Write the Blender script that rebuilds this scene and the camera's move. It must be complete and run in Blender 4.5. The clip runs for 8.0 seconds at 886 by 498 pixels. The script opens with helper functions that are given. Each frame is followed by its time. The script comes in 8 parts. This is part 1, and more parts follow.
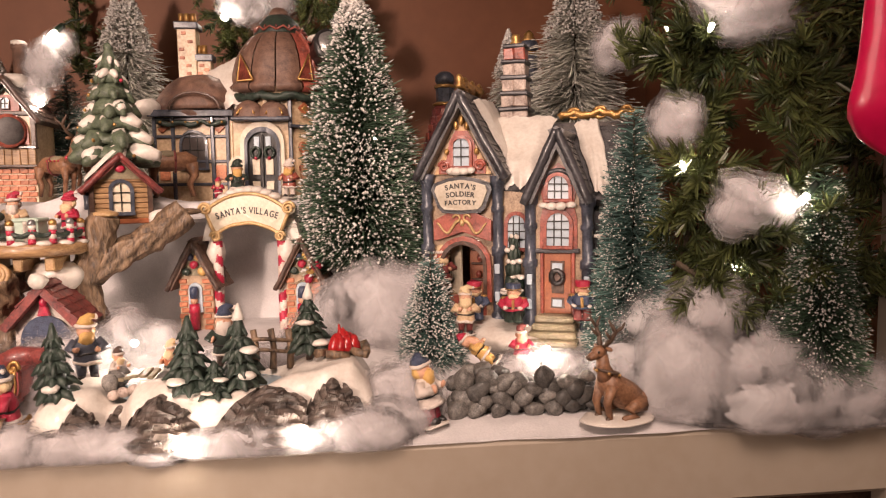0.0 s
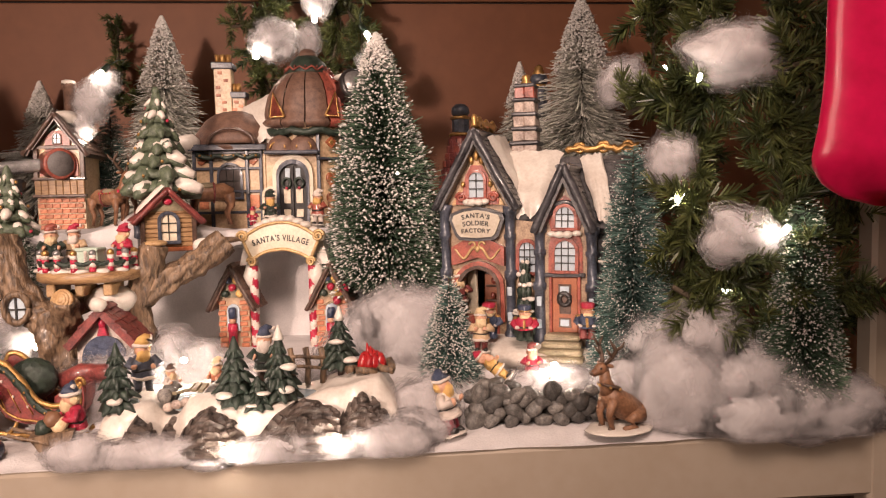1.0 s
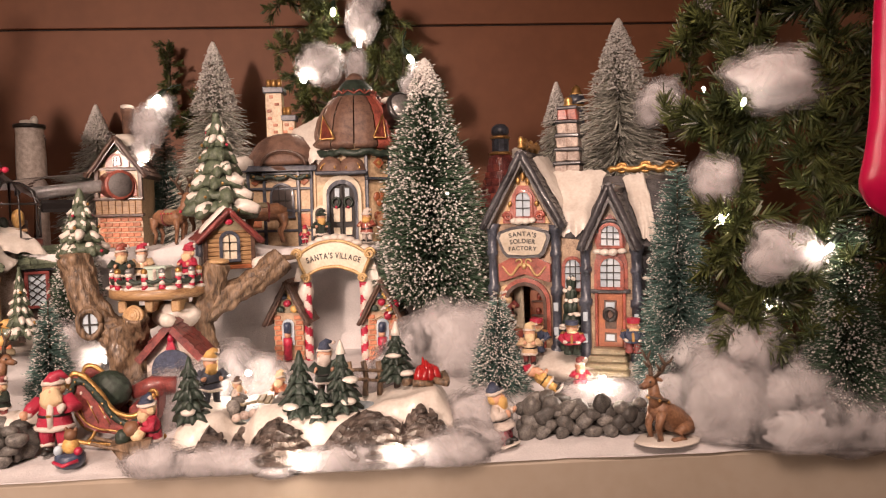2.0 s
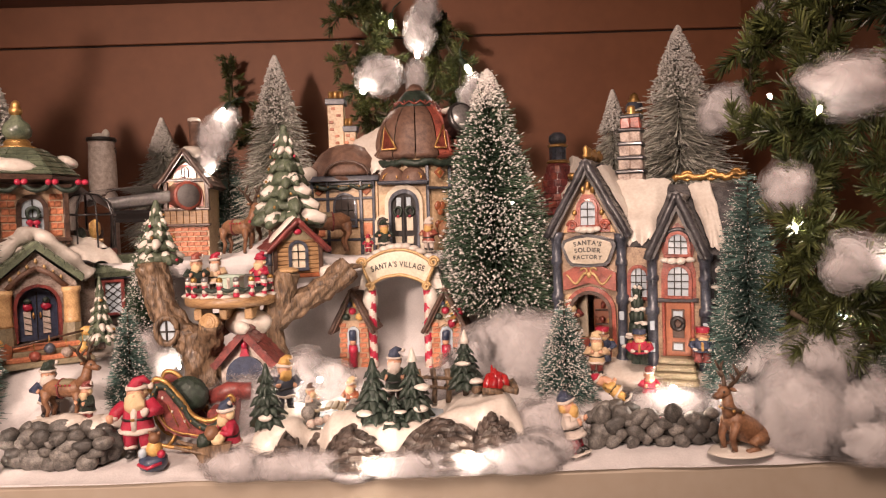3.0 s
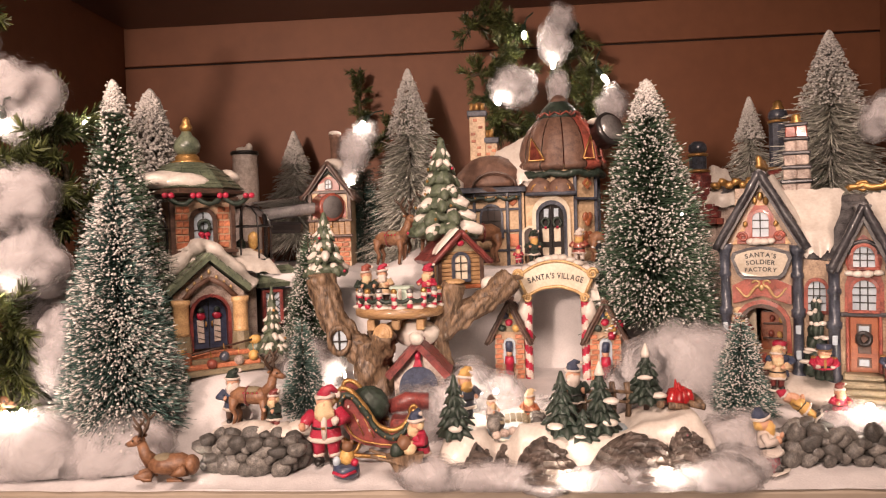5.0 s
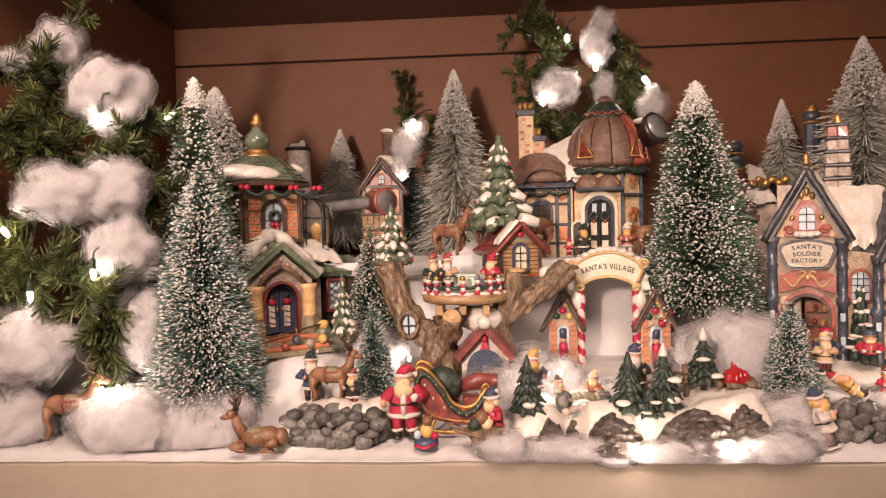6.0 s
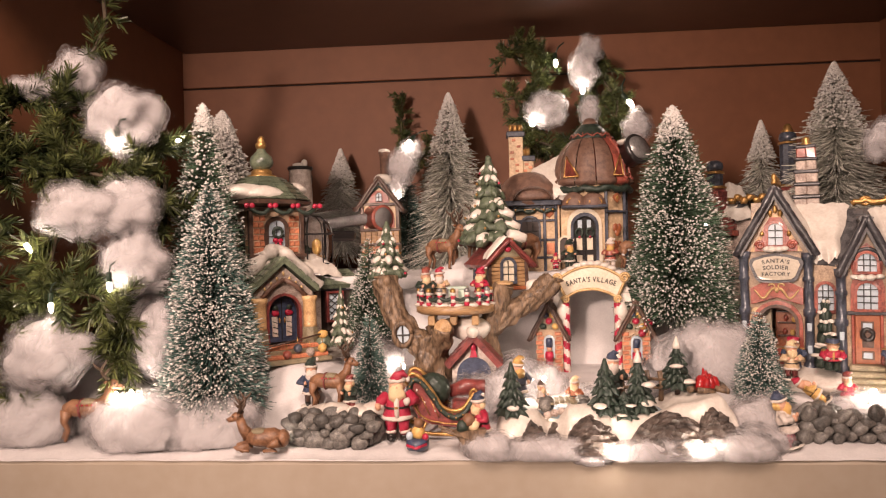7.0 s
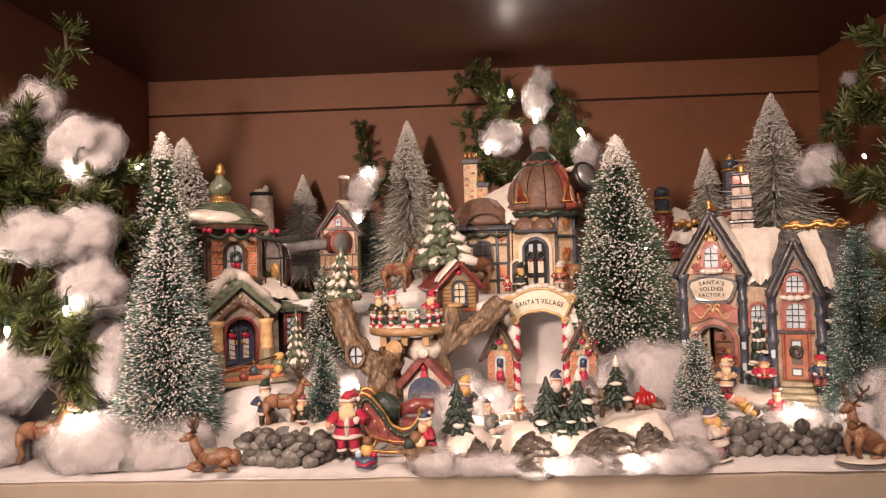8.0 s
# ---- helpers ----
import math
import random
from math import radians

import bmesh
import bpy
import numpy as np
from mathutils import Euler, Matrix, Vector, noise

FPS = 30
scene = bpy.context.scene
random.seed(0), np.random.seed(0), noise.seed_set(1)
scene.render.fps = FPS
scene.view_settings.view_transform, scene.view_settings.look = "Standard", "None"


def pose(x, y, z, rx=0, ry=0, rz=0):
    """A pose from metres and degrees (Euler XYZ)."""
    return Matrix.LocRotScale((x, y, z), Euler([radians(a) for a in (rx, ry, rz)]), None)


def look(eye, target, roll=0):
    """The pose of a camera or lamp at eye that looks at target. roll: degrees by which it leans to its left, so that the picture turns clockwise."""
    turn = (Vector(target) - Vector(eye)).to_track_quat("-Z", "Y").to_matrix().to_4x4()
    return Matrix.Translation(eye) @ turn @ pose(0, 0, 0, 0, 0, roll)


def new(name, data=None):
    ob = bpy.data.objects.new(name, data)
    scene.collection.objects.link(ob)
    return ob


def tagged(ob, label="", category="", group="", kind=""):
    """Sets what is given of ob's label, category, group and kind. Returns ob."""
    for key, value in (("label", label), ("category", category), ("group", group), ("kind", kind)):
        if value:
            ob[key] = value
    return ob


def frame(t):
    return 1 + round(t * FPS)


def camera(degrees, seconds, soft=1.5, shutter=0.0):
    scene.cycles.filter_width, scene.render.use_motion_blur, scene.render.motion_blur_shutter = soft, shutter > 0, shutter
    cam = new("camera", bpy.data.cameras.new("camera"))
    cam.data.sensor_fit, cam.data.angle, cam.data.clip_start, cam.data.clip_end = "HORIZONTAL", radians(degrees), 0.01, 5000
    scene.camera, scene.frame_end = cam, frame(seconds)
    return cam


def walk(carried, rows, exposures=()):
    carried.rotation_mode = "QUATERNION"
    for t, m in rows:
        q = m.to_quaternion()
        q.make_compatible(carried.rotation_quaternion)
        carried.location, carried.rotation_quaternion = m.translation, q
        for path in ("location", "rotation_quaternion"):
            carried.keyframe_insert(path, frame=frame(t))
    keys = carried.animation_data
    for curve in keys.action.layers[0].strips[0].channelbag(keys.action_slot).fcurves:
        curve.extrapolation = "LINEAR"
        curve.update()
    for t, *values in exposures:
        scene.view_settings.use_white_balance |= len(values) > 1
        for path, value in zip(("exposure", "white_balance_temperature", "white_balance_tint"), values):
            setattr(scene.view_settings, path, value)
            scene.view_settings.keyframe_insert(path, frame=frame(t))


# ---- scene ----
cam = camera(63.7, 8.0, soft=1.2)
PATH = [
    (0, (0.136, -0.439, 0.156), (0.34, 1.543, -0.018), -0.9),
    (0.5, (0.132, -0.466, 0.167), (0.317, 1.518, 0.0), -1.0),
    (1, (0.128, -0.492, 0.172), (0.294, 1.496, 0.031), -1.2),
    (2.3, (0.096, -0.516, 0.181), (0.172, 1.48, 0.082), -1.6),
    (2.5, (0.094, -0.516, 0.182), (0.144, 1.481, 0.087), -1.7),
    (3, (0.076, -0.521, 0.182), (0.079, 1.477, 0.098), -1.7),
    (3.5, (0.066, -0.524, 0.182), (0.029, 1.474, 0.105), -1.8),
    (4, (0.055, -0.526, 0.188), (-0.016, 1.471, 0.121), -1.7),
    (4.5, (0.028, -0.532, 0.19), (-0.088, 1.464, 0.129), -1.8),
    (5, (-0.025, -0.526, 0.189), (-0.178, 1.467, 0.131), -1.8),
    (5.2, (-0.047, -0.522, 0.183), (-0.211, 1.471, 0.128), -1.7),
    (6.3, (-0.086, -0.59, 0.18), (-0.233, 1.404, 0.129), -1.3),
    (6.5, (-0.081, -0.598, 0.18), (-0.244, 1.394, 0.132), -1.3),
    (7, (-0.07, -0.616, 0.181), (-0.227, 1.378, 0.169), -1.4),
    (7.5, (-0.058, -0.633, 0.181), (-0.183, 1.363, 0.221), -1.4),
    (8, (-0.041, -0.642, 0.18), (-0.132, 1.355, 0.233), -1.6),
]
walk(cam, [(t, look(eye, target, roll)) for t, eye, target, roll in PATH])

# ---- light ----
world = bpy.data.worlds.new("world")
scene.world = world
world.use_nodes = True
world.node_tree.nodes["Background"].inputs[0].default_value = (1.0, 0.74, 0.66, 1)
world.node_tree.nodes["Background"].inputs[1].default_value = 0.045


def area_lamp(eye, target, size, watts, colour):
    data = bpy.data.lights.new("unseen_fill_lamp", "AREA")
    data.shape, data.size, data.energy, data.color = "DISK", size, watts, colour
    ob = new("unseen_fill_lamp", data)
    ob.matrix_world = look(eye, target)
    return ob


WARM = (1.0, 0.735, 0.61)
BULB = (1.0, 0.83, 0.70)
# added, unseen: a soft front fill and a high front light on the village
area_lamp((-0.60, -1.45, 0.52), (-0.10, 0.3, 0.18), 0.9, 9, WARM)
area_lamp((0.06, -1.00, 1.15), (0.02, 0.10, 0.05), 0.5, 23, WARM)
# added unseen key spot, low at front left, aimed at the middle of the display
data = bpy.data.lights.new("unseen_key_spot", "SPOT")
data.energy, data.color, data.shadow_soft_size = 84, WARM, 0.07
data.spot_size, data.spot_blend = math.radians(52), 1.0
new("unseen_key_spot", data).matrix_world = look((-0.58, -1.25, 0.46), (-0.11, 0.4, 0.25))

# ---- materials ----
def material(name, colour, colour2=None, rough=0.6, scale=60.0, bump=0.25, metal=0.0, spec=0.5, per_object=0.0, translucent=0.0,
             coat=0.0, fine=6.0, stretch=(1, 1, 1), emit=0.0, island=0.0):
    """Two noises (broad stains and fine grain) mix colour and colour2, and the fine one also lifts the surface."""
    m = bpy.data.materials.new(name)
    m.use_nodes = True
    nt = m.node_tree
    b = nt.nodes["Principled BSDF"]
    tex = nt.nodes.new("ShaderNodeTexCoord")
    mapping = nt.nodes.new("ShaderNodeMapping")
    mapping.inputs["Scale"].default_value = stretch
    nt.links.new(tex.outputs["Object"], mapping.inputs[0])
    broad = nt.nodes.new("ShaderNodeTexNoise")
    broad.inputs["Scale"].default_value, broad.inputs["Detail"].default_value = scale, 4
    grain = nt.nodes.new("ShaderNodeTexNoise")
    grain.inputs["Scale"].default_value, grain.inputs["Detail"].default_value = scale * fine, 3
    for n in (broad, grain):
        nt.links.new(mapping.outputs[0], n.inputs["Vector"])
    both = nt.nodes.new("ShaderNodeMath")
    both.operation = "MULTIPLY_ADD"
    both.inputs[1].default_value = 0.45
    nt.links.new(grain.outputs["Fac"], both.inputs[0])
    half = nt.nodes.new("ShaderNodeMath")
    half.operation = "MULTIPLY"
    half.inputs[1].default_value = 0.55
    nt.links.new(broad.outputs["Fac"], half.inputs[0])
    nt.links.new(half.outputs[0], both.inputs[2])
    ramp = nt.nodes.new("ShaderNodeValToRGB")
    c2 = colour2 or tuple(c * 0.72 for c in colour)
    ramp.color_ramp.elements[0].position, ramp.color_ramp.elements[0].color = 0.36, (*c2, 1)
    ramp.color_ramp.elements[1].position, ramp.color_ramp.elements[1].color = 0.62, (*colour, 1)
    nt.links.new(both.outputs[0], ramp.inputs[0])
    out = ramp.outputs[0]
    if per_object or island:
        if island:
            rnd = nt.nodes.new("ShaderNodeNewGeometry").outputs["Random Per Island"]
            amount = island
        else:
            rnd = nt.nodes.new("ShaderNodeObjectInfo").outputs["Random"]
            amount = per_object
        rng = nt.nodes.new("ShaderNodeMapRange")
        rng.inputs["To Min"].default_value, rng.inputs["To Max"].default_value = 1 - amount, 1 + amount
        nt.links.new(rnd, rng.inputs["Value"])
        mul = nt.nodes.new("ShaderNodeMix")
        mul.data_type, mul.blend_type = "RGBA", "MULTIPLY"
        mul.inputs["Factor"].default_value = 1
        nt.links.new(out, mul.inputs["A"])
        nt.links.new(rng.outputs[0], mul.inputs["B"])
        out = mul.outputs["Result"]
    nt.links.new(out, b.inputs["Base Color"])
    b.inputs["Roughness"].default_value, b.inputs["Metallic"].default_value = rough, metal
    b.inputs["Specular IOR Level"].default_value = spec
    b.inputs["Coat Weight"].default_value = coat
    b.inputs["Coat Roughness"].default_value = 0.12
    if bump:
        bn = nt.nodes.new("ShaderNodeBump")
        bn.inputs["Strength"].default_value, bn.inputs["Distance"].default_value = bump, 0.0015
        nt.links.new(both.outputs[0], bn.inputs["Height"])
        nt.links.new(bn.outputs[0], b.inputs["Normal"])
    if translucent:
        tr = nt.nodes.new("ShaderNodeBsdfTranslucent")
        nt.links.new(out, tr.inputs[0])
        mix = nt.nodes.new("ShaderNodeMixShader")
        mix.inputs[0].default_value = translucent
        nt.links.new(b.outputs[0], mix.inputs[1])
        nt.links.new(tr.outputs[0], mix.inputs[2])
        nt.links.new(mix.outputs[0], nt.nodes["Material Output"].inputs[0])
    if emit:
        b.inputs["Emission Color"].default_value = (*BULB, 1)
        b.inputs["Emission Strength"].default_value = emit
    return m


def glass(name, tint=(0.95, 0.97, 1.0)):
    m = bpy.data.materials.new(name)
    m.use_nodes = True
    b = m.node_tree.nodes["Principled BSDF"]
    b.inputs["Base Color"].default_value = (*tint, 1)
    b.inputs["Transmission Weight"].default_value, b.inputs["Roughness"].default_value, b.inputs["IOR"].default_value = 1, 0.03, 1.15
    return m


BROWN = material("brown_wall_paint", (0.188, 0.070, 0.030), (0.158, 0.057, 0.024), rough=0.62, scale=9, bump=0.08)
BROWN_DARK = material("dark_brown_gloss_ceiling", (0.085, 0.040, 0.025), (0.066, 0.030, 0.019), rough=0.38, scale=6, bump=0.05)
GROOVE = material("groove_shadow_gap", (0.010, 0.004, 0.003), rough=0.8)
CREAM = material("cream_gloss_paint", (0.35, 0.295, 0.235), (0.32, 0.265, 0.205), rough=0.42, scale=14, bump=0.08)
ROOMWALL = material("room_wall_paint", (0.55, 0.42, 0.30), rough=0.8, scale=5)
BLANKET = material("white_felt_blanket", (0.63, 0.60, 0.595), (0.54, 0.515, 0.515), rough=0.95, scale=70, bump=0.5, fine=9)
COTTON = material("white_cotton_fibre", (0.74, 0.71, 0.715), (0.70, 0.67, 0.675), rough=1.0, scale=60, bump=0.0, fine=8, translucent=0.42, spec=0.02)
SNOW = material("glazed_white_snow", (0.68, 0.635, 0.575), (0.56, 0.50, 0.44), rough=0.42, scale=60, bump=0.25, coat=0.2)
SNOW_TIP = material("flock_snow", (0.72, 0.69, 0.66), (0.56, 0.53, 0.50), rough=0.9, scale=200, bump=0.2)
GREEN_BR = material("dark_green_bristle", (0.095, 0.155, 0.095), (0.034, 0.066, 0.042), rough=0.6, scale=30, bump=0, island=0.45)
TEAL_BR = material("blue_green_bristle", (0.13, 0.22, 0.19), (0.045, 0.095, 0.085), rough=0.6, scale=30, bump=0, island=0.45)
GREY_BR = material("frosted_grey_bristle", (0.52, 0.51, 0.45), (0.28, 0.28, 0.24), rough=0.8, scale=30, bump=0, island=0.4)
PINE = material("plastic_pine_needle", (0.125, 0.140, 0.045), (0.018, 0.030, 0.012), rough=0.36, scale=20, bump=0, island=0.5, translucent=0.15)
TWIG = material("brown_wire_twig", (0.07, 0.05, 0.03), rough=0.8)
BARK = material("glazed_brown_bark", (0.255, 0.168, 0.102), (0.040, 0.025, 0.016), rough=0.5, scale=230, bump=1.6, coat=0.08, stretch=(1, 1, 0.28), fine=2.5)
WOODCUT = material("pale_cut_wood", (0.55, 0.37, 0.19), (0.35, 0.2, 0.09), rough=0.45, scale=120, bump=0.3)
PLANK = material("golden_brown_planks", (0.44, 0.275, 0.135), (0.17, 0.090, 0.042), rough=0.4, scale=90, bump=0.4, stretch=(0.3, 1, 2.5), coat=0.15)
DARKWOOD = material("dark_brown_timber", (0.12, 0.07, 0.05), (0.035, 0.02, 0.016), rough=0.4, scale=80, bump=0.4, coat=0.2)
SHINGLE = material("grey_black_shingle", (0.125, 0.12, 0.122), (0.025, 0.024, 0.027), rough=0.4, scale=120, bump=0.5, coat=0.2)
SLATERIM = material("slate_black_timber", (0.075, 0.073, 0.08), (0.018, 0.017, 0.02), rough=0.35, scale=90, bump=0.5, coat=0.3, stretch=(0.4, 1, 1))
BROWNROOF = material("brown_plaster_roof", (0.20, 0.115, 0.08), (0.075, 0.04, 0.03), rough=0.5, scale=160, bump=0.8)
MAROON = material("maroon_tile_roof", (0.27, 0.060, 0.052), (0.075, 0.020, 0.020), rough=0.4, scale=100, bump=0.4, coat=0.2)
GREENTILE = material("green_glazed_tile", (0.185, 0.215, 0.145), (0.05, 0.066, 0.046), rough=0.35, scale=90, bump=0.3, coat=0.3, per_object=0.2)
# soldier house: tan walls, cream sign, colours darkened for the weaker light there
TANWALL_DIM = material("tan_glazed_wall_dimmed", (0.46, 0.33, 0.215), (0.17, 0.105, 0.064), rough=0.4, scale=110, bump=0.2, coat=0.25)
SIGNCREAM_DIM = material("cream_sign_dimmed", (0.52, 0.46, 0.37), (0.38, 0.32, 0.24), rough=0.42, scale=80, bump=0.1, coat=0.2)
CREAMWALL = material("cream_glazed_wall", (0.66, 0.49, 0.31), (0.36, 0.24, 0.14), rough=0.4, scale=60, bump=0.15, coat=0.25)
BLUEPOST = material("slate_blue_glaze", (0.085, 0.095, 0.125), (0.020, 0.023, 0.032), rough=0.35, scale=90, bump=0.25, coat=0.3)
REDGLAZE = material("terracotta_red_glaze", (0.40, 0.105, 0.072), (0.13, 0.032, 0.024), rough=0.35, scale=110, bump=0.35, coat=0.3)
REDBRIGHT = material("bright_red_glaze", (0.56, 0.024, 0.070), (0.20, 0.010, 0.026), rough=0.38, scale=210, bump=0.5, coat=0.25)
ORANGE = material("orange_brown_door", (0.36, 0.12, 0.05), (0.2, 0.06, 0.028), rough=0.38, scale=90, bump=0.3, coat=0.2)
BRICK = material("orange_brick_glaze", (0.62, 0.25, 0.13), (0.30, 0.09, 0.05), rough=0.45, scale=90, bump=0.3, per_object=0.25)
MORTAR = material("pale_mortar", (0.5, 0.36, 0.24), (0.36, 0.24, 0.16), rough=0.7, scale=90, bump=0.3)
GOLD = material("gold_paint", (0.58, 0.35, 0.13), (0.30, 0.16, 0.05), rough=0.36, scale=160, bump=0.4, metal=0.7)
PALEGOLD = material("pale_cream_gold", (0.62, 0.43, 0.21), (0.36, 0.23, 0.10), rough=0.42, scale=170, bump=0.3, metal=0.25)
GREYSTONE = material("grey_river_stone", (0.185, 0.172, 0.155), (0.040, 0.038, 0.036), rough=0.5, scale=170, bump=0.7, per_object=0.6, coat=0.1)
PALESTONE = material("pale_grey_stone", (0.52, 0.43, 0.37), (0.19, 0.14, 0.12), rough=0.5, scale=110, bump=0.5, per_object=0.15)
STEPSTONE = material("moss_grey_step", (0.30, 0.25, 0.16), (0.16, 0.13, 0.08), rough=0.5, scale=110, bump=0.5)
PANE = material("milky_blue_pane", (0.52, 0.60, 0.66), (0.38, 0.45, 0.52), rough=0.15, scale=50, bump=0.05, coat=0.4)
DARKPANE = material("dark_interior", (0.05, 0.035, 0.03), rough=0.5, scale=40)
SIGNWHITE = material("off_white_sign", (0.70, 0.63, 0.50), (0.55, 0.46, 0.34), rough=0.4, scale=70, bump=0.1, coat=0.2)
INK = material("black_paint", (0.02, 0.018, 0.016), rough=0.4, scale=60, bump=0.05)
NAVY = material("navy_blue_glaze", (0.06, 0.08, 0.14), (0.018, 0.024, 0.05), rough=0.38, scale=210, bump=0.5, coat=0.3)
SKIN = material("painted_beige", (0.66, 0.39, 0.26), (0.42, 0.20, 0.12), rough=0.4, scale=210, bump=0.3)
BEARD = material("painted_cream_hair", (0.76, 0.60, 0.38), (0.55, 0.38, 0.2), rough=0.5, scale=150, bump=0.5)
WHITEP = material("painted_white", (0.76, 0.68, 0.62), (0.42, 0.34, 0.28), rough=0.45, scale=200, bump=0.4)
GREENP = material("painted_dark_green", (0.036, 0.056, 0.040), (0.008, 0.014, 0.011), rough=0.42, scale=260, bump=0.7, coat=0.12)
YELLOWP = material("painted_yellow", (0.72, 0.47, 0.16), (0.42, 0.22, 0.06), rough=0.4, scale=210, bump=0.4)
DEER = material("painted_deer_brown", (0.28, 0.145, 0.078), (0.11, 0.048, 0.024), rough=0.5, scale=4, bump=0.3, fine=5)
ANTLER = material("dark_antler_brown", (0.09, 0.055, 0.035), rough=0.5, scale=90)
ROCKBARK = material("grey_brown_carved_rock", (0.135, 0.105, 0.088), (0.022, 0.018, 0.016), rough=0.5, scale=120, bump=1.0, stretch=(0.35, 0.6, 1.6), fine=3)
ICE = material("pale_blue_ice", (0.45, 0.55, 0.60), (0.33, 0.43, 0.5), rough=0.12, scale=40, bump=0.05, coat=0.5)
BLACKP = material("black_glaze", (0.025, 0.022, 0.022), rough=0.3, scale=80, coat=0.3)
SILVER = material("grey_metal_glaze", (0.35, 0.34, 0.33), (0.2, 0.19, 0.19), rough=0.3, scale=60, metal=0.5)
BULBM = material("lit_bulb", (1, 0.9, 0.7), rough=0.3, bump=0, emit=60)
EMBER = material("red_fire_glaze", (0.52, 0.028, 0.03), (0.26, 0.012, 0.014), rough=0.18, scale=90, bump=0.3, coat=0.5, translucent=0.25)
CLEAR = glass("clear_plastic")
WIRE = material("dark_green_wire", (0.015, 0.03, 0.018), rough=0.4)
SATIN = material("red_satin", (0.68, 0.010, 0.095), (0.50, 0.006, 0.06), rough=0.3, scale=14, bump=0.12, coat=0.6, translucent=0.3)
SLATE = material("matt_grey_disc", (0.17, 0.16, 0.155), (0.10, 0.09, 0.09), rough=0.6, scale=120, bump=0.3)
TAN = material("tan_column_glaze", (0.74, 0.50, 0.25), (0.42, 0.24, 0.11), rough=0.4, scale=120, bump=0.4, coat=0.15)
SAGEP = material("painted_sage_green", (0.13, 0.16, 0.10), (0.035, 0.048, 0.032), rough=0.42, scale=240, bump=0.7, coat=0.12)
GIFT = material("mint_gift_paper", (0.5, 0.62, 0.52), rough=0.4, scale=60, bump=0.1)


# ---- mesh helpers ----
class Shape:
    """A growing mesh: points, faces, a material slot and a smooth flag for each face."""

    def __init__(self, *mats):
        self.v, self.f, self.m, self.s, self.mats, self.t = [], [], [], [], list(mats), None

    def add(self, v, f, mat=None, smooth=False):
        if mat is not None and mat not in self.mats:
            self.mats.append(mat)
        k, n = (self.mats.index(mat) if mat is not None else 0), len(self.v)
        self.v += [self.t @ Vector(p) for p in v] if self.t else [Vector(p) for p in v]
        self.f += [tuple(i + n for i in q) for q in f]
        self.m += [k] * len(f)
        self.s += [smooth] * len(f)
        return self

    def box(self, c, s, mat=None, bevel=0.0006, rz=0.0, rx=0.0, ry=0.0):
        h = [a / 2 for a in s]
        b = min(bevel, min(h) * 0.6)
        r = Matrix.LocRotScale(Vector(c), Euler((radians(rx), radians(ry), radians(rz))), None)
        v, idx = [], {}
        for sx in (-1, 1):
            for sy in (-1, 1):
                for sz in (-1, 1):
                    for ax in range(3):
                        p = [sx * (h[0] - b), sy * (h[1] - b), sz * (h[2] - b)]
                        p[ax] += (sx, sy, sz)[ax] * b
                        idx[sx, sy, sz, ax] = len(v)
                        v.append(r @ Vector(p))
        f = []
        for ax in range(3):
            a1, a2 = (ax + 1) % 3, (ax + 2) % 3
            for sg in (-1, 1):
                q = []
                for u, w in ((-1, -1), (1, -1), (1, 1), (-1, 1)):
                    k = [0, 0, 0]
                    k[ax], k[a1], k[a2] = sg, u, w
                    q.append(idx[k[0], k[1], k[2], ax])
                f.append(tuple(q if sg > 0 else q[::-1]))
            for u in (-1, 1):
                for w in (-1, 1):
                    lo, hi = [0, 0, 0], [0, 0, 0]
                    lo[ax], hi[ax] = -1, 1
                    lo[a1] = hi[a1] = u
                    lo[a2] = hi[a2] = w
                    q = (idx[(*lo, a1)], idx[(*hi, a1)], idx[(*hi, a2)], idx[(*lo, a2)])
                    f.append(q if u * w < 0 else q[::-1])
        for sx in (-1, 1):
            for sy in (-1, 1):
                for sz in (-1, 1):
                    q = tuple(idx[sx, sy, sz, a] for a in range(3))
                    f.append(q if sx * sy * sz > 0 else q[::-1])
        return self.add(v, f, mat)

    def lathe(self, c, profile, mat=None, n=14, m=None, smooth=True, sx=1.0, sy=1.0):
        m = (Matrix.Translation(c) @ m) if m else Matrix.Translation(c)
        v, f = [], []
        for r, z in profile:
            for i in range(n):
                a = 2 * math.pi * i / n
                v.append(m @ Vector((r * math.cos(a) * sx, r * math.sin(a) * sy, z)))
        for j in range(len(profile) - 1):
            for i in range(n):
                k = (i + 1) % n
                f.append((j * n + i, j * n + k, (j + 1) * n + k, (j + 1) * n + i))
        f.append(tuple(range(n))[::-1])
        f.append(tuple((len(profile) - 1) * n + i for i in range(n)))
        return self.add(v, f, mat, smooth)

    def ball(self, c, r, mat=None, n=10, rough=0.0, freq=60.0, flat=None, m=None):
        r = (r, r, r) if isinstance(r, (int, float)) else r
        k = max(4, n * 2 // 3)
        v, f = [], []
        for j in range(k + 1):
            th = math.pi * j / k
            for i in range(n):
                a = 2 * math.pi * i / n
                d = Vector((math.sin(th) * math.cos(a), math.sin(th) * math.sin(a), math.cos(th)))
                p = Vector((d.x * r[0], d.y * r[1], d.z * r[2]))
                if m:
                    p = m @ p
                if rough:
                    w = Vector(c) + p
                    p *= 1 + rough * noise.noise(w * freq) + 0.5 * rough * noise.noise(w * freq * 2.3)
                if flat is not None and p.z < flat:
                    p.z = flat
                v.append(Vector(c) + p)
        for j in range(k):
            for i in range(n):
                q = (i + 1) % n
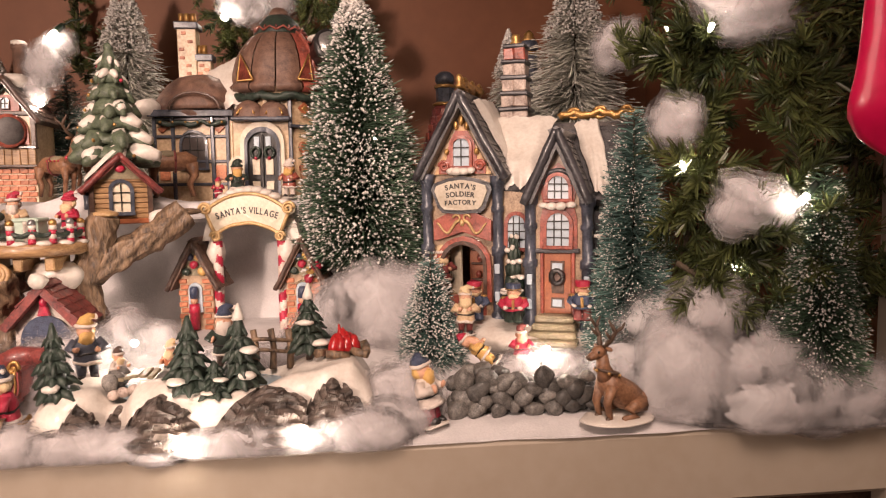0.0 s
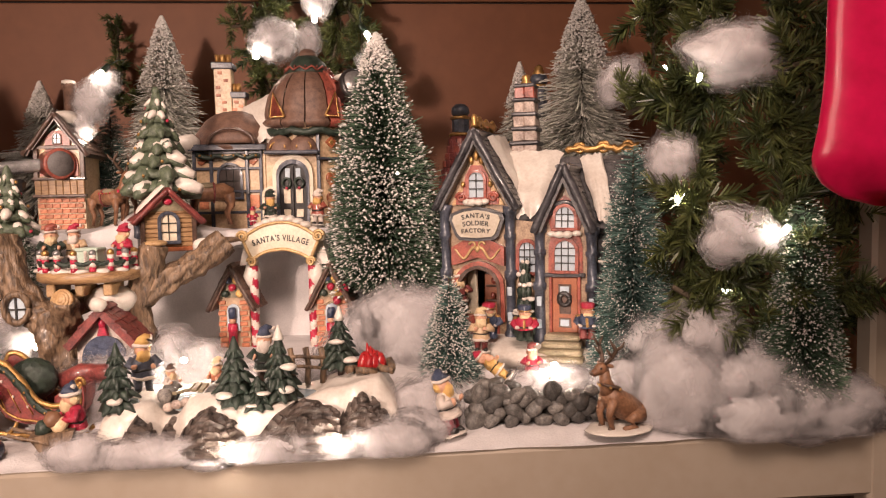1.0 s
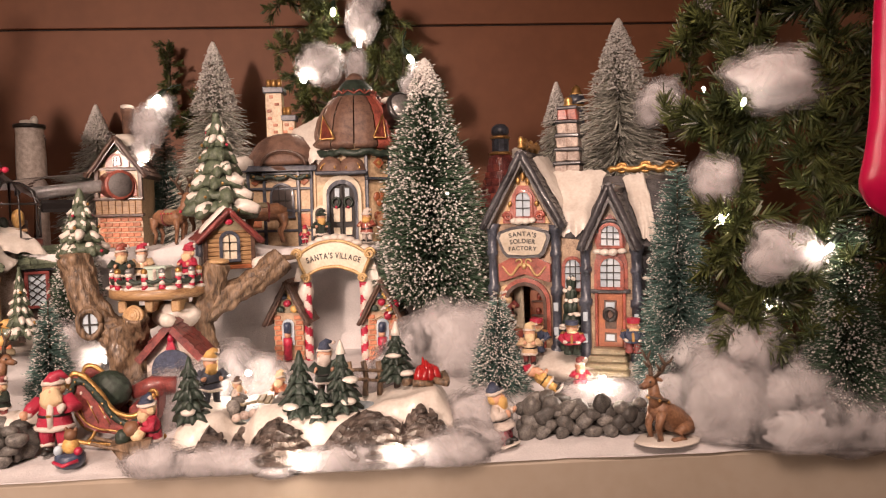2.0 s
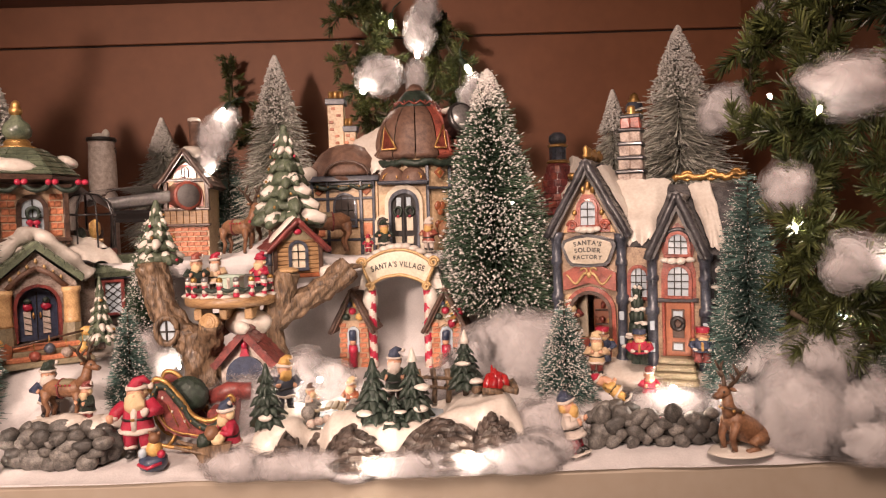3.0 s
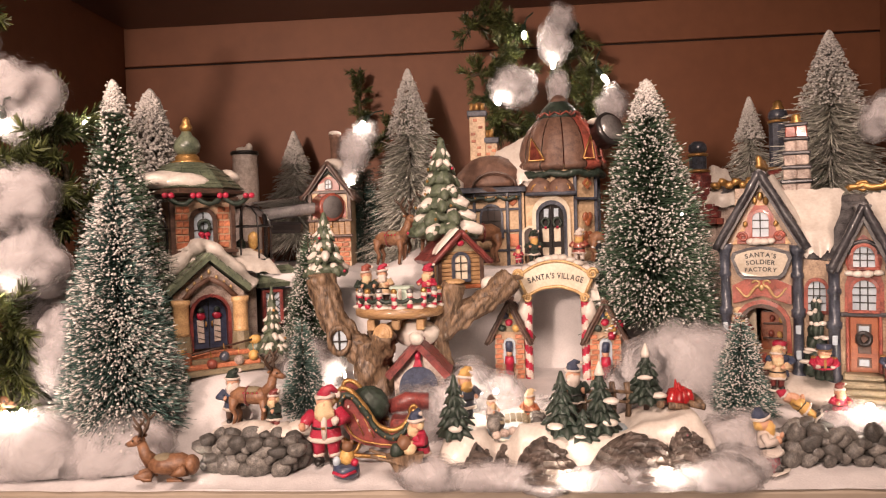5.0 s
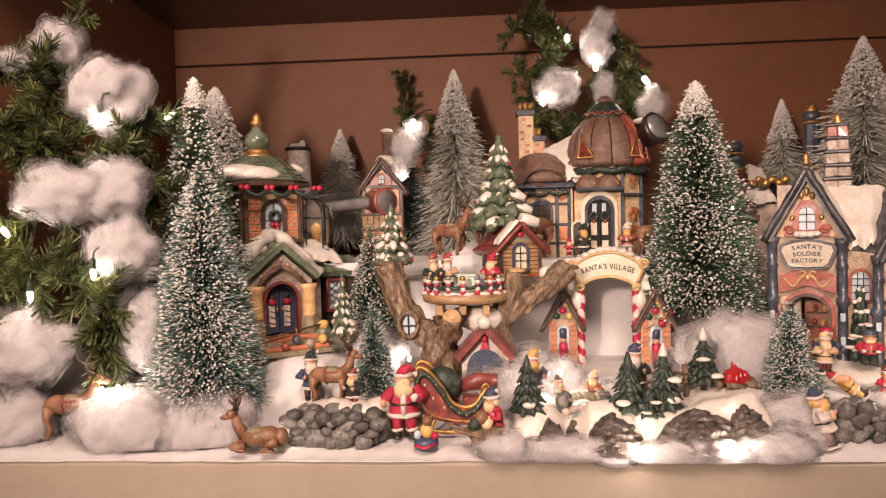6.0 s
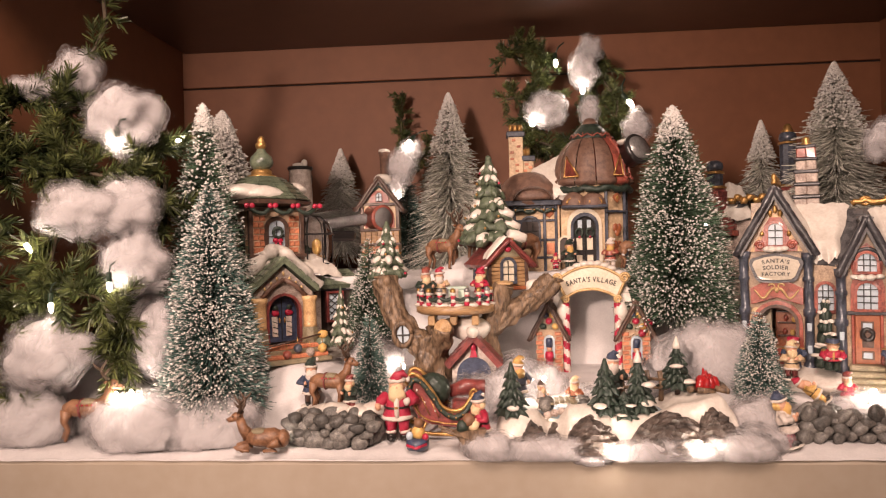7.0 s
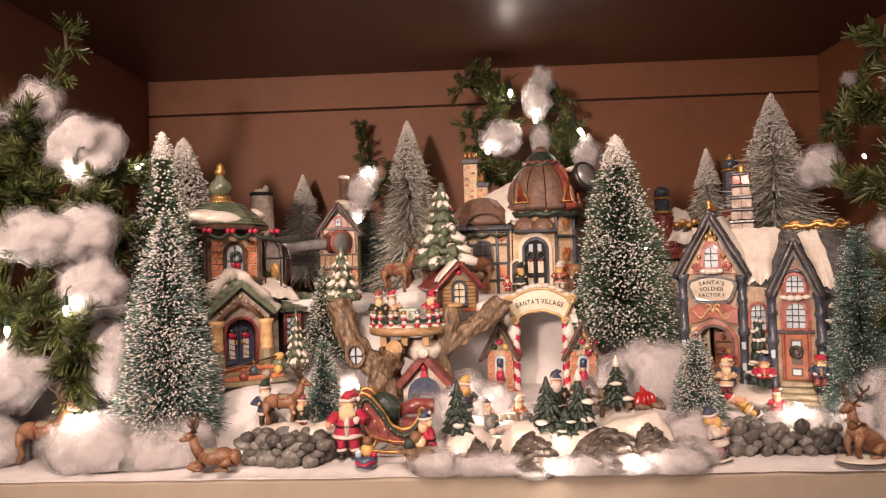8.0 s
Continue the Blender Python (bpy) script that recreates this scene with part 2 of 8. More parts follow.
                f.append((j * n + i, (j + 1) * n + i, (j + 1) * n + q, j * n + q))
        return self.add(v, f, mat, True)

    def tube(self, pts, radii, mat=None, n=7, rough=0.0, freq=80.0, smooth=True, ridge=0.0):
        pts = [Vector(p) for p in pts]
        if isinstance(radii, (int, float)):
            radii = [radii] * len(pts)
        v, f = [], []
        for j, p in enumerate(pts):
            d = (pts[min(j + 1, len(pts) - 1)] - pts[max(j - 1, 0)]).normalized()
            a = d.orthogonal().normalized() if j == 0 else (u - d * u.dot(d)).normalized()
            u, w = a, d.cross(a)
            for i in range(n):
                t = 2 * math.pi * i / n
                q = p + (u * math.cos(t) + w * math.sin(t)) * radii[j]
                if rough:
                    q += (q - p) * rough * noise.noise(q * freq)
                if ridge:
                    q += (q - p) * ridge * (abs(math.sin(t * 4.5 + j * 0.22 + 2.5 * noise.noise(q * 70))) - 0.6)
                v.append(q)
        for j in range(len(pts) - 1):
            for i in range(n):
                k = (i + 1) % n
                f.append((j * n + i, j * n + k, (j + 1) * n + k, (j + 1) * n + i))
        f.append(tuple(range(n))[::-1])
        f.append(tuple((len(pts) - 1) * n + i for i in range(n)))
        return self.add(v, f, mat, smooth)

    def prism(self, poly, y0, y1, mat=None, smooth=False):
        """A polygon of (x, z) pushed from y0 (front) to y1."""
        n = len(poly)
        area = sum(poly[i][0] * poly[(i + 1) % n][1] - poly[(i + 1) % n][0] * poly[i][1] for i in range(n))
        if area < 0:
            poly = poly[::-1]
        v = [(x, y0, z) for x, z in poly] + [(x, y1, z) for x, z in poly]
        f = [tuple(range(n)), tuple(range(n, 2 * n))[::-1]]
        f += [(i, i + n, (i + 1) % n + n, (i + 1) % n) for i in range(n)]
        return self.add(v, f, mat, smooth)

    def make(self, name, parent=None, label="", keep=None):
        if parent and len(self.v) < 4000:
            lumpy(self, 0.0006, 110)
        data = bpy.data.meshes.new(name)
        data.from_pydata([tuple(p) for p in self.v], [], self.f)
        for mt in self.mats:
            data.materials.append(mt)
        data.polygons.foreach_set("material_index", self.m)
        data.polygons.foreach_set("use_smooth", self.s)
        data.update()
        ob = new(name, data)
        if parent:
            ob.parent = parent
        if label:
            ob["label"] = label
        return ob


def thing(name, label, category, m=None, group=""):
    ob = new(name)
    ob.empty_display_size = 0.01
    if m is not None:
        ob.matrix_world = m
    return tagged(ob, label, category, group)


def solid(name, shape, label, category, m=None, group="", kind=""):
    ob = shape.make(name)
    if m is not None:
        ob.matrix_world = m
    return tagged(ob, label, category, group, kind)


def arch_poly(cx, z0, w, z1, n=10):
    """A round-headed opening: (x, z) corners, from the lower left round to the lower right."""
    r = w / 2
    return [(cx - r, z0)] + [(cx - r * math.cos(math.pi * i / n), z1 - r + r * math.sin(math.pi * i / n)) for i in range(n + 1)] + [(cx + r, z0)]


def lumpy(s, amount, freq, seed=0):
    """Uneven, hand-moulded surface: pushes every point about by noise."""
    off = Vector((seed * 3.1, seed * 1.7, seed * 0.9))
    for i, p in enumerate(s.v):
        q = p * freq + off
        s.v[i] = p + Vector((noise.noise(q), noise.noise(q + Vector((7, 0, 0))), noise.noise(q + Vector((0, 9, 0))))) * amount
    return s


def smooth_line(pts, k=6):
    """Points along a smooth curve through pts."""
    pts = [Vector(p) for p in pts]
    out = []
    for i in range(len(pts) - 1):
        a, b, c, d = pts[max(0, i - 1)], pts[i], pts[i + 1], pts[min(len(pts) - 1, i + 2)]
        for j in range(k):
            t = j / k
            out.append(0.5 * (2 * b + (c - a) * t + (2 * a - 5 * b + 4 * c - d) * t * t + (3 * b - a - 3 * c + d) * t ** 3))
    return out + [pts[-1]]


def stone_shape(s, size, mat, rr, n=10):
    """One angular field stone round the origin: a ball with several flat cuts."""
    cuts = []
    for i in range(9):
        d = Vector((rr.gauss(0, 1), rr.gauss(0, 1), rr.gauss(0, 1))).normalized()
        cuts.append((d, 0.62 + 0.26 * rr.random()))
    k = 8
    v, f = [], []
    for j in range(k + 1):
        th = math.pi * j / k
        for i in range(n):
            a = 2 * math.pi * i / n
            p = Vector((math.sin(th) * math.cos(a), math.sin(th) * math.sin(a), math.cos(th)))
            for d, far in cuts:
                over = p.dot(d) - far
                if over > 0:
                    p -= d * over * 0.92
            v.append((p.x * size[0], p.y * size[1], p.z * size[2]))
    for j in range(k):
        for i in range(n):
            q = (i + 1) % n
            f.append((j * n + i, (j + 1) * n + i, (j + 1) * n + q, j * n + q))
    return s.add(v, f, mat, True)


def loose_mesh(name, verts, faces, mats, slots=None, parent=None, label=""):
    data = bpy.data.meshes.new(name)
    data.vertices.add(len(verts))
    data.vertices.foreach_set("co", np.asarray(verts, dtype=np.float32).ravel())
    faces = np.asarray(faces, dtype=np.int32)
    data.loops.add(faces.size)
    data.polygons.add(len(faces))
    data.loops.foreach_set("vertex_index", faces.ravel())
    data.polygons.foreach_set("loop_start", np.arange(len(faces), dtype=np.int32) * faces.shape[1])
    for mt in mats:
        data.materials.append(mt)
    if slots is not None:
        data.polygons.foreach_set("material_index", np.asarray(slots, dtype=np.int32))
    data.update(calc_edges=True)
    data.validate()
    ob = new(name, data)
    if parent:
        ob.parent = parent
    if label:
        ob["label"] = label
    return ob


def blades(base, tip, width, rng):
    """Thin four-cornered blades from base to tip, each turned at random: points and faces."""
    d = tip - base
    side = np.cross(d, rng.normal(size=d.shape))
    side /= np.linalg.norm(side, axis=1, keepdims=True) + 1e-9
    w = np.asarray(width).reshape(-1, 1) / 2
    v = np.stack([base - side * w, base + side * w, tip + side * w * 0.6, tip - side * w * 0.6], 1).reshape(-1, 3)
    return v, np.arange(len(v)).reshape(-1, 4)


def unit(v):
    return v / (np.linalg.norm(v, axis=1, keepdims=True) + 1e-9)


def flecks(centre, size, rng):
    """Small four-sided grains at the centres: points and faces."""
    n = len(centre)
    size = np.asarray(size).reshape(-1, 1)
    corner = np.array([[1, 1, 1], [1, -1, -1], [-1, 1, -1], [-1, -1, 1]]) / 1.7
    q = rng.normal(size=(n, 4, 3)) * 0.35 + corner
    v = (centre[:, None, :] + q * size[:, None, :]).reshape(-1, 3)
    f = np.array([[0, 1, 2], [0, 3, 1], [0, 2, 3], [1, 3, 2]])
    return v, (np.arange(n)[:, None, None] * 4 + f[None]).reshape(-1, 3)


# ---- the niche ----
XL, XR, YB, ZC = -0.593, 0.529, 0.549, 0.512
s = Shape(BROWN)
s.box((-0.03, YB + 0.03, 0.225), (1.4, 0.06, 0.452), bevel=0.001)
s.box((-0.03, YB + 0.033, 0.4525), (1.4, 0.054, 0.003), GROOVE, bevel=0)
s.box((-0.03, YB + 0.03, 0.56), (1.4, 0.06, 0.212), bevel=0.001)
solid("wall_back", s, "brown painted back panels of the niche with a dark joint", "wall", kind="structure")
s = Shape(BROWN)
s.box((XL - 0.03, 0.27, 0.23), (0.06, 0.556, 0.6), bevel=0.001)
solid("wall_left", s, "brown painted side wall of the niche", "wall", kind="structure")
s = Shape(BROWN)
s.box((XR + 0.03, 0.27, 0.23), (0.06, 0.556, 0.6), bevel=0.001)
solid("wall_right", s, "brown painted side wall of the niche", "wall", kind="structure")
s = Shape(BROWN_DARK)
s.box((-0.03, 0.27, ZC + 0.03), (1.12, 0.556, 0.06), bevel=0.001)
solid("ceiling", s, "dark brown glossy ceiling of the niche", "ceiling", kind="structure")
s = Shape(CREAM)
s.box((-0.05, 0.272, -0.031), (1.08, 0.55, 0.05), bevel=0.003)
solid("shelf", s, "cream painted mantel shelf with a plain front edge", "shelf", kind="structure")
s = Shape(CREAM)
s.box((0.553, 0.006, 0.14), (0.14, 0.02, 0.9), bevel=0.003)
solid("pilaster", s, "cream painted upright beside the niche", "pilaster", kind="structure")
s = Shape(CREAM)
s.box((-0.665, 0.0, 0.14), (0.14, 0.03, 0.9), bevel=0.003)
solid("pilaster_2", s, "cream painted upright beside the niche", "pilaster", kind="structure")
# the rest of the room, behind and below
# added dark box that fills the space below the shelf
s = Shape(DARKWOOD)
s.box((0, 0.24, -0.63), (1.3, 0.4, 1.1), bevel=0.01)
solid("cabinet_front", s, "dark box filling the space under the mantel shelf", "cabinet", kind="structure")
s = Shape(ROOMWALL)
s.box((0, -3.0, 0.2), (5, 0.1, 2.8))
s.box((-2.5, -1.2, 0.2), (0.1, 3.7, 2.8))
s.box((2.5, -1.2, 0.2), (0.1, 3.7, 2.8))
s.box((-1.6, 0.62, 0.2), (1.75, 0.06, 2.8))
s.box((1.6, 0.62, 0.2), (1.95, 0.06, 2.8))
s.box((-0.05, 0.1, 1.1), (1.36, 0.1, 1.0))
solid("room_walls", s, "plain beige walls of the room", "wall", kind="structure")
s = Shape(ROOMWALL)
s.box((0, -1.2, 1.63), (5, 3.7, 0.06))
solid("room_ceiling", s, "plain pale ceiling of the room", "ceiling", kind="structure")
s = Shape(DARKWOOD)
s.box((0, -1.2, -1.22), (5, 3.7, 0.06))
solid("floor", s, "dark wooden floor of the room", "floor", kind="structure")


def step(a, b, x):
    t = min(1, max(0, (x - a) / (b - a)))
    return t * t * (3 - 2 * t)


def ground_z(x, y):
    """Height of the white blanket: a low front, a rise, and a high terrace at the back."""
    z = 0.034 * step(0.045, 0.13, y)
    z += 0.024 * step(-0.20, -0.26, x) * step(0.06, 0.12, y)
    z = z + (0.120 - z) * step(0.34, 0.40, y) * step(0.20, 0.15, x)
    z = z + (0.20 - z) * step(0.44, 0.50, y) * 0.5 * step(0.15, 0.20, x)
    z += 0.0022 * noise.noise(Vector((x * 22, y * 22, 3))) + 0.001 * noise.noise(Vector((x * 70, y * 70, 5)))
    if y < 0.02:
        z -= 0.0022 * step(0.02, -0.004, y) * 2.2
    return z


def build_blanket():
    s = Shape(BLANKET)
    nx, ny = 220, 120
    x0, x1, y0, y1 = XL + 0.004, XR - 0.004, -0.004, YB - 0.003
    v = []
    for j in range(ny + 1):
        for i in range(nx + 1):
            x = x0 + (x1 - x0) * i / nx
            edge = 0.003 * noise.noise(Vector((x * 25, 0.3, 0.7))) if j == 0 else 0
            y = y0 + (y1 - y0) * j / ny + edge
            v.append((x, y, ground_z(x, y)))
    f = [(j * (nx + 1) + i, j * (nx + 1) + i + 1, (j + 1) * (nx + 1) + i + 1, (j + 1) * (nx + 1) + i) for j in range(ny) for i in range(nx)]
    s.add(v, f, BLANKET, True)
    front = [(x, y, -0.0055) for x, y, z in v[:nx + 1]]
    s.add(v[:nx + 1] + front, [(i, i + nx + 1, i + nx + 2, i + 1) for i in range(nx)], BLANKET, True)
    ob = solid("ground", s, "white fleecy snow blanket draped over stepped boxes", "snow blanket", kind="structure")
    return ob


build_blanket()


def build_terrace():
    """A raised board under the back row, with the blanket hanging over its front edge."""
    s = Shape(BLANKET)
    x0, x1, y1 = XL + 0.004, 0.168, YB - 0.003
    nx, ny = 200, 70
    v = []
    for j in range(ny + 1):
        for i in range(nx + 1):
            x = x0 + (x1 - x0) * i / nx
            edge = 0.216 + 0.008 * math.sin(x * 23) + 0.006 * noise.noise(Vector((x * 30, 2, 1)))
            if j < 6:
                hang = 0.012 + 0.010 * abs(noise.noise(Vector((x * 24, 5, 2))))
                a = j / 6
                v.append((x, edge - 0.004 * math.sin(math.pi * a) + 0.002, 0.146 - hang * (1 - a) ** 1.3 - 0.002 * (1 - a)))
                continue
            f = (j - 6) / (ny - 6)
            y = edge + (y1 - edge) * f
            z = 0.146 + 0.0025 * noise.noise(Vector((x * 22, y * 22, 3))) + 0.0012 * noise.noise(Vector((x * 70, y * 70, 5)))
            z += 0.022 * math.exp(-((x + 0.105) / 0.035) ** 2 - ((y - 0.25) / 0.035) ** 2)
            v.append((x, y, z))
    f = [(j * (nx + 1) + i, j * (nx + 1) + i + 1, (j + 1) * (nx + 1) + i + 1, (j + 1) * (nx + 1) + i) for j in range(ny) for i in range(nx)]
    s.add(v, f, BLANKET, True)
    s.box(((x0 + x1) / 2, 0.39, 0.134), (x1 - x0, 0.306, 0.014), BLANKET, 0.002)
    s.box((0.158, 0.40, 0.065), (0.016, 0.27, 0.125), BLANKET, 0.002)
    v = []
    for j in range(13):
        for i in range(nx + 1):
            x = x0 + (x1 - x0) * i / nx
            a = j / 12
            v.append((x, 0.268 + (0.010 * noise.noise(Vector((x * 9, a * 0.6, 4))) + 0.003 * math.sin(x * 61 + 3 * a)) * a - 0.02 * (1 - a) ** 2, 0.022 + 0.108 * a))
    s.add(v, [(j * (nx + 1) + i, j * (nx + 1) + i + 1, (j + 1) * (nx + 1) + i + 1, (j + 1) * (nx + 1) + i) for j in range(12) for i in range(nx)], BLANKET, True)
    s.box((x0 + 0.01, 0.40, 0.065), (0.016, 0.27, 0.125), BLANKET, 0.002)
    solid("terrace", s, "raised board draped with white fleecy blanket", "terrace", kind="structure")


build_terrace()


# ---- bottle-brush trees ----
def spindles(base, tip, width):
    """Six-pointed grains drawn out from base to tip, thickest past the middle: points and faces."""
    n = len(base)
    d = unit(tip - base)
    a = unit(np.cross(d, np.array([0.31, 0.17, 0.93])))
    b = np.cross(d, a)
    w = np.asarray(width).reshape(-1, 1) / 2
    mid = base + (tip - base) * 0.6
    v = np.stack([base, tip, mid + a * w, mid + b * w * 0.8, mid - a * w * 0.9, mid - b * w], 1).reshape(-1, 3)
    f = np.array([[0, 3, 2], [0, 4, 3], [0, 5, 4], [0, 2, 5], [1, 2, 3], [1, 3, 4], [1, 4, 5], [1, 5, 2]])
    return v, (np.arange(n)[:, None, None] * 6 + f[None]).reshape(-1, 3)


def brush_tree(x, y, z, h, r, bristle, snow=0.5, n=5200, label="", seed=1, lean=(0, 0), power=0.9, width=0.0009, droop=0.1, cap=0.0, tiers=0,
               name="bottle_brush_tree", fleck=0.0016, pitch=0.0062, length=0.0034):
    """Bristles wound round a wire in rows; the outer ends carry grains of flock, and cap is the share of the height under solid flock."""
    rng = np.random.default_rng(seed)
    t = thing(name, label, "tree", pose(x, y, z, lean[0], lean[1], seed * 37 % 360), "bottle-brush trees")
    s = Shape(TWIG)
    s.tube([(0, 0, -0.012 if z < 0.09 or z > 0.14 else -0.07), (0, 0, h * 0.5), (0, 0, h * 0.97)], [0.0022, 0.0015, 0.0006], n=6)
    s.make("trunk", t, "twisted wire trunk")
    ang = rng.random(n) * 2 * np.pi
    u = 1 - np.sqrt(rng.random(n))
    if tiers:
        k = np.floor(u * tiers)
        u = (k + (u * tiers - k) ** 1.7) / tiers
    else:
        step_u = pitch / h
        turn = ang / (2 * np.pi)
        k = np.round(u / step_u - turn)
        u = (k + turn + rng.normal(0, 0.24, n)) * step_u
    u = np.clip(u, 0.0, 0.99)
    wob = 1 + 0.09 * np.sin(ang * 3 + seed + u * 9) + 0.07 * np.sin(ang * 5 + u * 31) + 0.05 * np.sin(ang * 11 - u * 57)
    reach = r * (1 - u) ** power * wob * (0.66 + 0.40 * rng.random(n) ** 0.6) + 0.004
    if tiers:
        reach *= 1.16 - 0.42 * (u * tiers - np.floor(u * tiers))
    d = np.stack([np.cos(ang), np.sin(ang), rng.normal(0, 0.16, n) - droop + 0.25 * u], 1)
    base = np.stack([np.zeros(n), np.zeros(n), u * h], 1) + d * (reach * 0.12 * rng.random(n))[:, None]
    tip = np.stack([np.zeros(n), np.zeros(n), u * h], 1) + d * reach[:, None]
    if tiers:
        tip[:, 2] -= 0.010 * rng.random(n)
    v, f = blades(base, tip, width * (0.7 + 0.6 * rng.random(n)), rng)
    o = loose_mesh("bristles", v, f, [bristle], parent=t)
    o["kind"] = "stuff"
    m = int(n * snow)
    if m:
        clump = np.sin(ang * 4 + u * 40 + seed) + np.sin(ang * 9 - u * 75) + np.sin(ang * 2 + u * 17) + rng.normal(0, 1.3, n)
        pick = np.argsort(-clump)[:m]
        side = unit((tip - base)[pick])
        ln = (length * (0.5 + 0.9 * rng.random(m)))[:, None]
        end = tip[pick] + side * 0.0006 - side * ((1 - rng.random(m) ** 0.35) * 0.4 * reach[pick])[:, None]
        v, f = spindles(end - side * ln, end, fleck * (0.45 + 1.1 * rng.random(m) ** 1.6))
        o = loose_mesh("flocked_snow", v, f, [SNOW_TIP], parent=t, label="white flocked snow on the tips")
        o["kind"] = "stuff"
    if cap:
        more = int(900 + 5200 * cap)
        q = 1 - 1.7 * cap * rng.random(more) ** 1.35
        a = rng.random(more) * 2 * np.pi
        out = np.stack([np.cos(a), np.sin(a), np.full(more, 0.1)], 1)
        far = (r * (1 - q) ** power * (0.55 + 0.45 * rng.random(more)) + 0.0025)[:, None]
        end = np.stack([np.zeros(more), np.zeros(more), q * h], 1) + out * far
        v, f = spindles(end - out * 0.004 * (0.6 + rng.random((more, 1))), end, 0.0030 * (0.5 + rng.random(more)))
        o = loose_mesh("snow_top", v, f, [SNOW_TIP], parent=t, label="thick white flock at the top")
        o["kind"] = "stuff"
    return t


brush_tree(0.131, 0.203, 0.100, 0.229, 0.0630, GREEN_BR, 0.55, 13000, "tall dark green bottle-brush tree with flocked white tips", 1, power=0.70, lean=(0, -1.5), fleck=0.0024, length=0.0050, cap=0.10)
brush_tree(-0.353, 0.065, 0.036, 0.214, 0.051, TEAL_BR, 0.72, 13500, "blue-green bottle-brush tree with frosted tips", 2, power=0.72, fleck=0.0020, length=0.0065, pitch=0.005)
brush_tree(-0.382, 0.125, 0.075, 0.262, 0.052, GREEN_BR, 0.52, 8500, "dark bottle-brush tree heavy with white flock", 3, power=0.72, fleck=0.0031, length=0.0042, cap=0.07)
brush_tree(-0.418, 0.27, 0.21, 0.148, 0.047, GREY_BR, 1.0, 4200, "pale grey flocked tree with knobbly branches", 4, power=0.7, width=0.0016, fleck=0.0050, length=0.0062, droop=0.3, cap=0.2)
brush_tree(-0.140, 0.44, 0.155, 0.25, 0.072, GREY_BR, 0.42, 5600, "tall frosted grey tree with bare drooping bristles", 5, fleck=0.0015, length=0.008, tiers=11, width=0.0014, droop=0.32, power=0.82, cap=0.22)
brush_tree(0.365, 0.34, 0.16, 0.243, 0.082, GREY_BR, 0.42, 5600, "tall frosted grey tree with bare drooping bristles", 6, fleck=0.0015, length=0.008, tiers=11, width=0.0014, droop=0.32, power=0.82, cap=0.22)
brush_tree(-0.317, 0.50, 0.19, 0.146, 0.052, GREY_BR, 0.42, 3000, "small frosted grey tree with bare bristles", 7, fleck=0.0015, length=0.008, tiers=7, width=0.0014, droop=0.35, cap=0.2)
brush_tree(0.315, 0.46, 0.18, 0.17, 0.052, GREY_BR, 0.42, 2600, "small frosted grey tree with bare bristles", 17, fleck=0.0015, length=0.008, tiers=7, width=0.0014, droop=0.35, cap=0.2)
brush_tree(-0.203, 0.425, 0.14, 0.158, 0.035, TEAL_BR, 0.45, 4200, "slim blue-green bottle-brush tree with light frost", 8, power=0.75, pitch=0.004)
brush_tree(0.328, 0.065, 0.03, 0.182, 0.031, TEAL_BR, 0.60, 8000, "slim blue-green bottle-brush tree with light frost", 9, power=0.5, fleck=0.0011, length=0.0022, pitch=0.004)
brush_tree(0.436, 0.006, 0.028, 0.138, 0.027, GREEN_BR, 0.55, 6500, "dark green bottle-brush tree thickly frosted", 10, power=0.42, fleck=0.0015, length=0.003, pitch=0.0045)
brush_tree(0.182, 0.105, 0.024, 0.084, 0.024, TEAL_BR, 0.8, 3600, "small green bottle-brush tree with frosted tips", 11, power=0.8, fleck=0.0014, length=0.0036, pitch=0.004)
brush_tree(-0.205, 0.11, 0.016, 0.098, 0.020, TEAL_BR, 0.5, 3400, "small green bottle-brush tree with frosted tips", 12, power=0.8, fleck=0.0012, length=0.0036, pitch=0.004)
brush_tree(-0.222, 0.205, 0.06, 0.13, 0.030, GREEN_BR, 0.75, 3800, "slim frosted bottle-brush tree", 13, power=0.75, fleck=0.0018, length=0.003)


# ---- building blocks for the glazed houses ----
def at_quad(q, u, v):
    a, b, c, d = q
    return (a * (1 - u) + b * u) * (1 - v) + (d * (1 - u) + c * u) * v


def quad(*p):
    return [Vector(a) for a in p]


def tile_rows(s, q, rows, cols, mat, lift=0.0012, rng=None):
    """Overlapping tiles on the quad: lower left, lower right, upper right, upper left."""
    rng = rng or random.Random(5)
    n = (q[1] - q[0]).cross(q[3] - q[0]).normalized()
    for j in range(rows):
        off = 0.5 * (j % 2)
        for i in range(-1, cols):
            u0, u1 = max(0, (i + off) / cols), min(1, (i + off + 0.93) / cols)
            if u1 - u0 < 0.2 / cols:
                continue
            v0, v1 = (j - 0.06 * rng.random()) / rows, (j + 1.08) / rows
            v0, v1 = max(0, v0), min(1, v1)
            k = lift * (0.75 + 0.5 * rng.random())
            p = [at_quad(q, u0, v0), at_quad(q, u1, v0), at_quad(q, u1, v1), at_quad(q, u0, v1)]
            top = [p[0] + n * k, p[1] + n * k, p[2] + n * k * 0.3, p[3] + n * k * 0.3]
            s.add(p + top, [(4, 5, 6, 7), (0, 1, 5, 4), (1, 2, 6, 5), (3, 0, 4, 7)], mat)


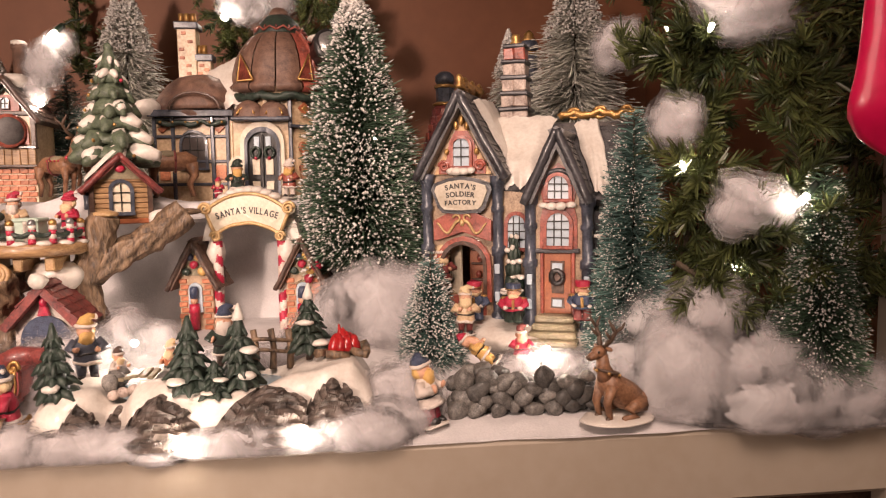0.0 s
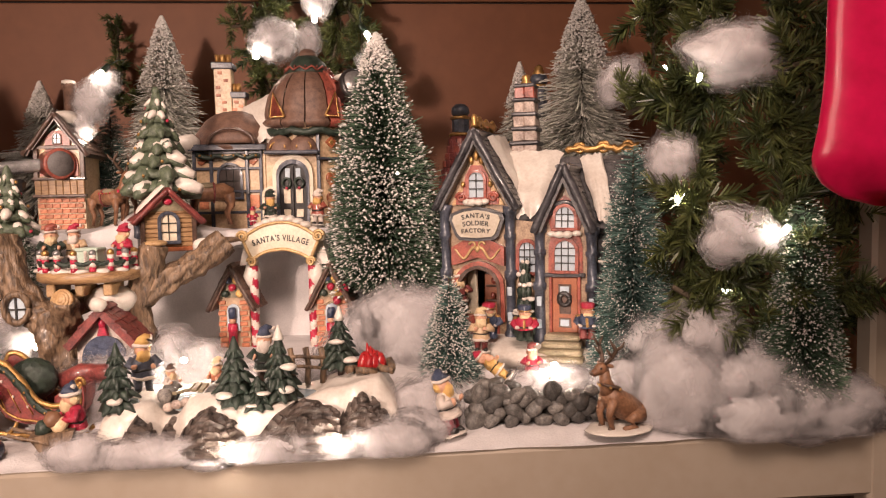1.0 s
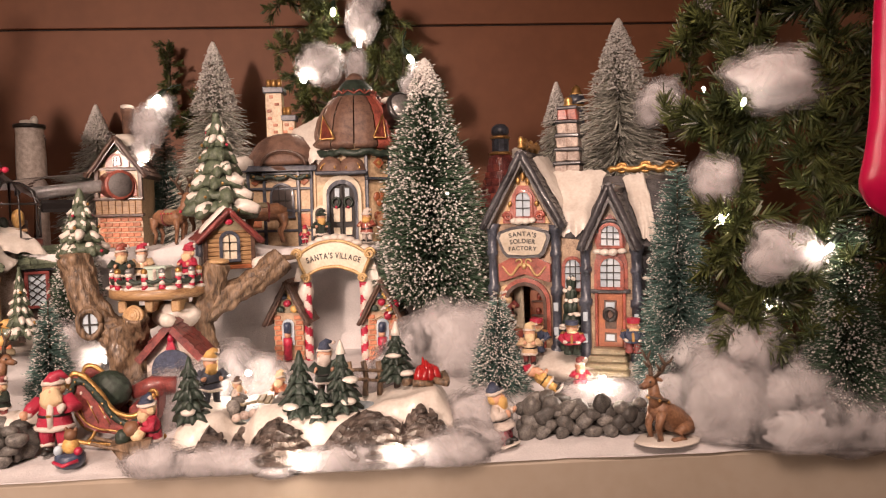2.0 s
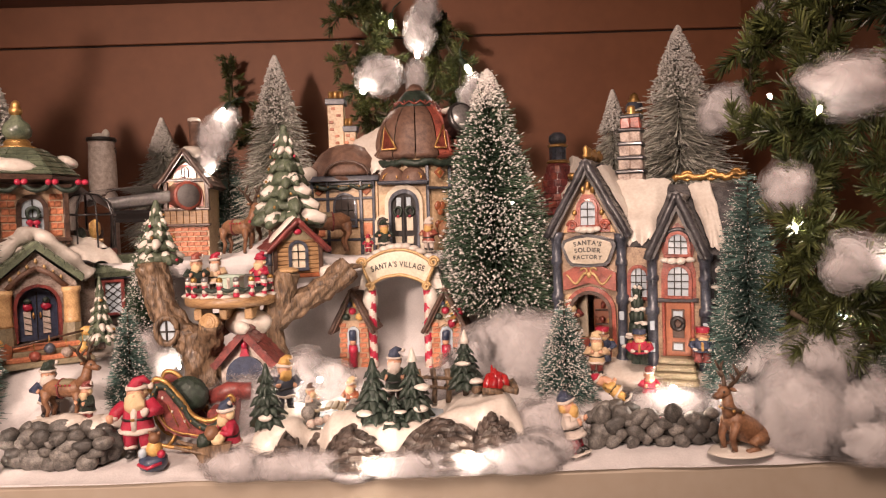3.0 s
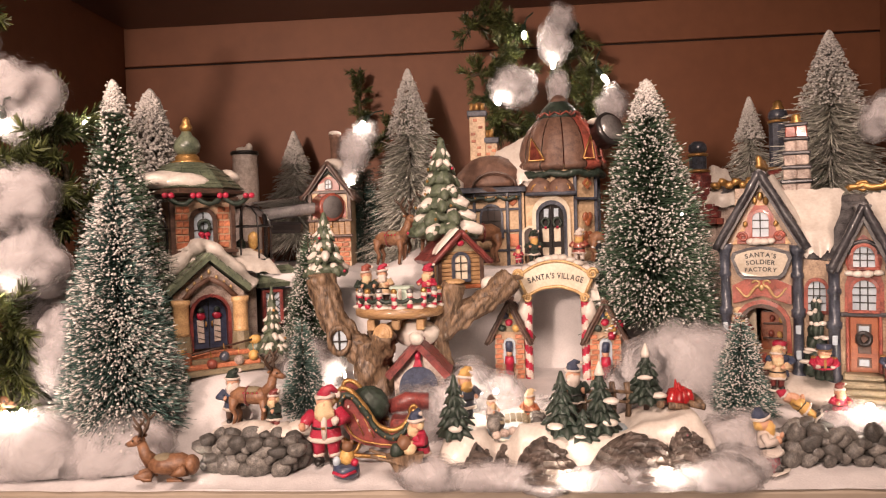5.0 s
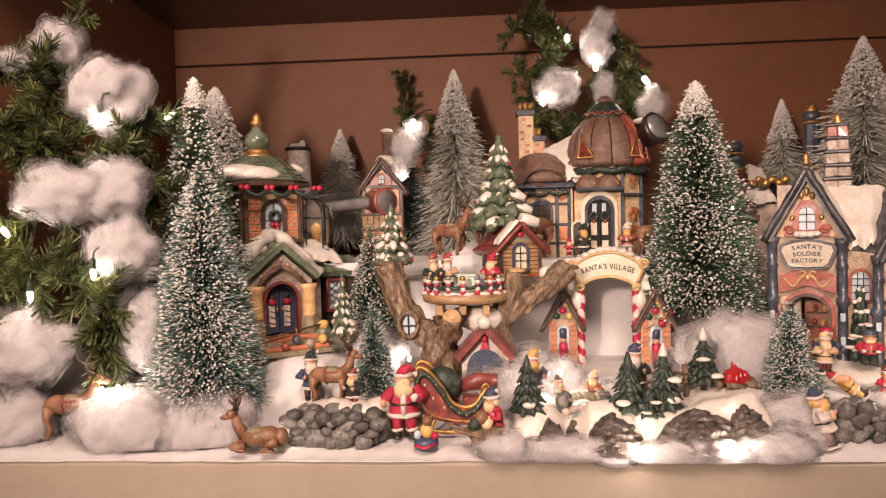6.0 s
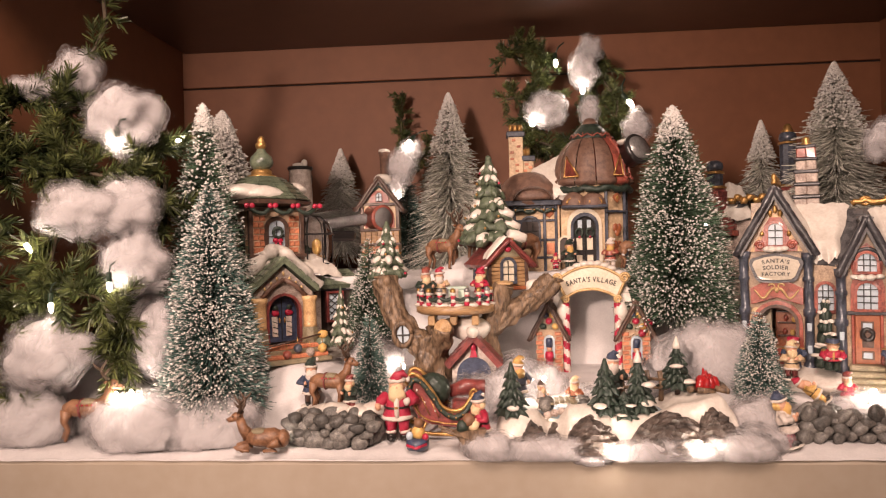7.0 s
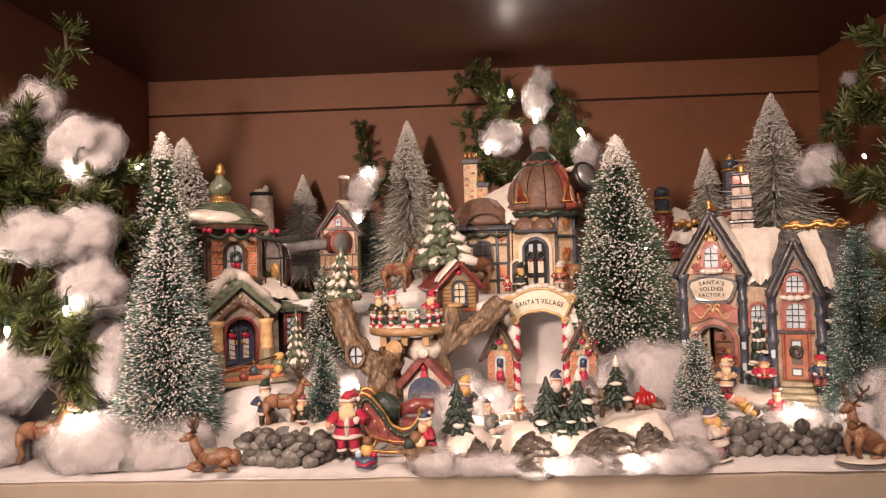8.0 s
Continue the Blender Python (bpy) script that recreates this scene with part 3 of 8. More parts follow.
def slab(s, q, thick, mat):
    n = (q[1] - q[0]).cross(q[3] - q[0]).normalized() * thick
    v = list(q) + [p - n for p in q]
    s.add(v, [(0, 1, 2, 3), (7, 6, 5, 4), (0, 4, 5, 1), (1, 5, 6, 2), (2, 6, 7, 3), (3, 7, 4, 0)], mat)


def snow_cover(s, q, thick=0.003, ragged=0.12, mat=None, seed=0, nu=16, nv=12):
    """A bulging, ragged sheet of snow on the quad."""
    n = (q[1] - q[0]).cross(q[3] - q[0]).normalized()
    v = []
    for j in range(nv + 1):
        for i in range(nu + 1):
            u, w = i / nu, j / nv
            e = ragged * noise.noise(Vector((u * 3.1, seed * 7.7, w * 0.4))) * (1 - w) + 0.3 * ragged * noise.noise(Vector((u * 9, seed, 1)))
            ee = ragged * 0.6 * noise.noise(Vector((w * 4, seed, 4))) * abs(2 * u - 1)
            edge = min(u, 1 - u, w * 0.8, (1 - w) + 0.12)
            h = thick * (1 - (1 - min(1, edge * 5)) ** 2) + 0.25 * thick * noise.noise(Vector((u * 6, w * 6, seed)))
            v.append(at_quad(q, u + ee * (1 if u > 0.5 else -1), w + e) + n * (h - 0.0005))
    f = [(j * (nu + 1) + i, j * (nu + 1) + i + 1, (j + 1) * (nu + 1) + i + 1, (j + 1) * (nu + 1) + i) for j in range(nv) for i in range(nu)]
    s.add(v, f, mat or SNOW, True)


def ring_frame(s, outer, inner, y0, y1, mat):
    n = len(outer)
    v = [(x, y0, z) for x, z in outer] + [(x, y0, z) for x, z in inner] + [(x, y1, z) for x, z in outer] + [(x, y1, z) for x, z in inner]
    f = []
    for i in range(n - 1):
        f += [(i, n + i, n + i + 1, i + 1), (i, i + 1, 2 * n + i + 1, 2 * n + i), (n + i, 3 * n + i, 3 * n + i + 1, n + i + 1)]
    s.add(v, f, mat, False)


def arch_window(parent, cx, y, z0, w, z1, frame, pane=PANE, bars=(1, 2), rim=0.0025, bar_mat=None, name="window"):
    s = Shape(frame)
    ring_frame(s, arch_poly(cx, z0 - rim, w + 2 * rim, z1 + rim), arch_poly(cx, z0, w, z1), y - 0.002, y + 0.001, frame)
    s.box((cx, y - 0.0012, z0 - rim * 0.5), (w + 2.4 * rim, 0.003, rim), frame)
    bm = bar_mat or INK
    cuts = []
    for i in range(bars[0]):
        cuts.append(Shape(bm).box((cx - w / 2 + w * (i + 1) / (bars[0] + 1), y - 0.0006, (z0 + z1) / 2 - 0.0004), (0.0009, 0.0012, z1 - z0 - 0.001), bm, 0.0002))
    for i in range(bars[1]):
        cuts.append(Shape(bm).box((cx, y - 0.0009, z0 + (z1 - z0) * (i + 1) / (bars[1] + 1)), (w, 0.0012, 0.0009), bm, 0.0002))
    ob = s.make(name, parent)
    for c in cuts:
        c.make("glazing_bar", ob)
    p = Shape(pane)
    p.prism(arch_poly(cx, z0, w, z1), y - 0.0002, y + 0.0012, pane)
    p.make("pane", ob)
    return ob


def gable_roof(parent, cx, half, ze, zp, y0, y1, mat, thick=0.005, over=0.0, rows=7, cols=12, rim=None):
    """Two tiled slopes that meet in a ridge along y."""
    for sg in (-1, 1):
        e, p = Vector((cx + sg * (half + over), 0, ze - over * (zp - ze) / half)), Vector((cx, 0, zp))
        a, b = (e.x, y0, e.z), (e.x, y1, e.z)
        c, d = (p.x, y1, p.z), (p.x, y0, p.z)
        q = quad(b, a, d, c) if sg < 0 else quad(a, b, c, d)
        s = Shape(mat)
        slab(s, q, thick, mat)
        tile_rows(s, q, rows, cols, mat)
        if rim:
            s.tube([e.lerp(p, i / 11) + Vector((0, y0 - 0.0006, -thick * 0.42)) for i in range(12)], thick * 0.50, rim, 10, 0.35, 260)
        s.make("roof_slope", parent)


def bricks_on(parent, x0, x1, z0, z1, y, rows, cols, mat=BRICK, depth=0.0016):
    """Raised bricks in a running bond on a wall face towards -y, each its own piece."""
    w, h = (x1 - x0) / cols, (z1 - z0) / rows
    base = Shape(mat).box((0, 0, 0), (w * 0.88, depth, h * 0.82), mat, 0.0004).make("brick", parent)
    base.location = (x0 + w / 2, y, z0 + h / 2)
    for j in range(rows):
        for i in range(cols):
            if i == j == 0:
                continue
            xx = x0 + w * (i + 0.5 + 0.25 * (j % 2) - 0.125)
            ob = new("brick", base.data)
            ob.parent = parent
            ob.location = (xx, y - 0.0003 * ((i * 7 + j * 3) % 3), z0 + h * (j + 0.5))


def lettering(parent, text, height, mat, place, name="letter"):
    """Each letter a mesh of its own, set by place(i, x), where x runs along the line with 0 in its middle."""
    made, widths = [], []
    for ch in text:
        if ch == " ":
            made.append(None)
            widths.append(height * 0.45)
            continue
        cu = bpy.data.curves.new("letter", "FONT")
        cu.body, cu.size, cu.extrude, cu.offset = ch, height * 1.4, 0.0003, height * 0.035
        tmp = new("letter", cu)
        bpy.context.view_layer.update()
        data = bpy.data.meshes.new_from_object(tmp)
        bpy.data.objects.remove(tmp)
        bpy.data.curves.remove(cu)
        data.materials.clear()
        data.materials.append(mat)
        xs = [v.co.x for v in data.vertices]
        lo, hi = min(xs), max(xs)
        for v in data.vertices:
            v.co.x -= (lo + hi) / 2
        made.append(data)
        widths.append(hi - lo + height * 0.2)
    total, x = sum(widths), 0.0
    for i, (data, w) in enumerate(zip(made, widths)):
        if data:
            ob = new(name, data)
            ob.parent = parent
            ob.matrix_local = place(x + w / 2 - total / 2) @ pose(0, 0, 0, 90, 0, 0)
        x += w


# ---- the soldier workshop ----
def chimney_course(c, x, y, z, w, h, mat, seed):
    """One rounded stone course with a dark ledge on it."""
    k = Shape(mat)
    for a in range(2):
        for b in range(2):
            k.box((x + (a - 0.5) * w * 0.49, y + (b - 0.5) * w * 0.49, z + h * 0.36), (w * 0.495, w * 0.495, h * 0.76), mat, 0.0010)
    lumpy(k, 0.0012, 160, seed)
    k.make("course", c, "rounded pale stone course" if mat is PALESTONE else "red stone course")
    k = Shape(SLATERIM)
    k.box((x, y, z + h * 0.86), (w * 1.12, w * 1.12, h * 0.27), SLATERIM, 0.0013)
    lumpy(k, 0.0007, 200, seed + 3)
    k.make("ledge", c, "dark projecting ledge")


def soldier_factory():
    h = thing("toy_soldier_house", "glazed two-gabled village house with grey shingles, blue posts and snow", "model house", pose(0.2495, 0.125, 0.04, 0, 0, -24))
    c0, c1 = -0.0395, 0.0400
    # left bay with a real arched opening into a room
    s = Shape(TANWALL_DIM)
    hole = arch_poly(c0, 0.026, 0.037, 0.0695)
    s.prism([(-0.071, 0.0), (-0.071, 0.128), (c0, 0.186), (-0.009, 0.128), (-0.009, 0.0), (-0.021, 0.0)] + hole[::-1] + [(-0.058, 0.0)], 0.0, 0.006, TANWALL_DIM)
    s.box((c0, 0.003, 0.013), (0.0366, 0.0058, 0.026), REDGLAZE)
    s.box((-0.0690, 0.048, 0.064), (0.004, 0.084, 0.128), TANWALL_DIM)
    s.box((c0, 0.088, 0.09), (0.062, 0.004, 0.18), TANWALL_DIM)
    s.box((-0.0115, 0.048, 0.064), (0.004, 0.084, 0.126), PLANK)
    s.box((c0, 0.046, 0.023), (0.054, 0.078, 0.004), PLANK)
    s.make("wall", h, "tan glazed wall with an arched opening")
    k = Shape(SIGNCREAM_DIM)
    k.box((-0.0510, 0.016, 0.049), (0.011, 0.003, 0.048), SIGNWHITE, rz=-24)
    k.make("open_door", h, "pale door leaf standing open inside the arch")
    k = Shape(ORANGE)
    k.box((-0.028, 0.030, 0.048), (0.030, 0.004, 0.048), ORANGE)
    for z in (0.036, 0.050, 0.062):
        k.box((-0.028, 0.027, z), (0.026, 0.006, 0.0016), DARKWOOD, 0.0004)
    for q, (x, z) in enumerate(((-0.034, 0.041), (-0.027, 0.040), (-0.021, 0.041), (-0.033, 0.055), (-0.025, 0.054))):
        k.ball((x, 0.025, z), (0.0026, 0.002, 0.0036), (REDGLAZE, YELLOWP, NAVY)[q % 3], 7)
    k.make("toy_shelf", h, "warm brown shelf with toys inside the arch")
    # right bay
    s = Shape(TANWALL_DIM)
    s.prism([(0.0175, 0.0), (0.0625, 0.0), (0.0625, 0.110), (c1, 0.154), (0.0175, 0.110)], -0.012, 0.05, TANWALL_DIM)
    s.make("wall", h, "tan glazed wall of the door bay")
    s = Shape(REDGLAZE)
    s.prism([(c1 - 0.0145, 0.0635), (c1 + 0.0145, 0.0635), (c1 + 0.0140, 0.0900), (c1 + 0.0115, 0.1010), (c1 + 0.0135, 0.1100), (c1 + 0.0115, 0.1230), (c1, 0.1330), (c1 - 0.0115, 0.1230), (c1 - 0.0135, 0.1100), (c1 - 0.0115, 0.1010), (c1 - 0.0140, 0.0900)], -0.0140, -0.0118, REDGLAZE)
    s.make("window_panel", h, "terracotta surround of the two bay windows")
    s = Shape(TANWALL_DIM)
    s.box((0.004, 0.045, 0.056), (0.03, 0.09, 0.112), TANWALL_DIM)
    s.make("wall", h, "recessed wall between the bays")
    s = Shape(SHINGLE)
    s.box((0.081, 0.05, 0.05), (0.034, 0.08, 0.1), SLATERIM)
    s.make("wall", h, "dark side wall")
    # blue posts with collars and pale blocks
    for x, y, z1 in ((-0.0700, -0.003, 0.126), (-0.0100, -0.003, 0.124), (0.0180, -0.013, 0.108), (0.0620, -0.013, 0.106)):
        p = Shape(BLUEPOST)
        p.lathe((x, y, 0), [(0.0062, 0), (0.0062, 0.012), (0.0044, 0.014), (0.0044, z1 * 0.48), (0.0058, z1 * 0.49), (0.0058, z1 * 0.54), (0.0044, z1 * 0.55), (0.0042, z1 * 0.76), (0.0054, z1 * 0.77), (0.0054, z1 * 0.80), (0.0044, z1 * 0.81), (0.0046, z1 - 0.008), (0.006, z1 - 0.006), (0.0066, z1)], n=12)
        lumpy(p, 0.0007, 170, x * 90)
        o = p.make("post", h, "slate blue corner post")
        for f in (0.22, 0.40):
            Shape(PANE).box((x, y - 0.0046, z1 * f), (0.0042, 0.0018, 0.0080), PANE, 0.0005).make("pale_block", o)
    # left bay: arch rim, red panel with scroll, sign, window
    s = Shape(ORANGE)
    ring_frame(s, arch_poly(c0, 0.022, 0.0475, 0.0755), arch_poly(c0, 0.022, 0.040, 0.0715), -0.0040, 0.002, REDGLAZE)
    ring_frame(s, arch_poly(c0, 0.022, 0.0405, 0.0718), arch_poly(c0, 0.022, 0.0345, 0.0685), -0.0056, 0.002, DARKWOOD)
    s.make("arch_rim", h, "dark rimmed red-brown arch")
    s = Shape(REDGLAZE)
    s.prism([(c0 - 0.0245, 0.072), (c0 - 0.020, 0.0725), (c0, 0.0790), (c0 + 0.020, 0.0725), (c0 + 0.0245, 0.072), (c0 + 0.0245, 0.088), (c0 + 0.012, 0.0945), (c0, 0.0965), (c0 - 0.012, 0.0945), (c0 - 0.0245, 0.088)], -0.006, 0.001, REDGLAZE)
    lumpy(s, 0.0005, 200, 3)
    o = s.make("scroll_panel", h, "terracotta panel with raised gold scrolls")
    k = Shape(PALEGOLD)
    for sg in (-1, 1):
        k.tube([(c0 + sg * (0.002 + 0.019 * t), -0.0068, 0.0835 + 0.0045 * math.sin(1.2 + t * 6.5) - 0.002 * t) for t in [i / 16 for i in range(17)]], [0.0015 - 0.0007 * i / 16 for i in range(17)], PALEGOLD, 7)
        k.tube([(c0 + sg * (0.0045 + 0.0028 * math.cos(a)), -0.0068, 0.0905 + 0.0026 * math.sin(a)) for a in [i * 0.55 for i in range(10)]], 0.0010, PALEGOLD, 7)
    k.ball((c0, -0.0068, 0.0865), (0.0022, 0.0014, 0.0030), PALEGOLD, 8)
    k.make("scroll", o, "raised gold scrollwork")
    outer = [(-0.0255, 0.1130), (-0.0200, 0.0985), (-0.0160, 0.0950), (0.0, 0.0938), (0.0160, 0.0950), (0.0200, 0.0985), (0.0255, 0.1130), (0.0235, 0.1185), (0.0120, 0.1225), (0.0, 0.1240), (-0.0120, 0.1225), (-0.0235, 0.1185)]
    sign = Shape(SLATERIM)
    sign.prism([(c0 + x, z) for x, z in outer], -0.0078, 0.0, SLATERIM)
    sign.prism([(c0 + x * 0.87, 0.1092 + (z - 0.1092) * 0.80) for x, z in outer], -0.0096, -0.0060, SIGNCREAM_DIM)
    sign = sign.make("sign", h, "cream sign with a dark rim and dark lettering")
    for text, z, size, bow in (("SANTA'S", 0.1146, 0.0041, 2.0), ("SOLDIER", 0.1080, 0.0041, 1.4), ("FACTORY", 0.1016, 0.0037, 0.8)):
        lettering(sign, text, size, INK, lambda x, z=z, bow=bow: pose(c0 + x * 0.92, -0.0099, z - bow * x * x * 5, 0, bow * x * 540, 0))
    s = Shape(REDGLAZE)
    s.prism([(c0 - 0.0245, 0.1255), (c0 + 0.0245, 0.1255), (c0, 0.171)], -0.003, 0.001, TAN)
    s.prism([(c0 - 0.020, 0.126), (c0 + 0.020, 0.126), (c0 + 0.0195, 0.134), (c0 + 0.0125, 0.138), (c0 + 0.0105, 0.152), (c0 + 0.005, 0.161), (c0 - 0.005, 0.161), (c0 - 0.0105, 0.152), (c0 - 0.0125, 0.138), (c0 - 0.0195, 0.134)], -0.0045, -0.0025, REDGLAZE)
    o = s.make("gable_panel", h, "terracotta gable panel")
    for sg in (-1, 1):
        k = Shape(REDGLAZE)
        k.tube([(c0 + sg * (0.0150 + 0.0044 * (1 - q * 0.7) * math.cos(q * 9)), -0.0055, 0.1325 + 0.0044 * (1 - q * 0.7) * math.sin(q * 9)) for q in [i / 22 for i in range(23)]], 0.0013, REDGLAZE, 7)
        k.ball((c0 + sg * 0.0125, -0.0055, 0.1440), (0.0022, 0.0015, 0.0028), GOLD, 8)
        k.ball((c0 + sg * 0.0045, -0.0050, 0.1650), (0.0022, 0.0015, 0.0036), GOLD, 8)
        k.make("gable_scroll", o, "red scroll with gold beads")
    k = Shape(GOLD)
    k.ball((c0, -0.0050, 0.169), (0.0022, 0.0015, 0.0045), GOLD, 8)
    k.make("gable_drop", o, "gold drop")
    arch_window(h, c0, -0.0052, 0.1325, 0.0135, 0.1545, REDGLAZE, bars=(1, 2))
    snow_blobs(h, [(c0 - 0.008, -0.008, 0.1285, 0.0045), (c0 - 0.003, -0.009, 0.128, 0.0055), (c0 + 0.003, -0.009, 0.128, 0.0055), (c0 + 0.008, -0.008, 0.1285, 0.0045)])
    gable_roof(h, c0, 0.0300, 0.1390, 0.1930, -0.012, 0.095, SHINGLE, 0.0070, 0.0080, 14, 16, SLATERIM)
    gable_roof(h, c1, 0.0200, 0.1160, 0.1600, -0.024, 0.06, SHINGLE, 0.0070, 0.0052, 11, 12, SLATERIM)
    # main roof along x with snow between the gables
    q = quad((-0.006, 0.0, 0.112), (0.100, 0.0, 0.100), (0.100, 0.055, 0.168), (-0.006, 0.055, 0.168))
    s = Shape(SHINGLE)
    slab(s, q, 0.006, SHINGLE)
    tile_rows(s, q, 9, 16, SHINGLE)
    slab(s, quad((0.100, 0.11, 0.10), (-0.006, 0.11, 0.10), (-0.006, 0.055, 0.168), (0.100, 0.055, 0.168)), 0.006, SHINGLE)
    s.make("roof_slope", h)
    for i, (q, th) in enumerate([
        (quad((-0.004, -0.004, 0.112), (0.015, 0.000, 0.117), (0.028, 0.056, 0.172), (-0.03, 0.056, 0.172)), 0.006),
        (quad((-0.0045, 0.012, 0.1345), (-0.0045, 0.088, 0.1345), (-0.036, 0.088, 0.191), (-0.034, 0.014, 0.187)), 0.004),
        (quad((0.066, 0.000, 0.112), (0.080, 0.002, 0.106), (0.064, 0.050, 0.168), (0.044, 0.046, 0.166)), 0.005),
    ]):
        s = Shape(SNOW)
        snow_cover(s, q, th, 0.14, seed=i + 1, nu=22, nv=18)
        s.make("roof_snow", h, "smooth glazed snow on the roof")
    # gold ridge scrolls
    for x0, y0, z0, dx, dy, count in ((0.030, 0.055, 0.1730, 0.0031, 0.0, 22), (c0, -0.004, 0.1960, 0.0, 0.0034, 20)):
        s = Shape(GOLD)
        pts = [(x0 + dx * i, y0 + dy * i, z0 + 0.0035 * abs(math.sin(i * 0.42)) + 0.001 * math.sin(i * 1.9)) for i in range(count)]
        s.tube(pts, [0.0024 + 0.0011 * abs(math.cos(i * 0.42)) for i in range(count)], GOLD, 9, 0.3, 330)
        for b in range(3):
            cx = count * (0.18 + 0.32 * b)
            s.tube([(x0 + dx * (cx + 1.5 * math.cos(a)), y0 + dy * (cx + 1.5 * math.cos(a)), z0 + 0.003 + 0.0042 * math.sin(a)) for a in [i * 0.55 for i in range(12)]], 0.0016, GOLD, 7)
        lumpy(s, 0.0008, 240, b)
        s.make("ridge_crest", h, "gold scrolled ridge crest")
    s = Shape(GOLD)
    s.lathe((c0, -0.008, 0.194), [(0.0028, 0), (0.0034, 0.002), (0.0022, 0.004), (0.0030, 0.0075), (0.0022, 0.010), (0.0008, 0.0115)], GOLD, 9)
    s.make("ridge_knob", h, "gold knob")
    # striped stone chimney
    c = thing_part("chimney", h)
    for i in range(6):
        chimney_course(c, -0.012, 0.078, 0.158 + i * 0.0138, 0.0265 - 0.0015 * i, 0.0138, PALESTONE if i < 5 else REDGLAZE, i)
    k = Shape(GOLD)
    k.lathe((-0.012, 0.078, 0.2405), [(0.0050, 0), (0.0058, 0.002), (0.0036, 0.004), (0.0046, 0.006), (0.0034, 0.009), (0.0022, 0.0095)], GOLD, 10)
    k.make("chimney_pot", c, "gold chimney pot")
    # door, windows, sills, steps
    dx = 0.0395
    s = Shape(ORANGE)
    s.box((dx, -0.0135, 0.040), (0.021, 0.003, 0.047), ORANGE)
    for zz in (0.025, 0.0535):
        s.box((dx, -0.0154, zz), (0.0105, 0.0012, 0.0082), DARKWOOD, 0.0003)
        s.box((dx, -0.0162, zz), (0.0075, 0.001, 0.0055), PANE, 0.0003)
    s.box((dx, -0.0154, 0.040), (0.010, 0.0012, 0.015), DARKWOOD, 0.0003)
    o = s.make("door", h, "orange-brown door with small panes")
    k = Shape(GREENP)
    k.tube([(dx + 0.0046 * math.cos(a), -0.0172, 0.0455 + 0.0050 * math.sin(a)) for a in [i * 0.45 for i in range(15)]], 0.0022, BLACKP, 7, 0.5, 600)
    k.ball((dx, -0.0180, 0.0405), (0.0028, 0.0016, 0.0020), BLACKP, 8)
    k.make("wreath", o, "small dark wreath")
    s = Shape(DARKWOOD)
    for sg in (-1, 1):
        s.box((dx + sg * 0.0120, -0.0140, 0.040), (0.0026, 0.004, 0.050), REDGLAZE)
    s.box((dx, -0.0140, 0.0655), (0.034, 0.005, 0.0035), SLATERIM)
    s.make("door_frame", h)
    arch_window(h, c1, -0.0150, 0.0695, 0.0175, 0.0945, REDGLAZE, bars=(2, 3), rim=0.0028)
    arch_window(h, c1, -0.0150, 0.1055, 0.0160, 0.1225, REDGLAZE, bars=(2, 2), rim=0.0028)
    s = Shape(SLATERIM)
    s.tube([(c1 + 0.0115 * math.cos(a), -0.0160, 0.1165 + 0.0105 * math.sin(a)) for a in [math.pi * i / 12 for i in range(13)]], 0.0020, SLATERIM, 8)
    s.make("window_hood", h, "dark arched hood over the upper window")
    arch_window(h, 0.0045, -0.0012, 0.0665, 0.0140, 0.0925, REDGLAZE, bars=(2, 3), rim=0.003)
    snow_blobs(h, [(c1 - 0.0105, -0.018, 0.1005, 0.004), (c1 - 0.0045, -0.019, 0.1000, 0.005), (c1 + 0.0025, -0.019, 0.1000, 0.005), (c1 + 0.0100, -0.018, 0.1005, 0.004)])
    for i in range(4):
        st = Shape(STEPSTONE)
        st.box((dx - 0.001, -0.019 - i * 0.006, 0.0135 - i * 0.0050), (0.030 + i * 0.003, 0.016, 0.0054), STEPSTONE, 0.0014)
        lumpy(st, 0.0009, 150, i)
        st.make("step", h)
    # snow-laden shrubs beside the door and at the far corner
    for bx, by, top, seed in ((0.004, -0.009, 0.072, 4), (0.0745, -0.006, 0.085, 9)):
        s, sn = Shape(GREENP), Shape(SNOW)
        rr = random.Random(seed)
        for i in range(6):
            f = i / 5
            r, z = 0.0105 * (1 - 0.62 * f), 0.016 + (top - 0.016) * f
            for a in range(5):
                an = a * 1.26 + i * 0.7
                s.ball((bx + r * 0.55 * math.cos(an), by + r * 0.45 * math.sin(an), z), (r * 0.55, r * 0.5, 0.0062), GREENP, 8, 0.4, 220)
            for a in range(3):
                sn.ball((bx + r * (rr.random() - 0.5) * 1.9, by - r * (0.35 + 0.35 * rr.random()), z + 0.0035 + 0.004 * rr.random()), (r * (0.3 + 0.35 * rr.random()), r * 0.34, 0.0019), SNOW, 9, 0.4, 220)
        o = s.make("shrub", h, "dark shrub heaped with snow")
        sn.make("shrub_snow", o, "clumps of snow")
    s = Shape(SNOW)
    s.ball((0.0, 0.03, -0.004), (0.094, 0.075, 0.016), SNOW, 24, 0.12, 40)
    s.make("base", h, "white snowy base")
    return h


def thing_part(name, parent):
    ob = new(name)
    ob.empty_display_size = 0.005
    ob.parent = parent
    return ob


def snow_blobs(parent, items, name="snow_sill"):
    s = Shape(SNOW)
    for x, y, z, r in items:
        s.ball((x, y, z), (r, r * 0.75, r * 0.62), SNOW, 9, 0.15, 200)
    return s.make(name, parent)


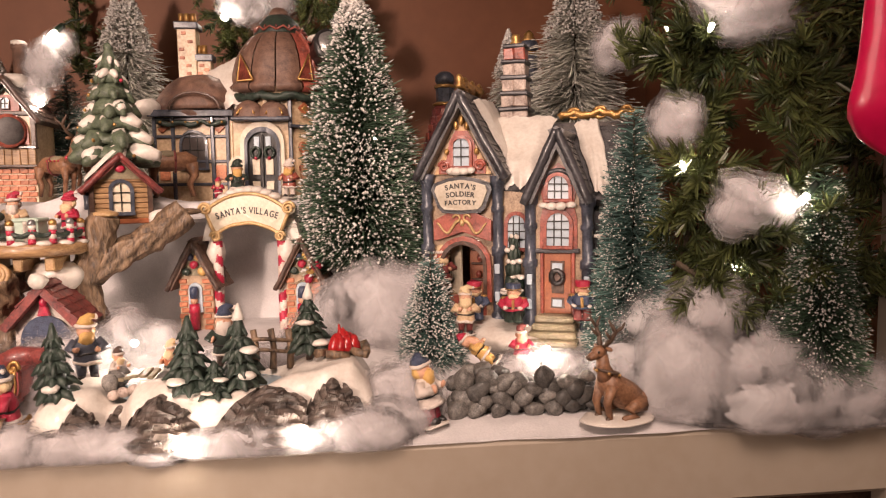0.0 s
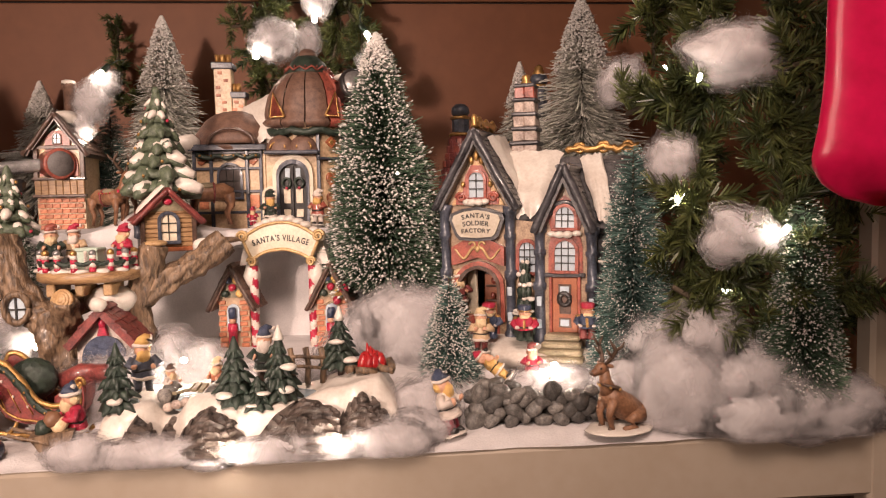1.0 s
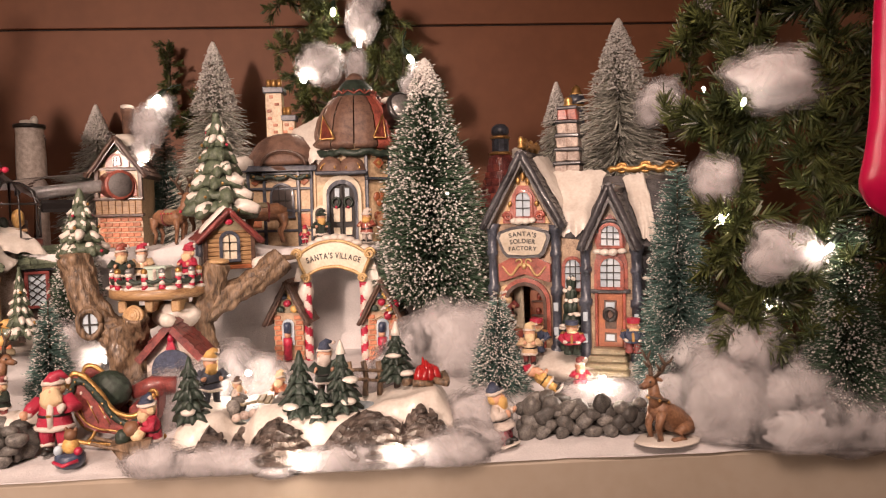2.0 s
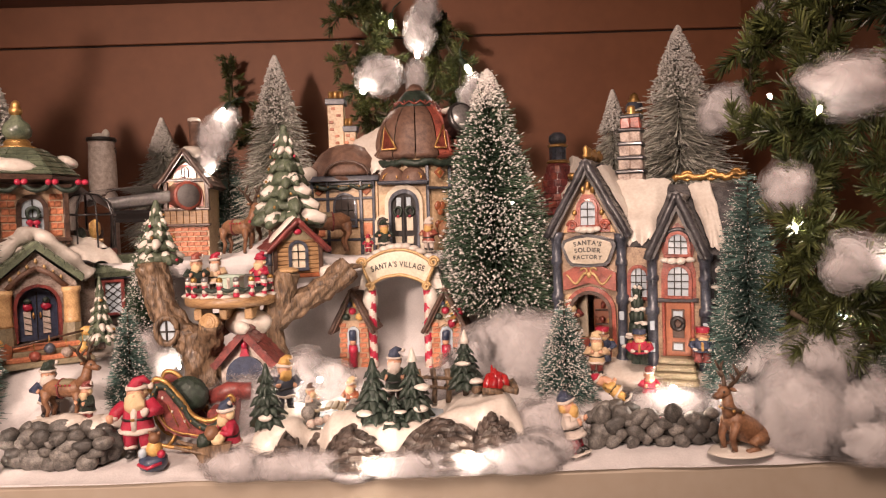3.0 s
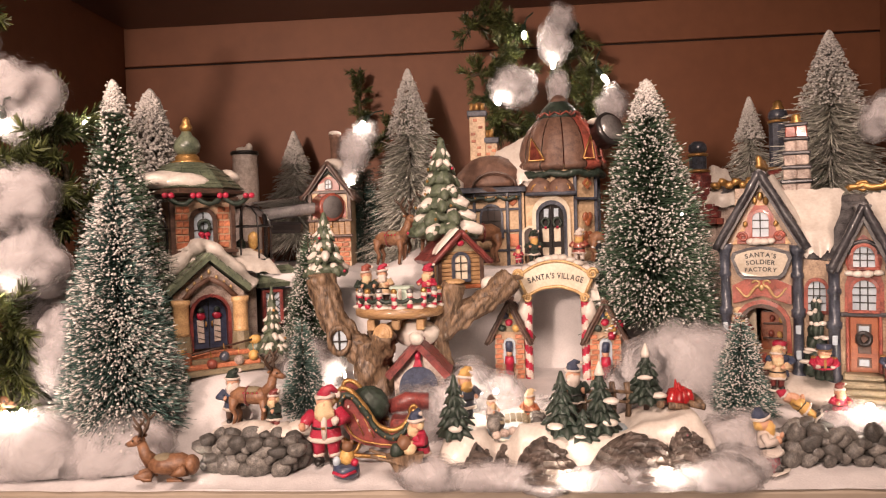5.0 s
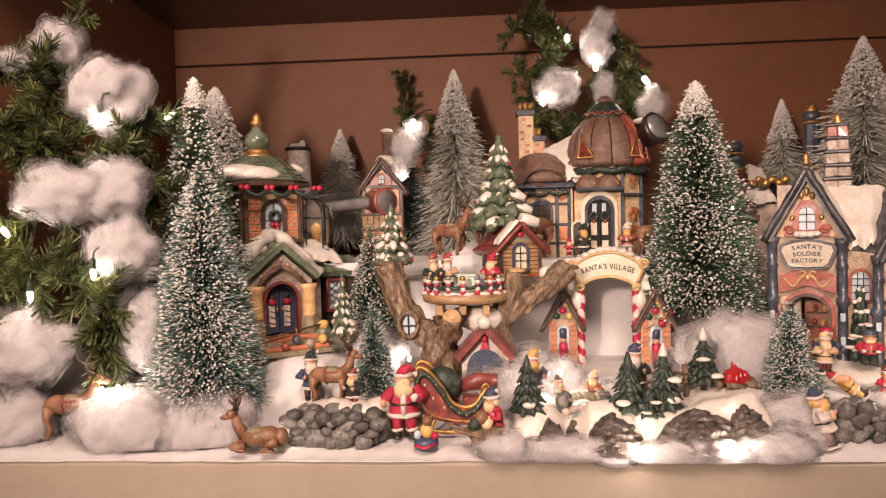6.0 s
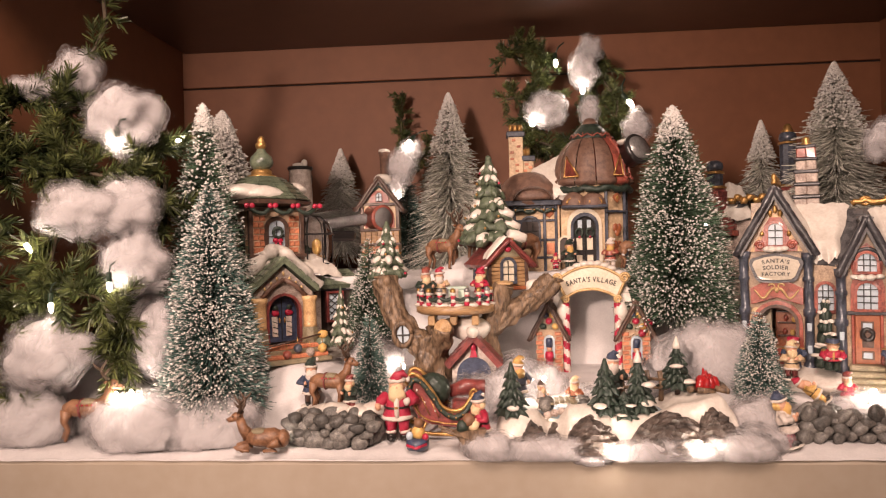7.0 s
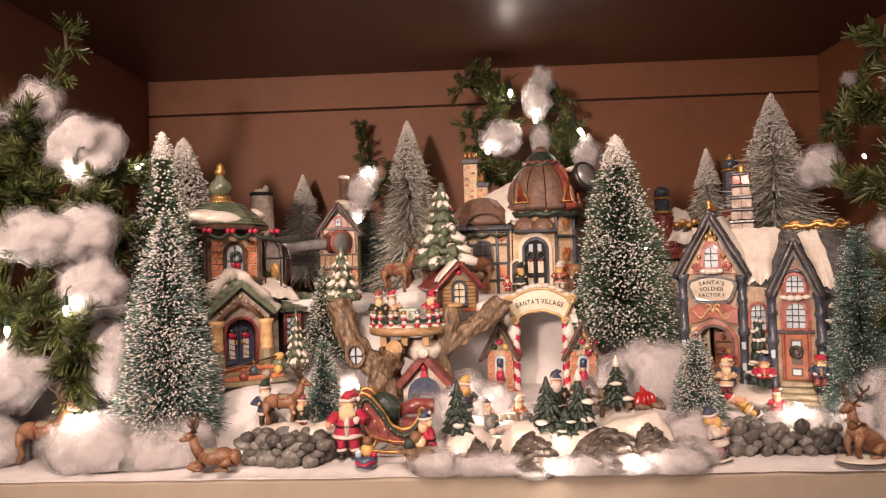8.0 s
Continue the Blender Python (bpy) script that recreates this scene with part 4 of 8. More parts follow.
# ---- the domed hall on the terrace ----
def domed_hall():
    h = thing("domed_village_hall", "cream glazed village hall with a brown and red segmented dome", "model house", pose(0.035, 0.28, 0.150))
    s = Shape(CREAMWALL)
    s.box((-0.066, 0.035, 0.036), (0.074, 0.07, 0.088), CREAMWALL)
    s.make("wall", h, "cream wing wall")
    s = Shape(CREAMWALL)
    s.lathe((0.015, 0.036, -0.006), [(0.043, 0), (0.043, 0.105), (0.038, 0.112)], CREAMWALL, 10, smooth=False)
    s.box((0.0, 0.010, 0.035), (0.056, 0.03, 0.080), CREAMWALL)
    s.make("wall", h, "cream tower wall")
    # timber frame of the wing
    s = Shape(BLUEPOST)
    for x in (-0.1025, -0.085, -0.048, -0.034):
        s.box((x, -0.001, 0.037), (0.0036, 0.004, 0.085), BLUEPOST)
    for z in (0.012, 0.034, 0.058, 0.075):
        s.box((-0.067, -0.0005, z), (0.070, 0.003, 0.003), BLUEPOST)
    s.box((-0.067, -0.003, 0.080), (0.080, 0.010, 0.006), BLUEPOST)
    s.make("timber_frame", h, "dark blue timber frame")
    for x in (-0.094, -0.041):
        Shape(ORANGE).box((x, -0.0006, 0.066), (0.006, 0.002, 0.009), ORANGE, ry=45).make("wall_ornament", h)
        Shape(BRICK).box((x, -0.0006, 0.023), (0.010, 0.002, 0.014), BRICK).make("wall_panel", h)
    arch_window(h, -0.066, -0.001, 0.028, 0.022, 0.062, BLUEPOST, pane=DARKPANE, bars=(2, 1))
    s = Shape(GREENP)
    s.tube([(-0.098 + i * 0.0058, -0.004, 0.073 - 0.004 * abs(math.sin(i * 0.9))) for i in range(12)], 0.0024, GREENP, 7, 0.5, 500)
    for i in range(6):
        s.ball((-0.095 + i * 0.0115, -0.0065, 0.0715), 0.0014, GOLD, 6)
    s.make("garland", h, "green swag with gold beads")
    # brown mounded roof of the wing
    s = Shape(BROWNROOF)
    s.ball((-0.066, 0.035, 0.078), (0.046, 0.044, 0.044), BROWNROOF, 20, 0.06, 60, flat=0.0)
    s.ball((-0.062, 0.0, 0.084), (0.026, 0.014, 0.017), BROWNROOF, 16, 0.05, 60, flat=0.0)
    tt = [i / 14 for i in range(15)]
    s.tube([(-0.062 - 0.024 * math.cos(math.pi * t), -0.013, 0.083 + 0.016 * math.sin(math.pi * t)) for t in tt], 0.0013, DARKWOOD, 6)
    s.make("roof", h, "brown mounded roof")
    s = Shape(SNOW)
    s.ball((-0.108, 0.0, 0.085), (0.012, 0.012, 0.010), SNOW, 12, 0.15, 120)
    snow_cover(s, quad((-0.038, 0.004, 0.086), (0.0, -0.002, 0.090), (-0.006, 0.042, 0.148), (-0.064, 0.05, 0.122)), 0.006, 0.15, seed=11)
    snow_cover(s, quad((-0.044, 0.02, 0.100), (-0.012, 0.0, 0.072), (-0.012, 0.03, 0.13), (-0.05, 0.05, 0.128)), 0.008, 0.15, seed=12)
    s.make("roof_snow", h, "cream glazed snow on the roof")
    # dome, in separate petals
    prof = [(0.046, 0.100), (0.0515, 0.103), (0.0515, 0.107), (0.0475, 0.111), (0.0465, 0.122), (0.043, 0.136), (0.037, 0.148), (0.028, 0.158), (0.022, 0.162)]
    n = 12
    d = thing_part("dome", h)
    for i in range(n):
        red = i in (10, 5, 2)
        mat = REDGLAZE if red else BROWNROOF
        s = Shape(mat)
        v, f, m = [], [], 7
        for r, z in prof:
            for k in range(m):
                t = k / (m - 1)
                a = 2 * math.pi * (i + 0.03 + 0.94 * t) / n
                bulge = 1 + 0.035 * math.sin(math.pi * t)
                v.append((0.015 + r * bulge * math.cos(a), 0.036 + r * bulge * math.sin(a), z))
        for j in range(len(prof) - 1):
            for k in range(m - 1):
                f.append((j * m + k, j * m + k + 1, (j + 1) * m + k + 1, (j + 1) * m + k))
        s.add(v, f, mat, True)
        s.make("dome_petal", d, "red dome segment" if red else "brown dome segment")
    for a0, a1, sgn in ((-1.98, -2.36, -1), (-1.16, -0.86, 1)):
        s = Shape(REDGLAZE)
        P = [(0.053, 0.111, a0), (0.053, 0.111, a1), (0.0478, 0.137, a1)]
        v = [(0.015 + r * math.cos(a), 0.036 + r * math.sin(a), z) for r, z, a in P]
        s.add(v, [(0, 1, 2), (2, 1, 0)], REDGLAZE)
        s.tube([v[0], v[1], v[2], v[0]], 0.0012, GOLD, 6)
        s.make("petal_flame", d, "red flame shape edged in gold")
    s = Shape(REDGLAZE)
    for a in (-0.72, -0.38):
        s.tube([(0.015 + (r + 0.002) * math.cos(a), 0.036 + (r + 0.002) * math.sin(a), z) for r, z in prof[2:]], 0.0021, REDGLAZE, 6)
    for r, z in prof[3:8:1]:
        s.tube([(0.015 + (r + 0.0015) * math.cos(a), 0.036 + (r + 0.0015) * math.sin(a), z + 0.003) for a in (-0.72, -0.55, -0.38)], 0.0014, REDGLAZE, 6)
    s.make("ladder", d, "red raised ladder")
    s = Shape(GREENP)
    s.lathe((0.015, 0.036, 0.160), [(0.024, 0), (0.0255, 0.002), (0.0225, 0.006), (0.019, 0.013), (0.012, 0.020), (0.009, 0.021)], GREENP, 16)
    for i in range(12):
        a = 2 * math.pi * i / 12
        s.tube([(0.015 + r * math.cos(a), 0.036 + r * math.sin(a), 0.160 + z) for r, z in ((0.0245, 0.006), (0.0225, 0.0085), (0.0245, 0.006))], 0.0012, REDGLAZE, 5)
        s.tube([(0.015 + 0.0255 * math.cos(a), 0.036 + 0.0255 * math.sin(a), 0.163), (0.015 + 0.0245 * math.cos(a + 0.26), 0.036 + 0.0245 * math.sin(a + 0.26), 0.167), (0.015 + 0.0255 * math.cos(a + 0.52), 0.036 + 0.0255 * math.sin(a + 0.52), 0.163)], 0.0011, REDGLAZE, 5)
    s.make("dome_collar", d, "green collar with red zigzag")
    s = Shape(BROWNROOF)
    s.lathe((0.015, 0.036, 0.180), [(0.0105, 0), (0.011, 0.0015), (0.009, 0.005), (0.006, 0.008), (0.003, 0.009)], BROWNROOF, 14)
    s.make("dome_cap", d)
    s = Shape(GREENP)
    arc = [math.pi + math.pi * i / 60 for i in range(61)]
    s.tube([(0.015 + 0.0485 * math.cos(a), 0.036 + 0.0485 * math.sin(a), 0.0970 - 0.003 * abs(math.sin(a * 5))) for a in arc], 0.0038, GREENP, 9, 0.6, 420)
    s.make("garland", h, "green garland under the dome")
    # door under a double brown hood
    s = Shape(CREAMWALL)
    ring_frame(s, arch_poly(0.0, 0.0, 0.042, 0.072), arch_poly(0.0, 0.0, 0.031, 0.064), -0.010, -0.002, SIGNWHITE)
    ring_frame(s, arch_poly(0.0, 0.0, 0.034, 0.0665), arch_poly(0.0, 0.0, 0.028, 0.062), -0.012, -0.004, BLUEPOST)
    s.make("door_frame", h, "blue and cream arched door surround")
    s = Shape(BLACKP)
    s.prism(arch_poly(0.0, 0.0, 0.029, 0.062), -0.0075, -0.003, BLACKP)
    for sg in (-1, 1):
        s.box((sg * 0.0065, -0.0082, 0.010), (0.007, 0.0012, 0.0085), SIGNWHITE, 0.0003)
        s.box((sg * 0.0065, -0.0082, 0.028), (0.007, 0.0012, 0.015), SIGNWHITE, 0.0003)
        s.box((sg * 0.0055, -0.0082, 0.051), (0.005, 0.0012, 0.012), PANE, 0.0003)
        s.tube([(sg * 0.0065 + 0.0042 * math.cos(a), -0.0098, 0.042 + 0.0048 * math.sin(a)) for a in [i * 0.5 for i in range(14)]], 0.0016, GREENP, 6, 0.4, 600)
        s.ball((sg * 0.0065, -0.0105, 0.0365), 0.0018, REDBRIGHT, 6)
    s.box((0, -0.009, 0.03), (0.0016, 0.0016, 0.058), BLACKP)
    s.make("door", h, "black arched double door with wreaths")
    s = Shape(BROWNROOF)
    for sg in (-1, 1):
        s.ball((sg * 0.0115, -0.006, 0.072), (0.0165, 0.013, 0.020), BROWNROOF, 14, 0.04, 60, flat=0.0)
        s.tube([(sg * 0.0135 + 0.0075 * math.cos(a), -0.0175 + 0.004 * math.sin(a), 0.0775 + 0.0070 * math.sin(a)) for a in [math.pi * i / 10 for i in range(11)]], 0.0011, GOLD, 6)
    s.box((0, -0.006, 0.0735), (0.056, 0.026, 0.004), BLUEPOST, 0.0015)
    s.make("door_hood", h, "brown double-bellied hood over the door")
    # right-hand tower face: panels with hearts, posts
    s = Shape(BLUEPOST)
    for x, y in ((0.027, -0.007), (0.052, 0.012), (0.0585, 0.036)):
        s.box((x, y, 0.048), (0.004, 0.004, 0.106), BLUEPOST)
    s.box((0.040, -0.001, 0.067), (0.034, 0.004, 0.003), BLUEPOST, rz=36)
    s.make("timber_frame", h)
    s = Shape(ORANGE)
    m = pose(0.040, -0.0035, 0, 0, 0, 36)
    s.t = m
    for z in (0.045, 0.024):
        for sg in (-1, 1):
            s.ball((sg * 0.0032, -0.001, z + 0.002), (0.0046, 0.002, 0.005), ORANGE, 9)
        s.ball((0, -0.001, z - 0.003), (0.0042, 0.002, 0.0055), ORANGE, 9)
    s.box((0, -0.001, 0.084), (0.010, 0.002, 0.010), ORANGE, ry=45)
    s.box((0, -0.0016, 0.084), (0.005, 0.002, 0.005), GOLD, ry=45)
    s.make("wall_ornament", h, "orange hearts and a gold diamond")
    arch_window(h, -0.024, -0.0055, 0.008, 0.012, 0.036, SIGNWHITE, pane=DARKPANE, bars=(0, 0))
    # chimneys
    for cx, z0, z1, w in ((-0.080, 0.095, 0.172, 0.0185), (-0.064, 0.095, 0.140, 0.0145)):
        c = thing_part("chimney", h)
        k = Shape(CREAMWALL)
        k.box((cx, 0.057, (z0 + z1) / 2), (w, w, z1 - z0), CREAMWALL, 0.0008)
        k.make("chimney_shaft", c, "cream chimney shaft")
        k = Shape(BLUEPOST)
        k.box((cx, 0.057, z1 + 0.002), (w * 1.28, w * 1.28, 0.007), BLUEPOST, 0.001)
        k.make("ledge", c)
        for i in range(3 if w > 0.016 else 2):
            k = Shape(GOLD)
            k.lathe((cx - w * 0.33 + i * w * 0.33, 0.055, z1 + 0.005), [(0.003, 0), (0.003, 0.010), (0.0024, 0.0102)], GOLD, 8)
            k.make("chimney_pot", c, "gold chimney pot")
        rr = random.Random(3)
        for i in range(9):
            k = Shape(BRICK)
            k.box((cx + (rr.random() - 0.5) * w * 0.6, 0.057 - w / 2 - 0.0004, z0 + 0.006 + (z1 - z0 - 0.012) * i / 8), (0.005, 0.0014, 0.0032), BRICK, 0.0004)
            k.make("brick", c)
    # telescope on the dome's shoulder
    t = thing_part("telescope", h)
    ax = Vector((0.5, -0.75, 0.35)).normalized()
    rot = ax.to_track_quat("Z", "Y").to_matrix().to_4x4()
    k = Shape(BLACKP)
    k.lathe((0.062, 0.012, 0.139), [(0.011, -0.02), (0.013, -0.006), (0.0165, -0.005), (0.0165, 0.008), (0.0195, 0.009), (0.0195, 0.015), (0.0165, 0.016)], BLACKP, 18, rot)
    k.make("barrel", t, "black telescope barrel")
    k = Shape(SILVER)
    k.lathe((0.062, 0.012, 0.139), [(0.016, 0.0158), (0.0155, 0.0172), (0.001, 0.0185)], SILVER, 18, rot)
    k.make("lens", t, "grey lens")
    k = Shape(SNOW)
    k.ball((0.055, 0.01, 0.154), (0.011, 0.01, 0.004), SNOW, 9, 0.2, 150)
    k.make("snow_cap", t)
    return h


# ---- the tall toy workshop ----
def toy_workshop():
    h = thing("toy_workshop_tower", "narrow timber toy workshop with a steep dark gable and red trim", "model house", pose(-0.231, 0.345, 0.146, 0, 0, 4))
    s = Shape(CREAMWALL)
    s.prism([(-0.025, 0.0), (0.025, 0.0), (0.025, 0.092), (0, 0.124), (-0.025, 0.092)], 0.0, 0.055, CREAMWALL)
    s.make("wall", h)
    bricks_on(h, -0.024, 0.024, 0.0, 0.036, -0.0006, 6, 6, BRICK)
    s = Shape(PLANK)
    for i in range(7):
        s.box((-0.0225 + i * 0.0075, -0.002, 0.047), (0.0072, 0.005, 0.018), PLANK)
    s.box((0, -0.003, 0.057), (0.056, 0.008, 0.003), DARKWOOD)
    s.box((0, -0.003, 0.038), (0.056, 0.008, 0.003), DARKWOOD)
    s.make("balcony", h, "plank balcony front")
    s = Shape(DARKWOOD)
    for sg in (-1, 1):
        s.box((sg * 0.0245, -0.001, 0.074), (0.005, 0.005, 0.036), DARKWOOD)
    s.box((0, -0.002, 0.092), (0.058, 0.006, 0.004), DARKWOOD)
    s.make("timber_frame", h)
    s = Shape(REDGLAZE)
    s.prism([(-0.013, 0.094), (0.013, 0.094), (0.013, 0.101), (0.007, 0.110), (-0.007, 0.110), (-0.013, 0.101)], -0.003, 0.001, REDGLAZE)
    s.tube([(-0.02, -0.004, 0.096), (-0.012, -0.004, 0.106), (0, -0.004, 0.117), (0.012, -0.004, 0.106), (0.02, -0.004, 0.096)], 0.0018, GREENP, 6, 0.5, 500)
    s.make("gable_panel", h, "red gable panel with a green swag")
    arch_window(h, 0.0, -0.0035, 0.0965, 0.007, 0.107, DARKWOOD, bars=(1, 1), rim=0.001)
    gable_roof(h, 0.0, 0.027, 0.093, 0.130, -0.010, 0.06, DARKWOOD, 0.005, 0.007, 8, 10, DARKWOOD)
    k = Shape(REDGLAZE)
    k.prism(arch_poly(0.0, 0.060, 0.040, 0.0925), -0.0030, 0.001, REDGLAZE)
    k.make("chute_panel", h, "red arched panel round the chute")
    # red-sleeved round chute mouth
    c = thing_part("chute_mouth", h)
    ax = Vector((0.62, -0.75, 0.0)).normalized().to_track_quat("Z", "Y").to_matrix().to_4x4()
    k = Shape(REDBRIGHT)
    k.lathe((-0.005, -0.001, 0.073), [(0.0155, -0.016), (0.0155, 0.012), (0.0172, 0.0125), (0.0172, 0.017), (0.0145, 0.0175)], REDGLAZE, 18, ax)
    k.make("sleeve", c, "bright red sleeve")
    k = Shape(SILVER)
    k.lathe((-0.005, -0.001, 0.073), [(0.0145, 0.016), (0.014, 0.0178), (0.001, 0.0182)], SLATE, 18, ax)
    k.make("cover", c, "grey round cover")
    k = Shape(DARKWOOD)
    k.lathe((0.006, 0.025, 0.108), [(0.0065, 0), (0.0065, 0.052), (0.0078, 0.053), (0.0078, 0.058)], BROWNROOF, 12)
    k.ball((0.006, 0.025, 0.167), (0.0085, 0.0085, 0.004), SNOW, 10, 0.15, 200)
    k.ball((0.004, 0.018, 0.127), (0.014, 0.018, 0.008), SNOW, 12, 0.2, 120)
    k.make("chimney", h, "slim brown chimney capped with snow")
    # clear slide running down to the aviary house
    s = Shape(CLEAR)
    pts = [(-0.012 - 0.085 * t, -0.005 - 0.05 * t, 0.078 - 0.012 * t) for t in [i / 8 for i in range(9)]]
    s.tube(pts, 0.0125, CLEAR, 14)
    sl = s.make("slide", h, "clear plastic tube slide")
    sl.visible_shadow = False
    s = Shape(BLACKP)
    s.tube([(p[0], p[1] + 0.004, p[2] - 0.004) for p in pts], 0.0065, SILVER, 10)
    s.box((-0.055, -0.022, 0.050), (0.05, 0.016, 0.014), BLACKP, 0.004, rz=30)
    s.make("slide_trough", h, "dark trough under the slide")
    return h


# ---- the house with the green pagoda roof ----
def pagoda_house():
    h = thing("pagoda_roof_house", "brick village house with a green pagoda roof and gold finial", "model house", pose(-0.326, 0.1756, 0.064, 0, 0, 37))
    s = Shape(CREAMWALL)
    s.box((0.0, 0.035, 0.042), (0.112, 0.075, 0.084), PALESTONE)
    s.make("wall", h, "stone lower wall")
    # porch with an arched doorway
    s = Shape(SIGNWHITE)
    hole = arch_poly(0, 0.016, 0.036, 0.066)
    s.prism([(-0.034, 0.0), (-0.034, 0.068), (0, 0.0985), (0.034, 0.068), (0.034, 0.0), (0.018, 0.0)] + hole[::-1] + [(-0.018, 0.0)], -0.030, 0.0, PALESTONE)
    s.make("porch_wall", h, "pale porch gable")
    for sg in (-1, 1):
        k = Shape(YELLOWP)
        k.lathe((sg * 0.0285, -0.035, 0.030), [(0.0078, 0), (0.0072, 0.003), (0.0072, 0.028), (0.0086, 0.030), (0.0086, 0.034)], TAN, 12)
        k.lathe((sg * 0.0285, -0.035, 0.006), [(0.0095, 0), (0.0095, 0.012), (0.008, 0.024)], STEPSTONE, 8, smooth=False)
        k.make("column", h, "yellow column on a mossy stone base")
    s = Shape(REDGLAZE)
    ring_frame(s, arch_poly(0, 0.014, 0.040, 0.068), arch_poly(0, 0.014, 0.034, 0.065), -0.023, -0.015, MAROON)
    s.make("door_frame", h, "maroon arched door frame").location.y -= 0.010
    d = Shape(NAVY)
    d.prism(arch_poly(0, 0.014, 0.035, 0.064), -0.010, -0.004, NAVY)
    d.box((0, -0.0105, 0.038), (0.001, 0.001, 0.045), INK, 0.0002)
    for sg in (-1, 1):
        d.box((sg * 0.008, -0.011, 0.031), (0.0062, 0.002, 0.022), WHITEP, 0.0004)
        for z in (0.024, 0.030, 0.036):
            d.box((sg * 0.008, -0.0122, z), (0.0066, 0.001, 0.0008), GREENP, 0.0002, ry=20)
        d.ball((sg * 0.008, -0.0125, 0.046), (0.005, 0.002, 0.0035), REDBRIGHT, 8, 0.3, 500)
        d.ball((sg * 0.008, -0.0125, 0.052), (0.0035, 0.002, 0.003), GREENP, 8, 0.3, 500)
        d.ball((sg * 0.003, -0.0125, 0.038), (0.0012, 0.0012, 0.003), GOLD, 6)
    d.make("door", h, "navy double door with red bows and white trellis").location.y -= 0.013
    s = Shape(DARKWOOD)
    for sg in (-1, 1):
        s.tube([(sg * 0.025, -0.024, 0.064), (sg * 0.012, -0.024, 0.077), (0, -0.024, 0.083)], 0.0026, BROWNROOF, 8)
    for i in range(7):
        s.ball((-0.021 + i * 0.007, -0.0225, 0.0735 + 0.016 * (1 - abs(i - 3) / 3)), (0.0016, 0.0014, 0.0024), PALEGOLD, 6)
    s.make("porch_trim", h, "brown porch brackets with gold studs").location.y -= 0.0095
    for sg in (-1, 1):
        s = Shape(GREENTILE)
        a, b = Vector((sg * 0.0405, -0.037, 0.0715)), Vector((0, -0.037, 0.1065))
        q = quad((a.x, 0.01, a.z), tuple(a), tuple(b), (0, 0.01, b.z)) if sg < 0 else quad(tuple(a), (a.x, 0.01, a.z), (0, 0.01, b.z), tuple(b))
        slab(s, q, 0.004, GREENTILE)
        s.make("roof_slope", h)
        for i in range(5):
            for j in range(3):
                p = at_quad(q, (j + 0.5) / 3, (i + 0.5) / 5)
                k = Shape(GREENTILE)
                k.box((0, 0, 0), (0.0108, 0.0130, 0.0042), GREENTILE, 0.0014)
                ob = k.make("tile", h) if (i, j) == (0, 0) else new("tile", first_tile)
                first_tile = ob.data
                ob.parent = h
                ob.matrix_local = pose(p.x, p.y, p.z + 0.0012, 0, sg * 40.8, 0)
    for i, (q, th, rg) in enumerate([
        (quad((-0.062, -0.014, 0.078), (-0.034, -0.016, 0.091), (-0.012, 0.03, 0.112), (-0.062, 0.03, 0.100)), 0.008, 0.05),
        (quad((0.034, -0.016, 0.089), (0.084, -0.006, 0.082), (0.07, 0.03, 0.104), (0.012, 0.03, 0.112)), 0.008, 0.05),
        (quad((-0.032, -0.012, 0.093), (0.032, -0.012, 0.093), (0.026, 0.006, 0.118), (-0.026, 0.006, 0.118)), 0.007, 0.05),
    ]):
        s = Shape(SNOW)
        snow_cover(s, q, th, rg, seed=21 + i)
        s.make("roof_snow", h, "cream glazed snow on the lower roof")
    k = Shape(SNOW)
    pts = smooth_line([(-0.050, -0.010, 0.070), (-0.034, -0.010, 0.088), (-0.014, -0.010, 0.108), (0.0, -0.010, 0.116), (0.014, -0.010, 0.108), (0.034, -0.010, 0.088), (0.050, -0.010, 0.072)])
    k.tube(pts, [0.0075 + 0.0015 * math.sin(i * 0.9) for i in range(len(pts))], SNOW, 12, 0.25, 90)
    k.make("porch_snow", h, "thick rounded snow along the porch roof")
    # upper storey
    lower = set(h.children)
    s = Shape(MORTAR)
    s.box((-0.008, 0.03, 0.128), (0.058, 0.05, 0.056), MORTAR)
    s.make("upper_wall", h, "upper wall")
    bricks_on(h, -0.0345, -0.0215, 0.107, 0.150, 0.0046, 6, 2, BRICK)
    bricks_on(h, 0.0065, 0.0185, 0.107, 0.150, 0.0046, 6, 2, BRICK)
    s = Shape(DARKWOOD)
    for x in (-0.0375, 0.0215):
        s.box((x, 0.004, 0.128), (0.005, 0.006, 0.058), DARKWOOD)
    s.box((-0.008, 0.002, 0.104), (0.066, 0.010, 0.004), DARKWOOD)
    s.box((-0.008, 0.004, 0.157), (0.070, 0.010, 0.004), DARKWOOD)
    s.make("timber_frame", h)
    w = arch_window(h, -0.008, 0.0035, 0.108, 0.019, 0.144, DARKWOOD, bars=(1, 1), rim=0.0045)
    k = Shape(GREENP)
    k.tube([(-0.008 + 0.0055 * math.cos(a), -0.0005, 0.130 + 0.0055 * math.sin(a)) for a in [i * 0.45 for i in range(15)]], 0.0018, GREENP, 6, 0.5, 500)
    k.ball((-0.0105, -0.001, 0.1215), (0.0038, 0.002, 0.003), REDBRIGHT, 8)
    k.ball((-0.0055, -0.001, 0.1215), (0.0038, 0.002, 0.003), REDBRIGHT, 8)
    k.tube([(-0.010, -0.001, 0.120), (-0.0115, -0.001, 0.112)], 0.0014, REDBRIGHT, 6)
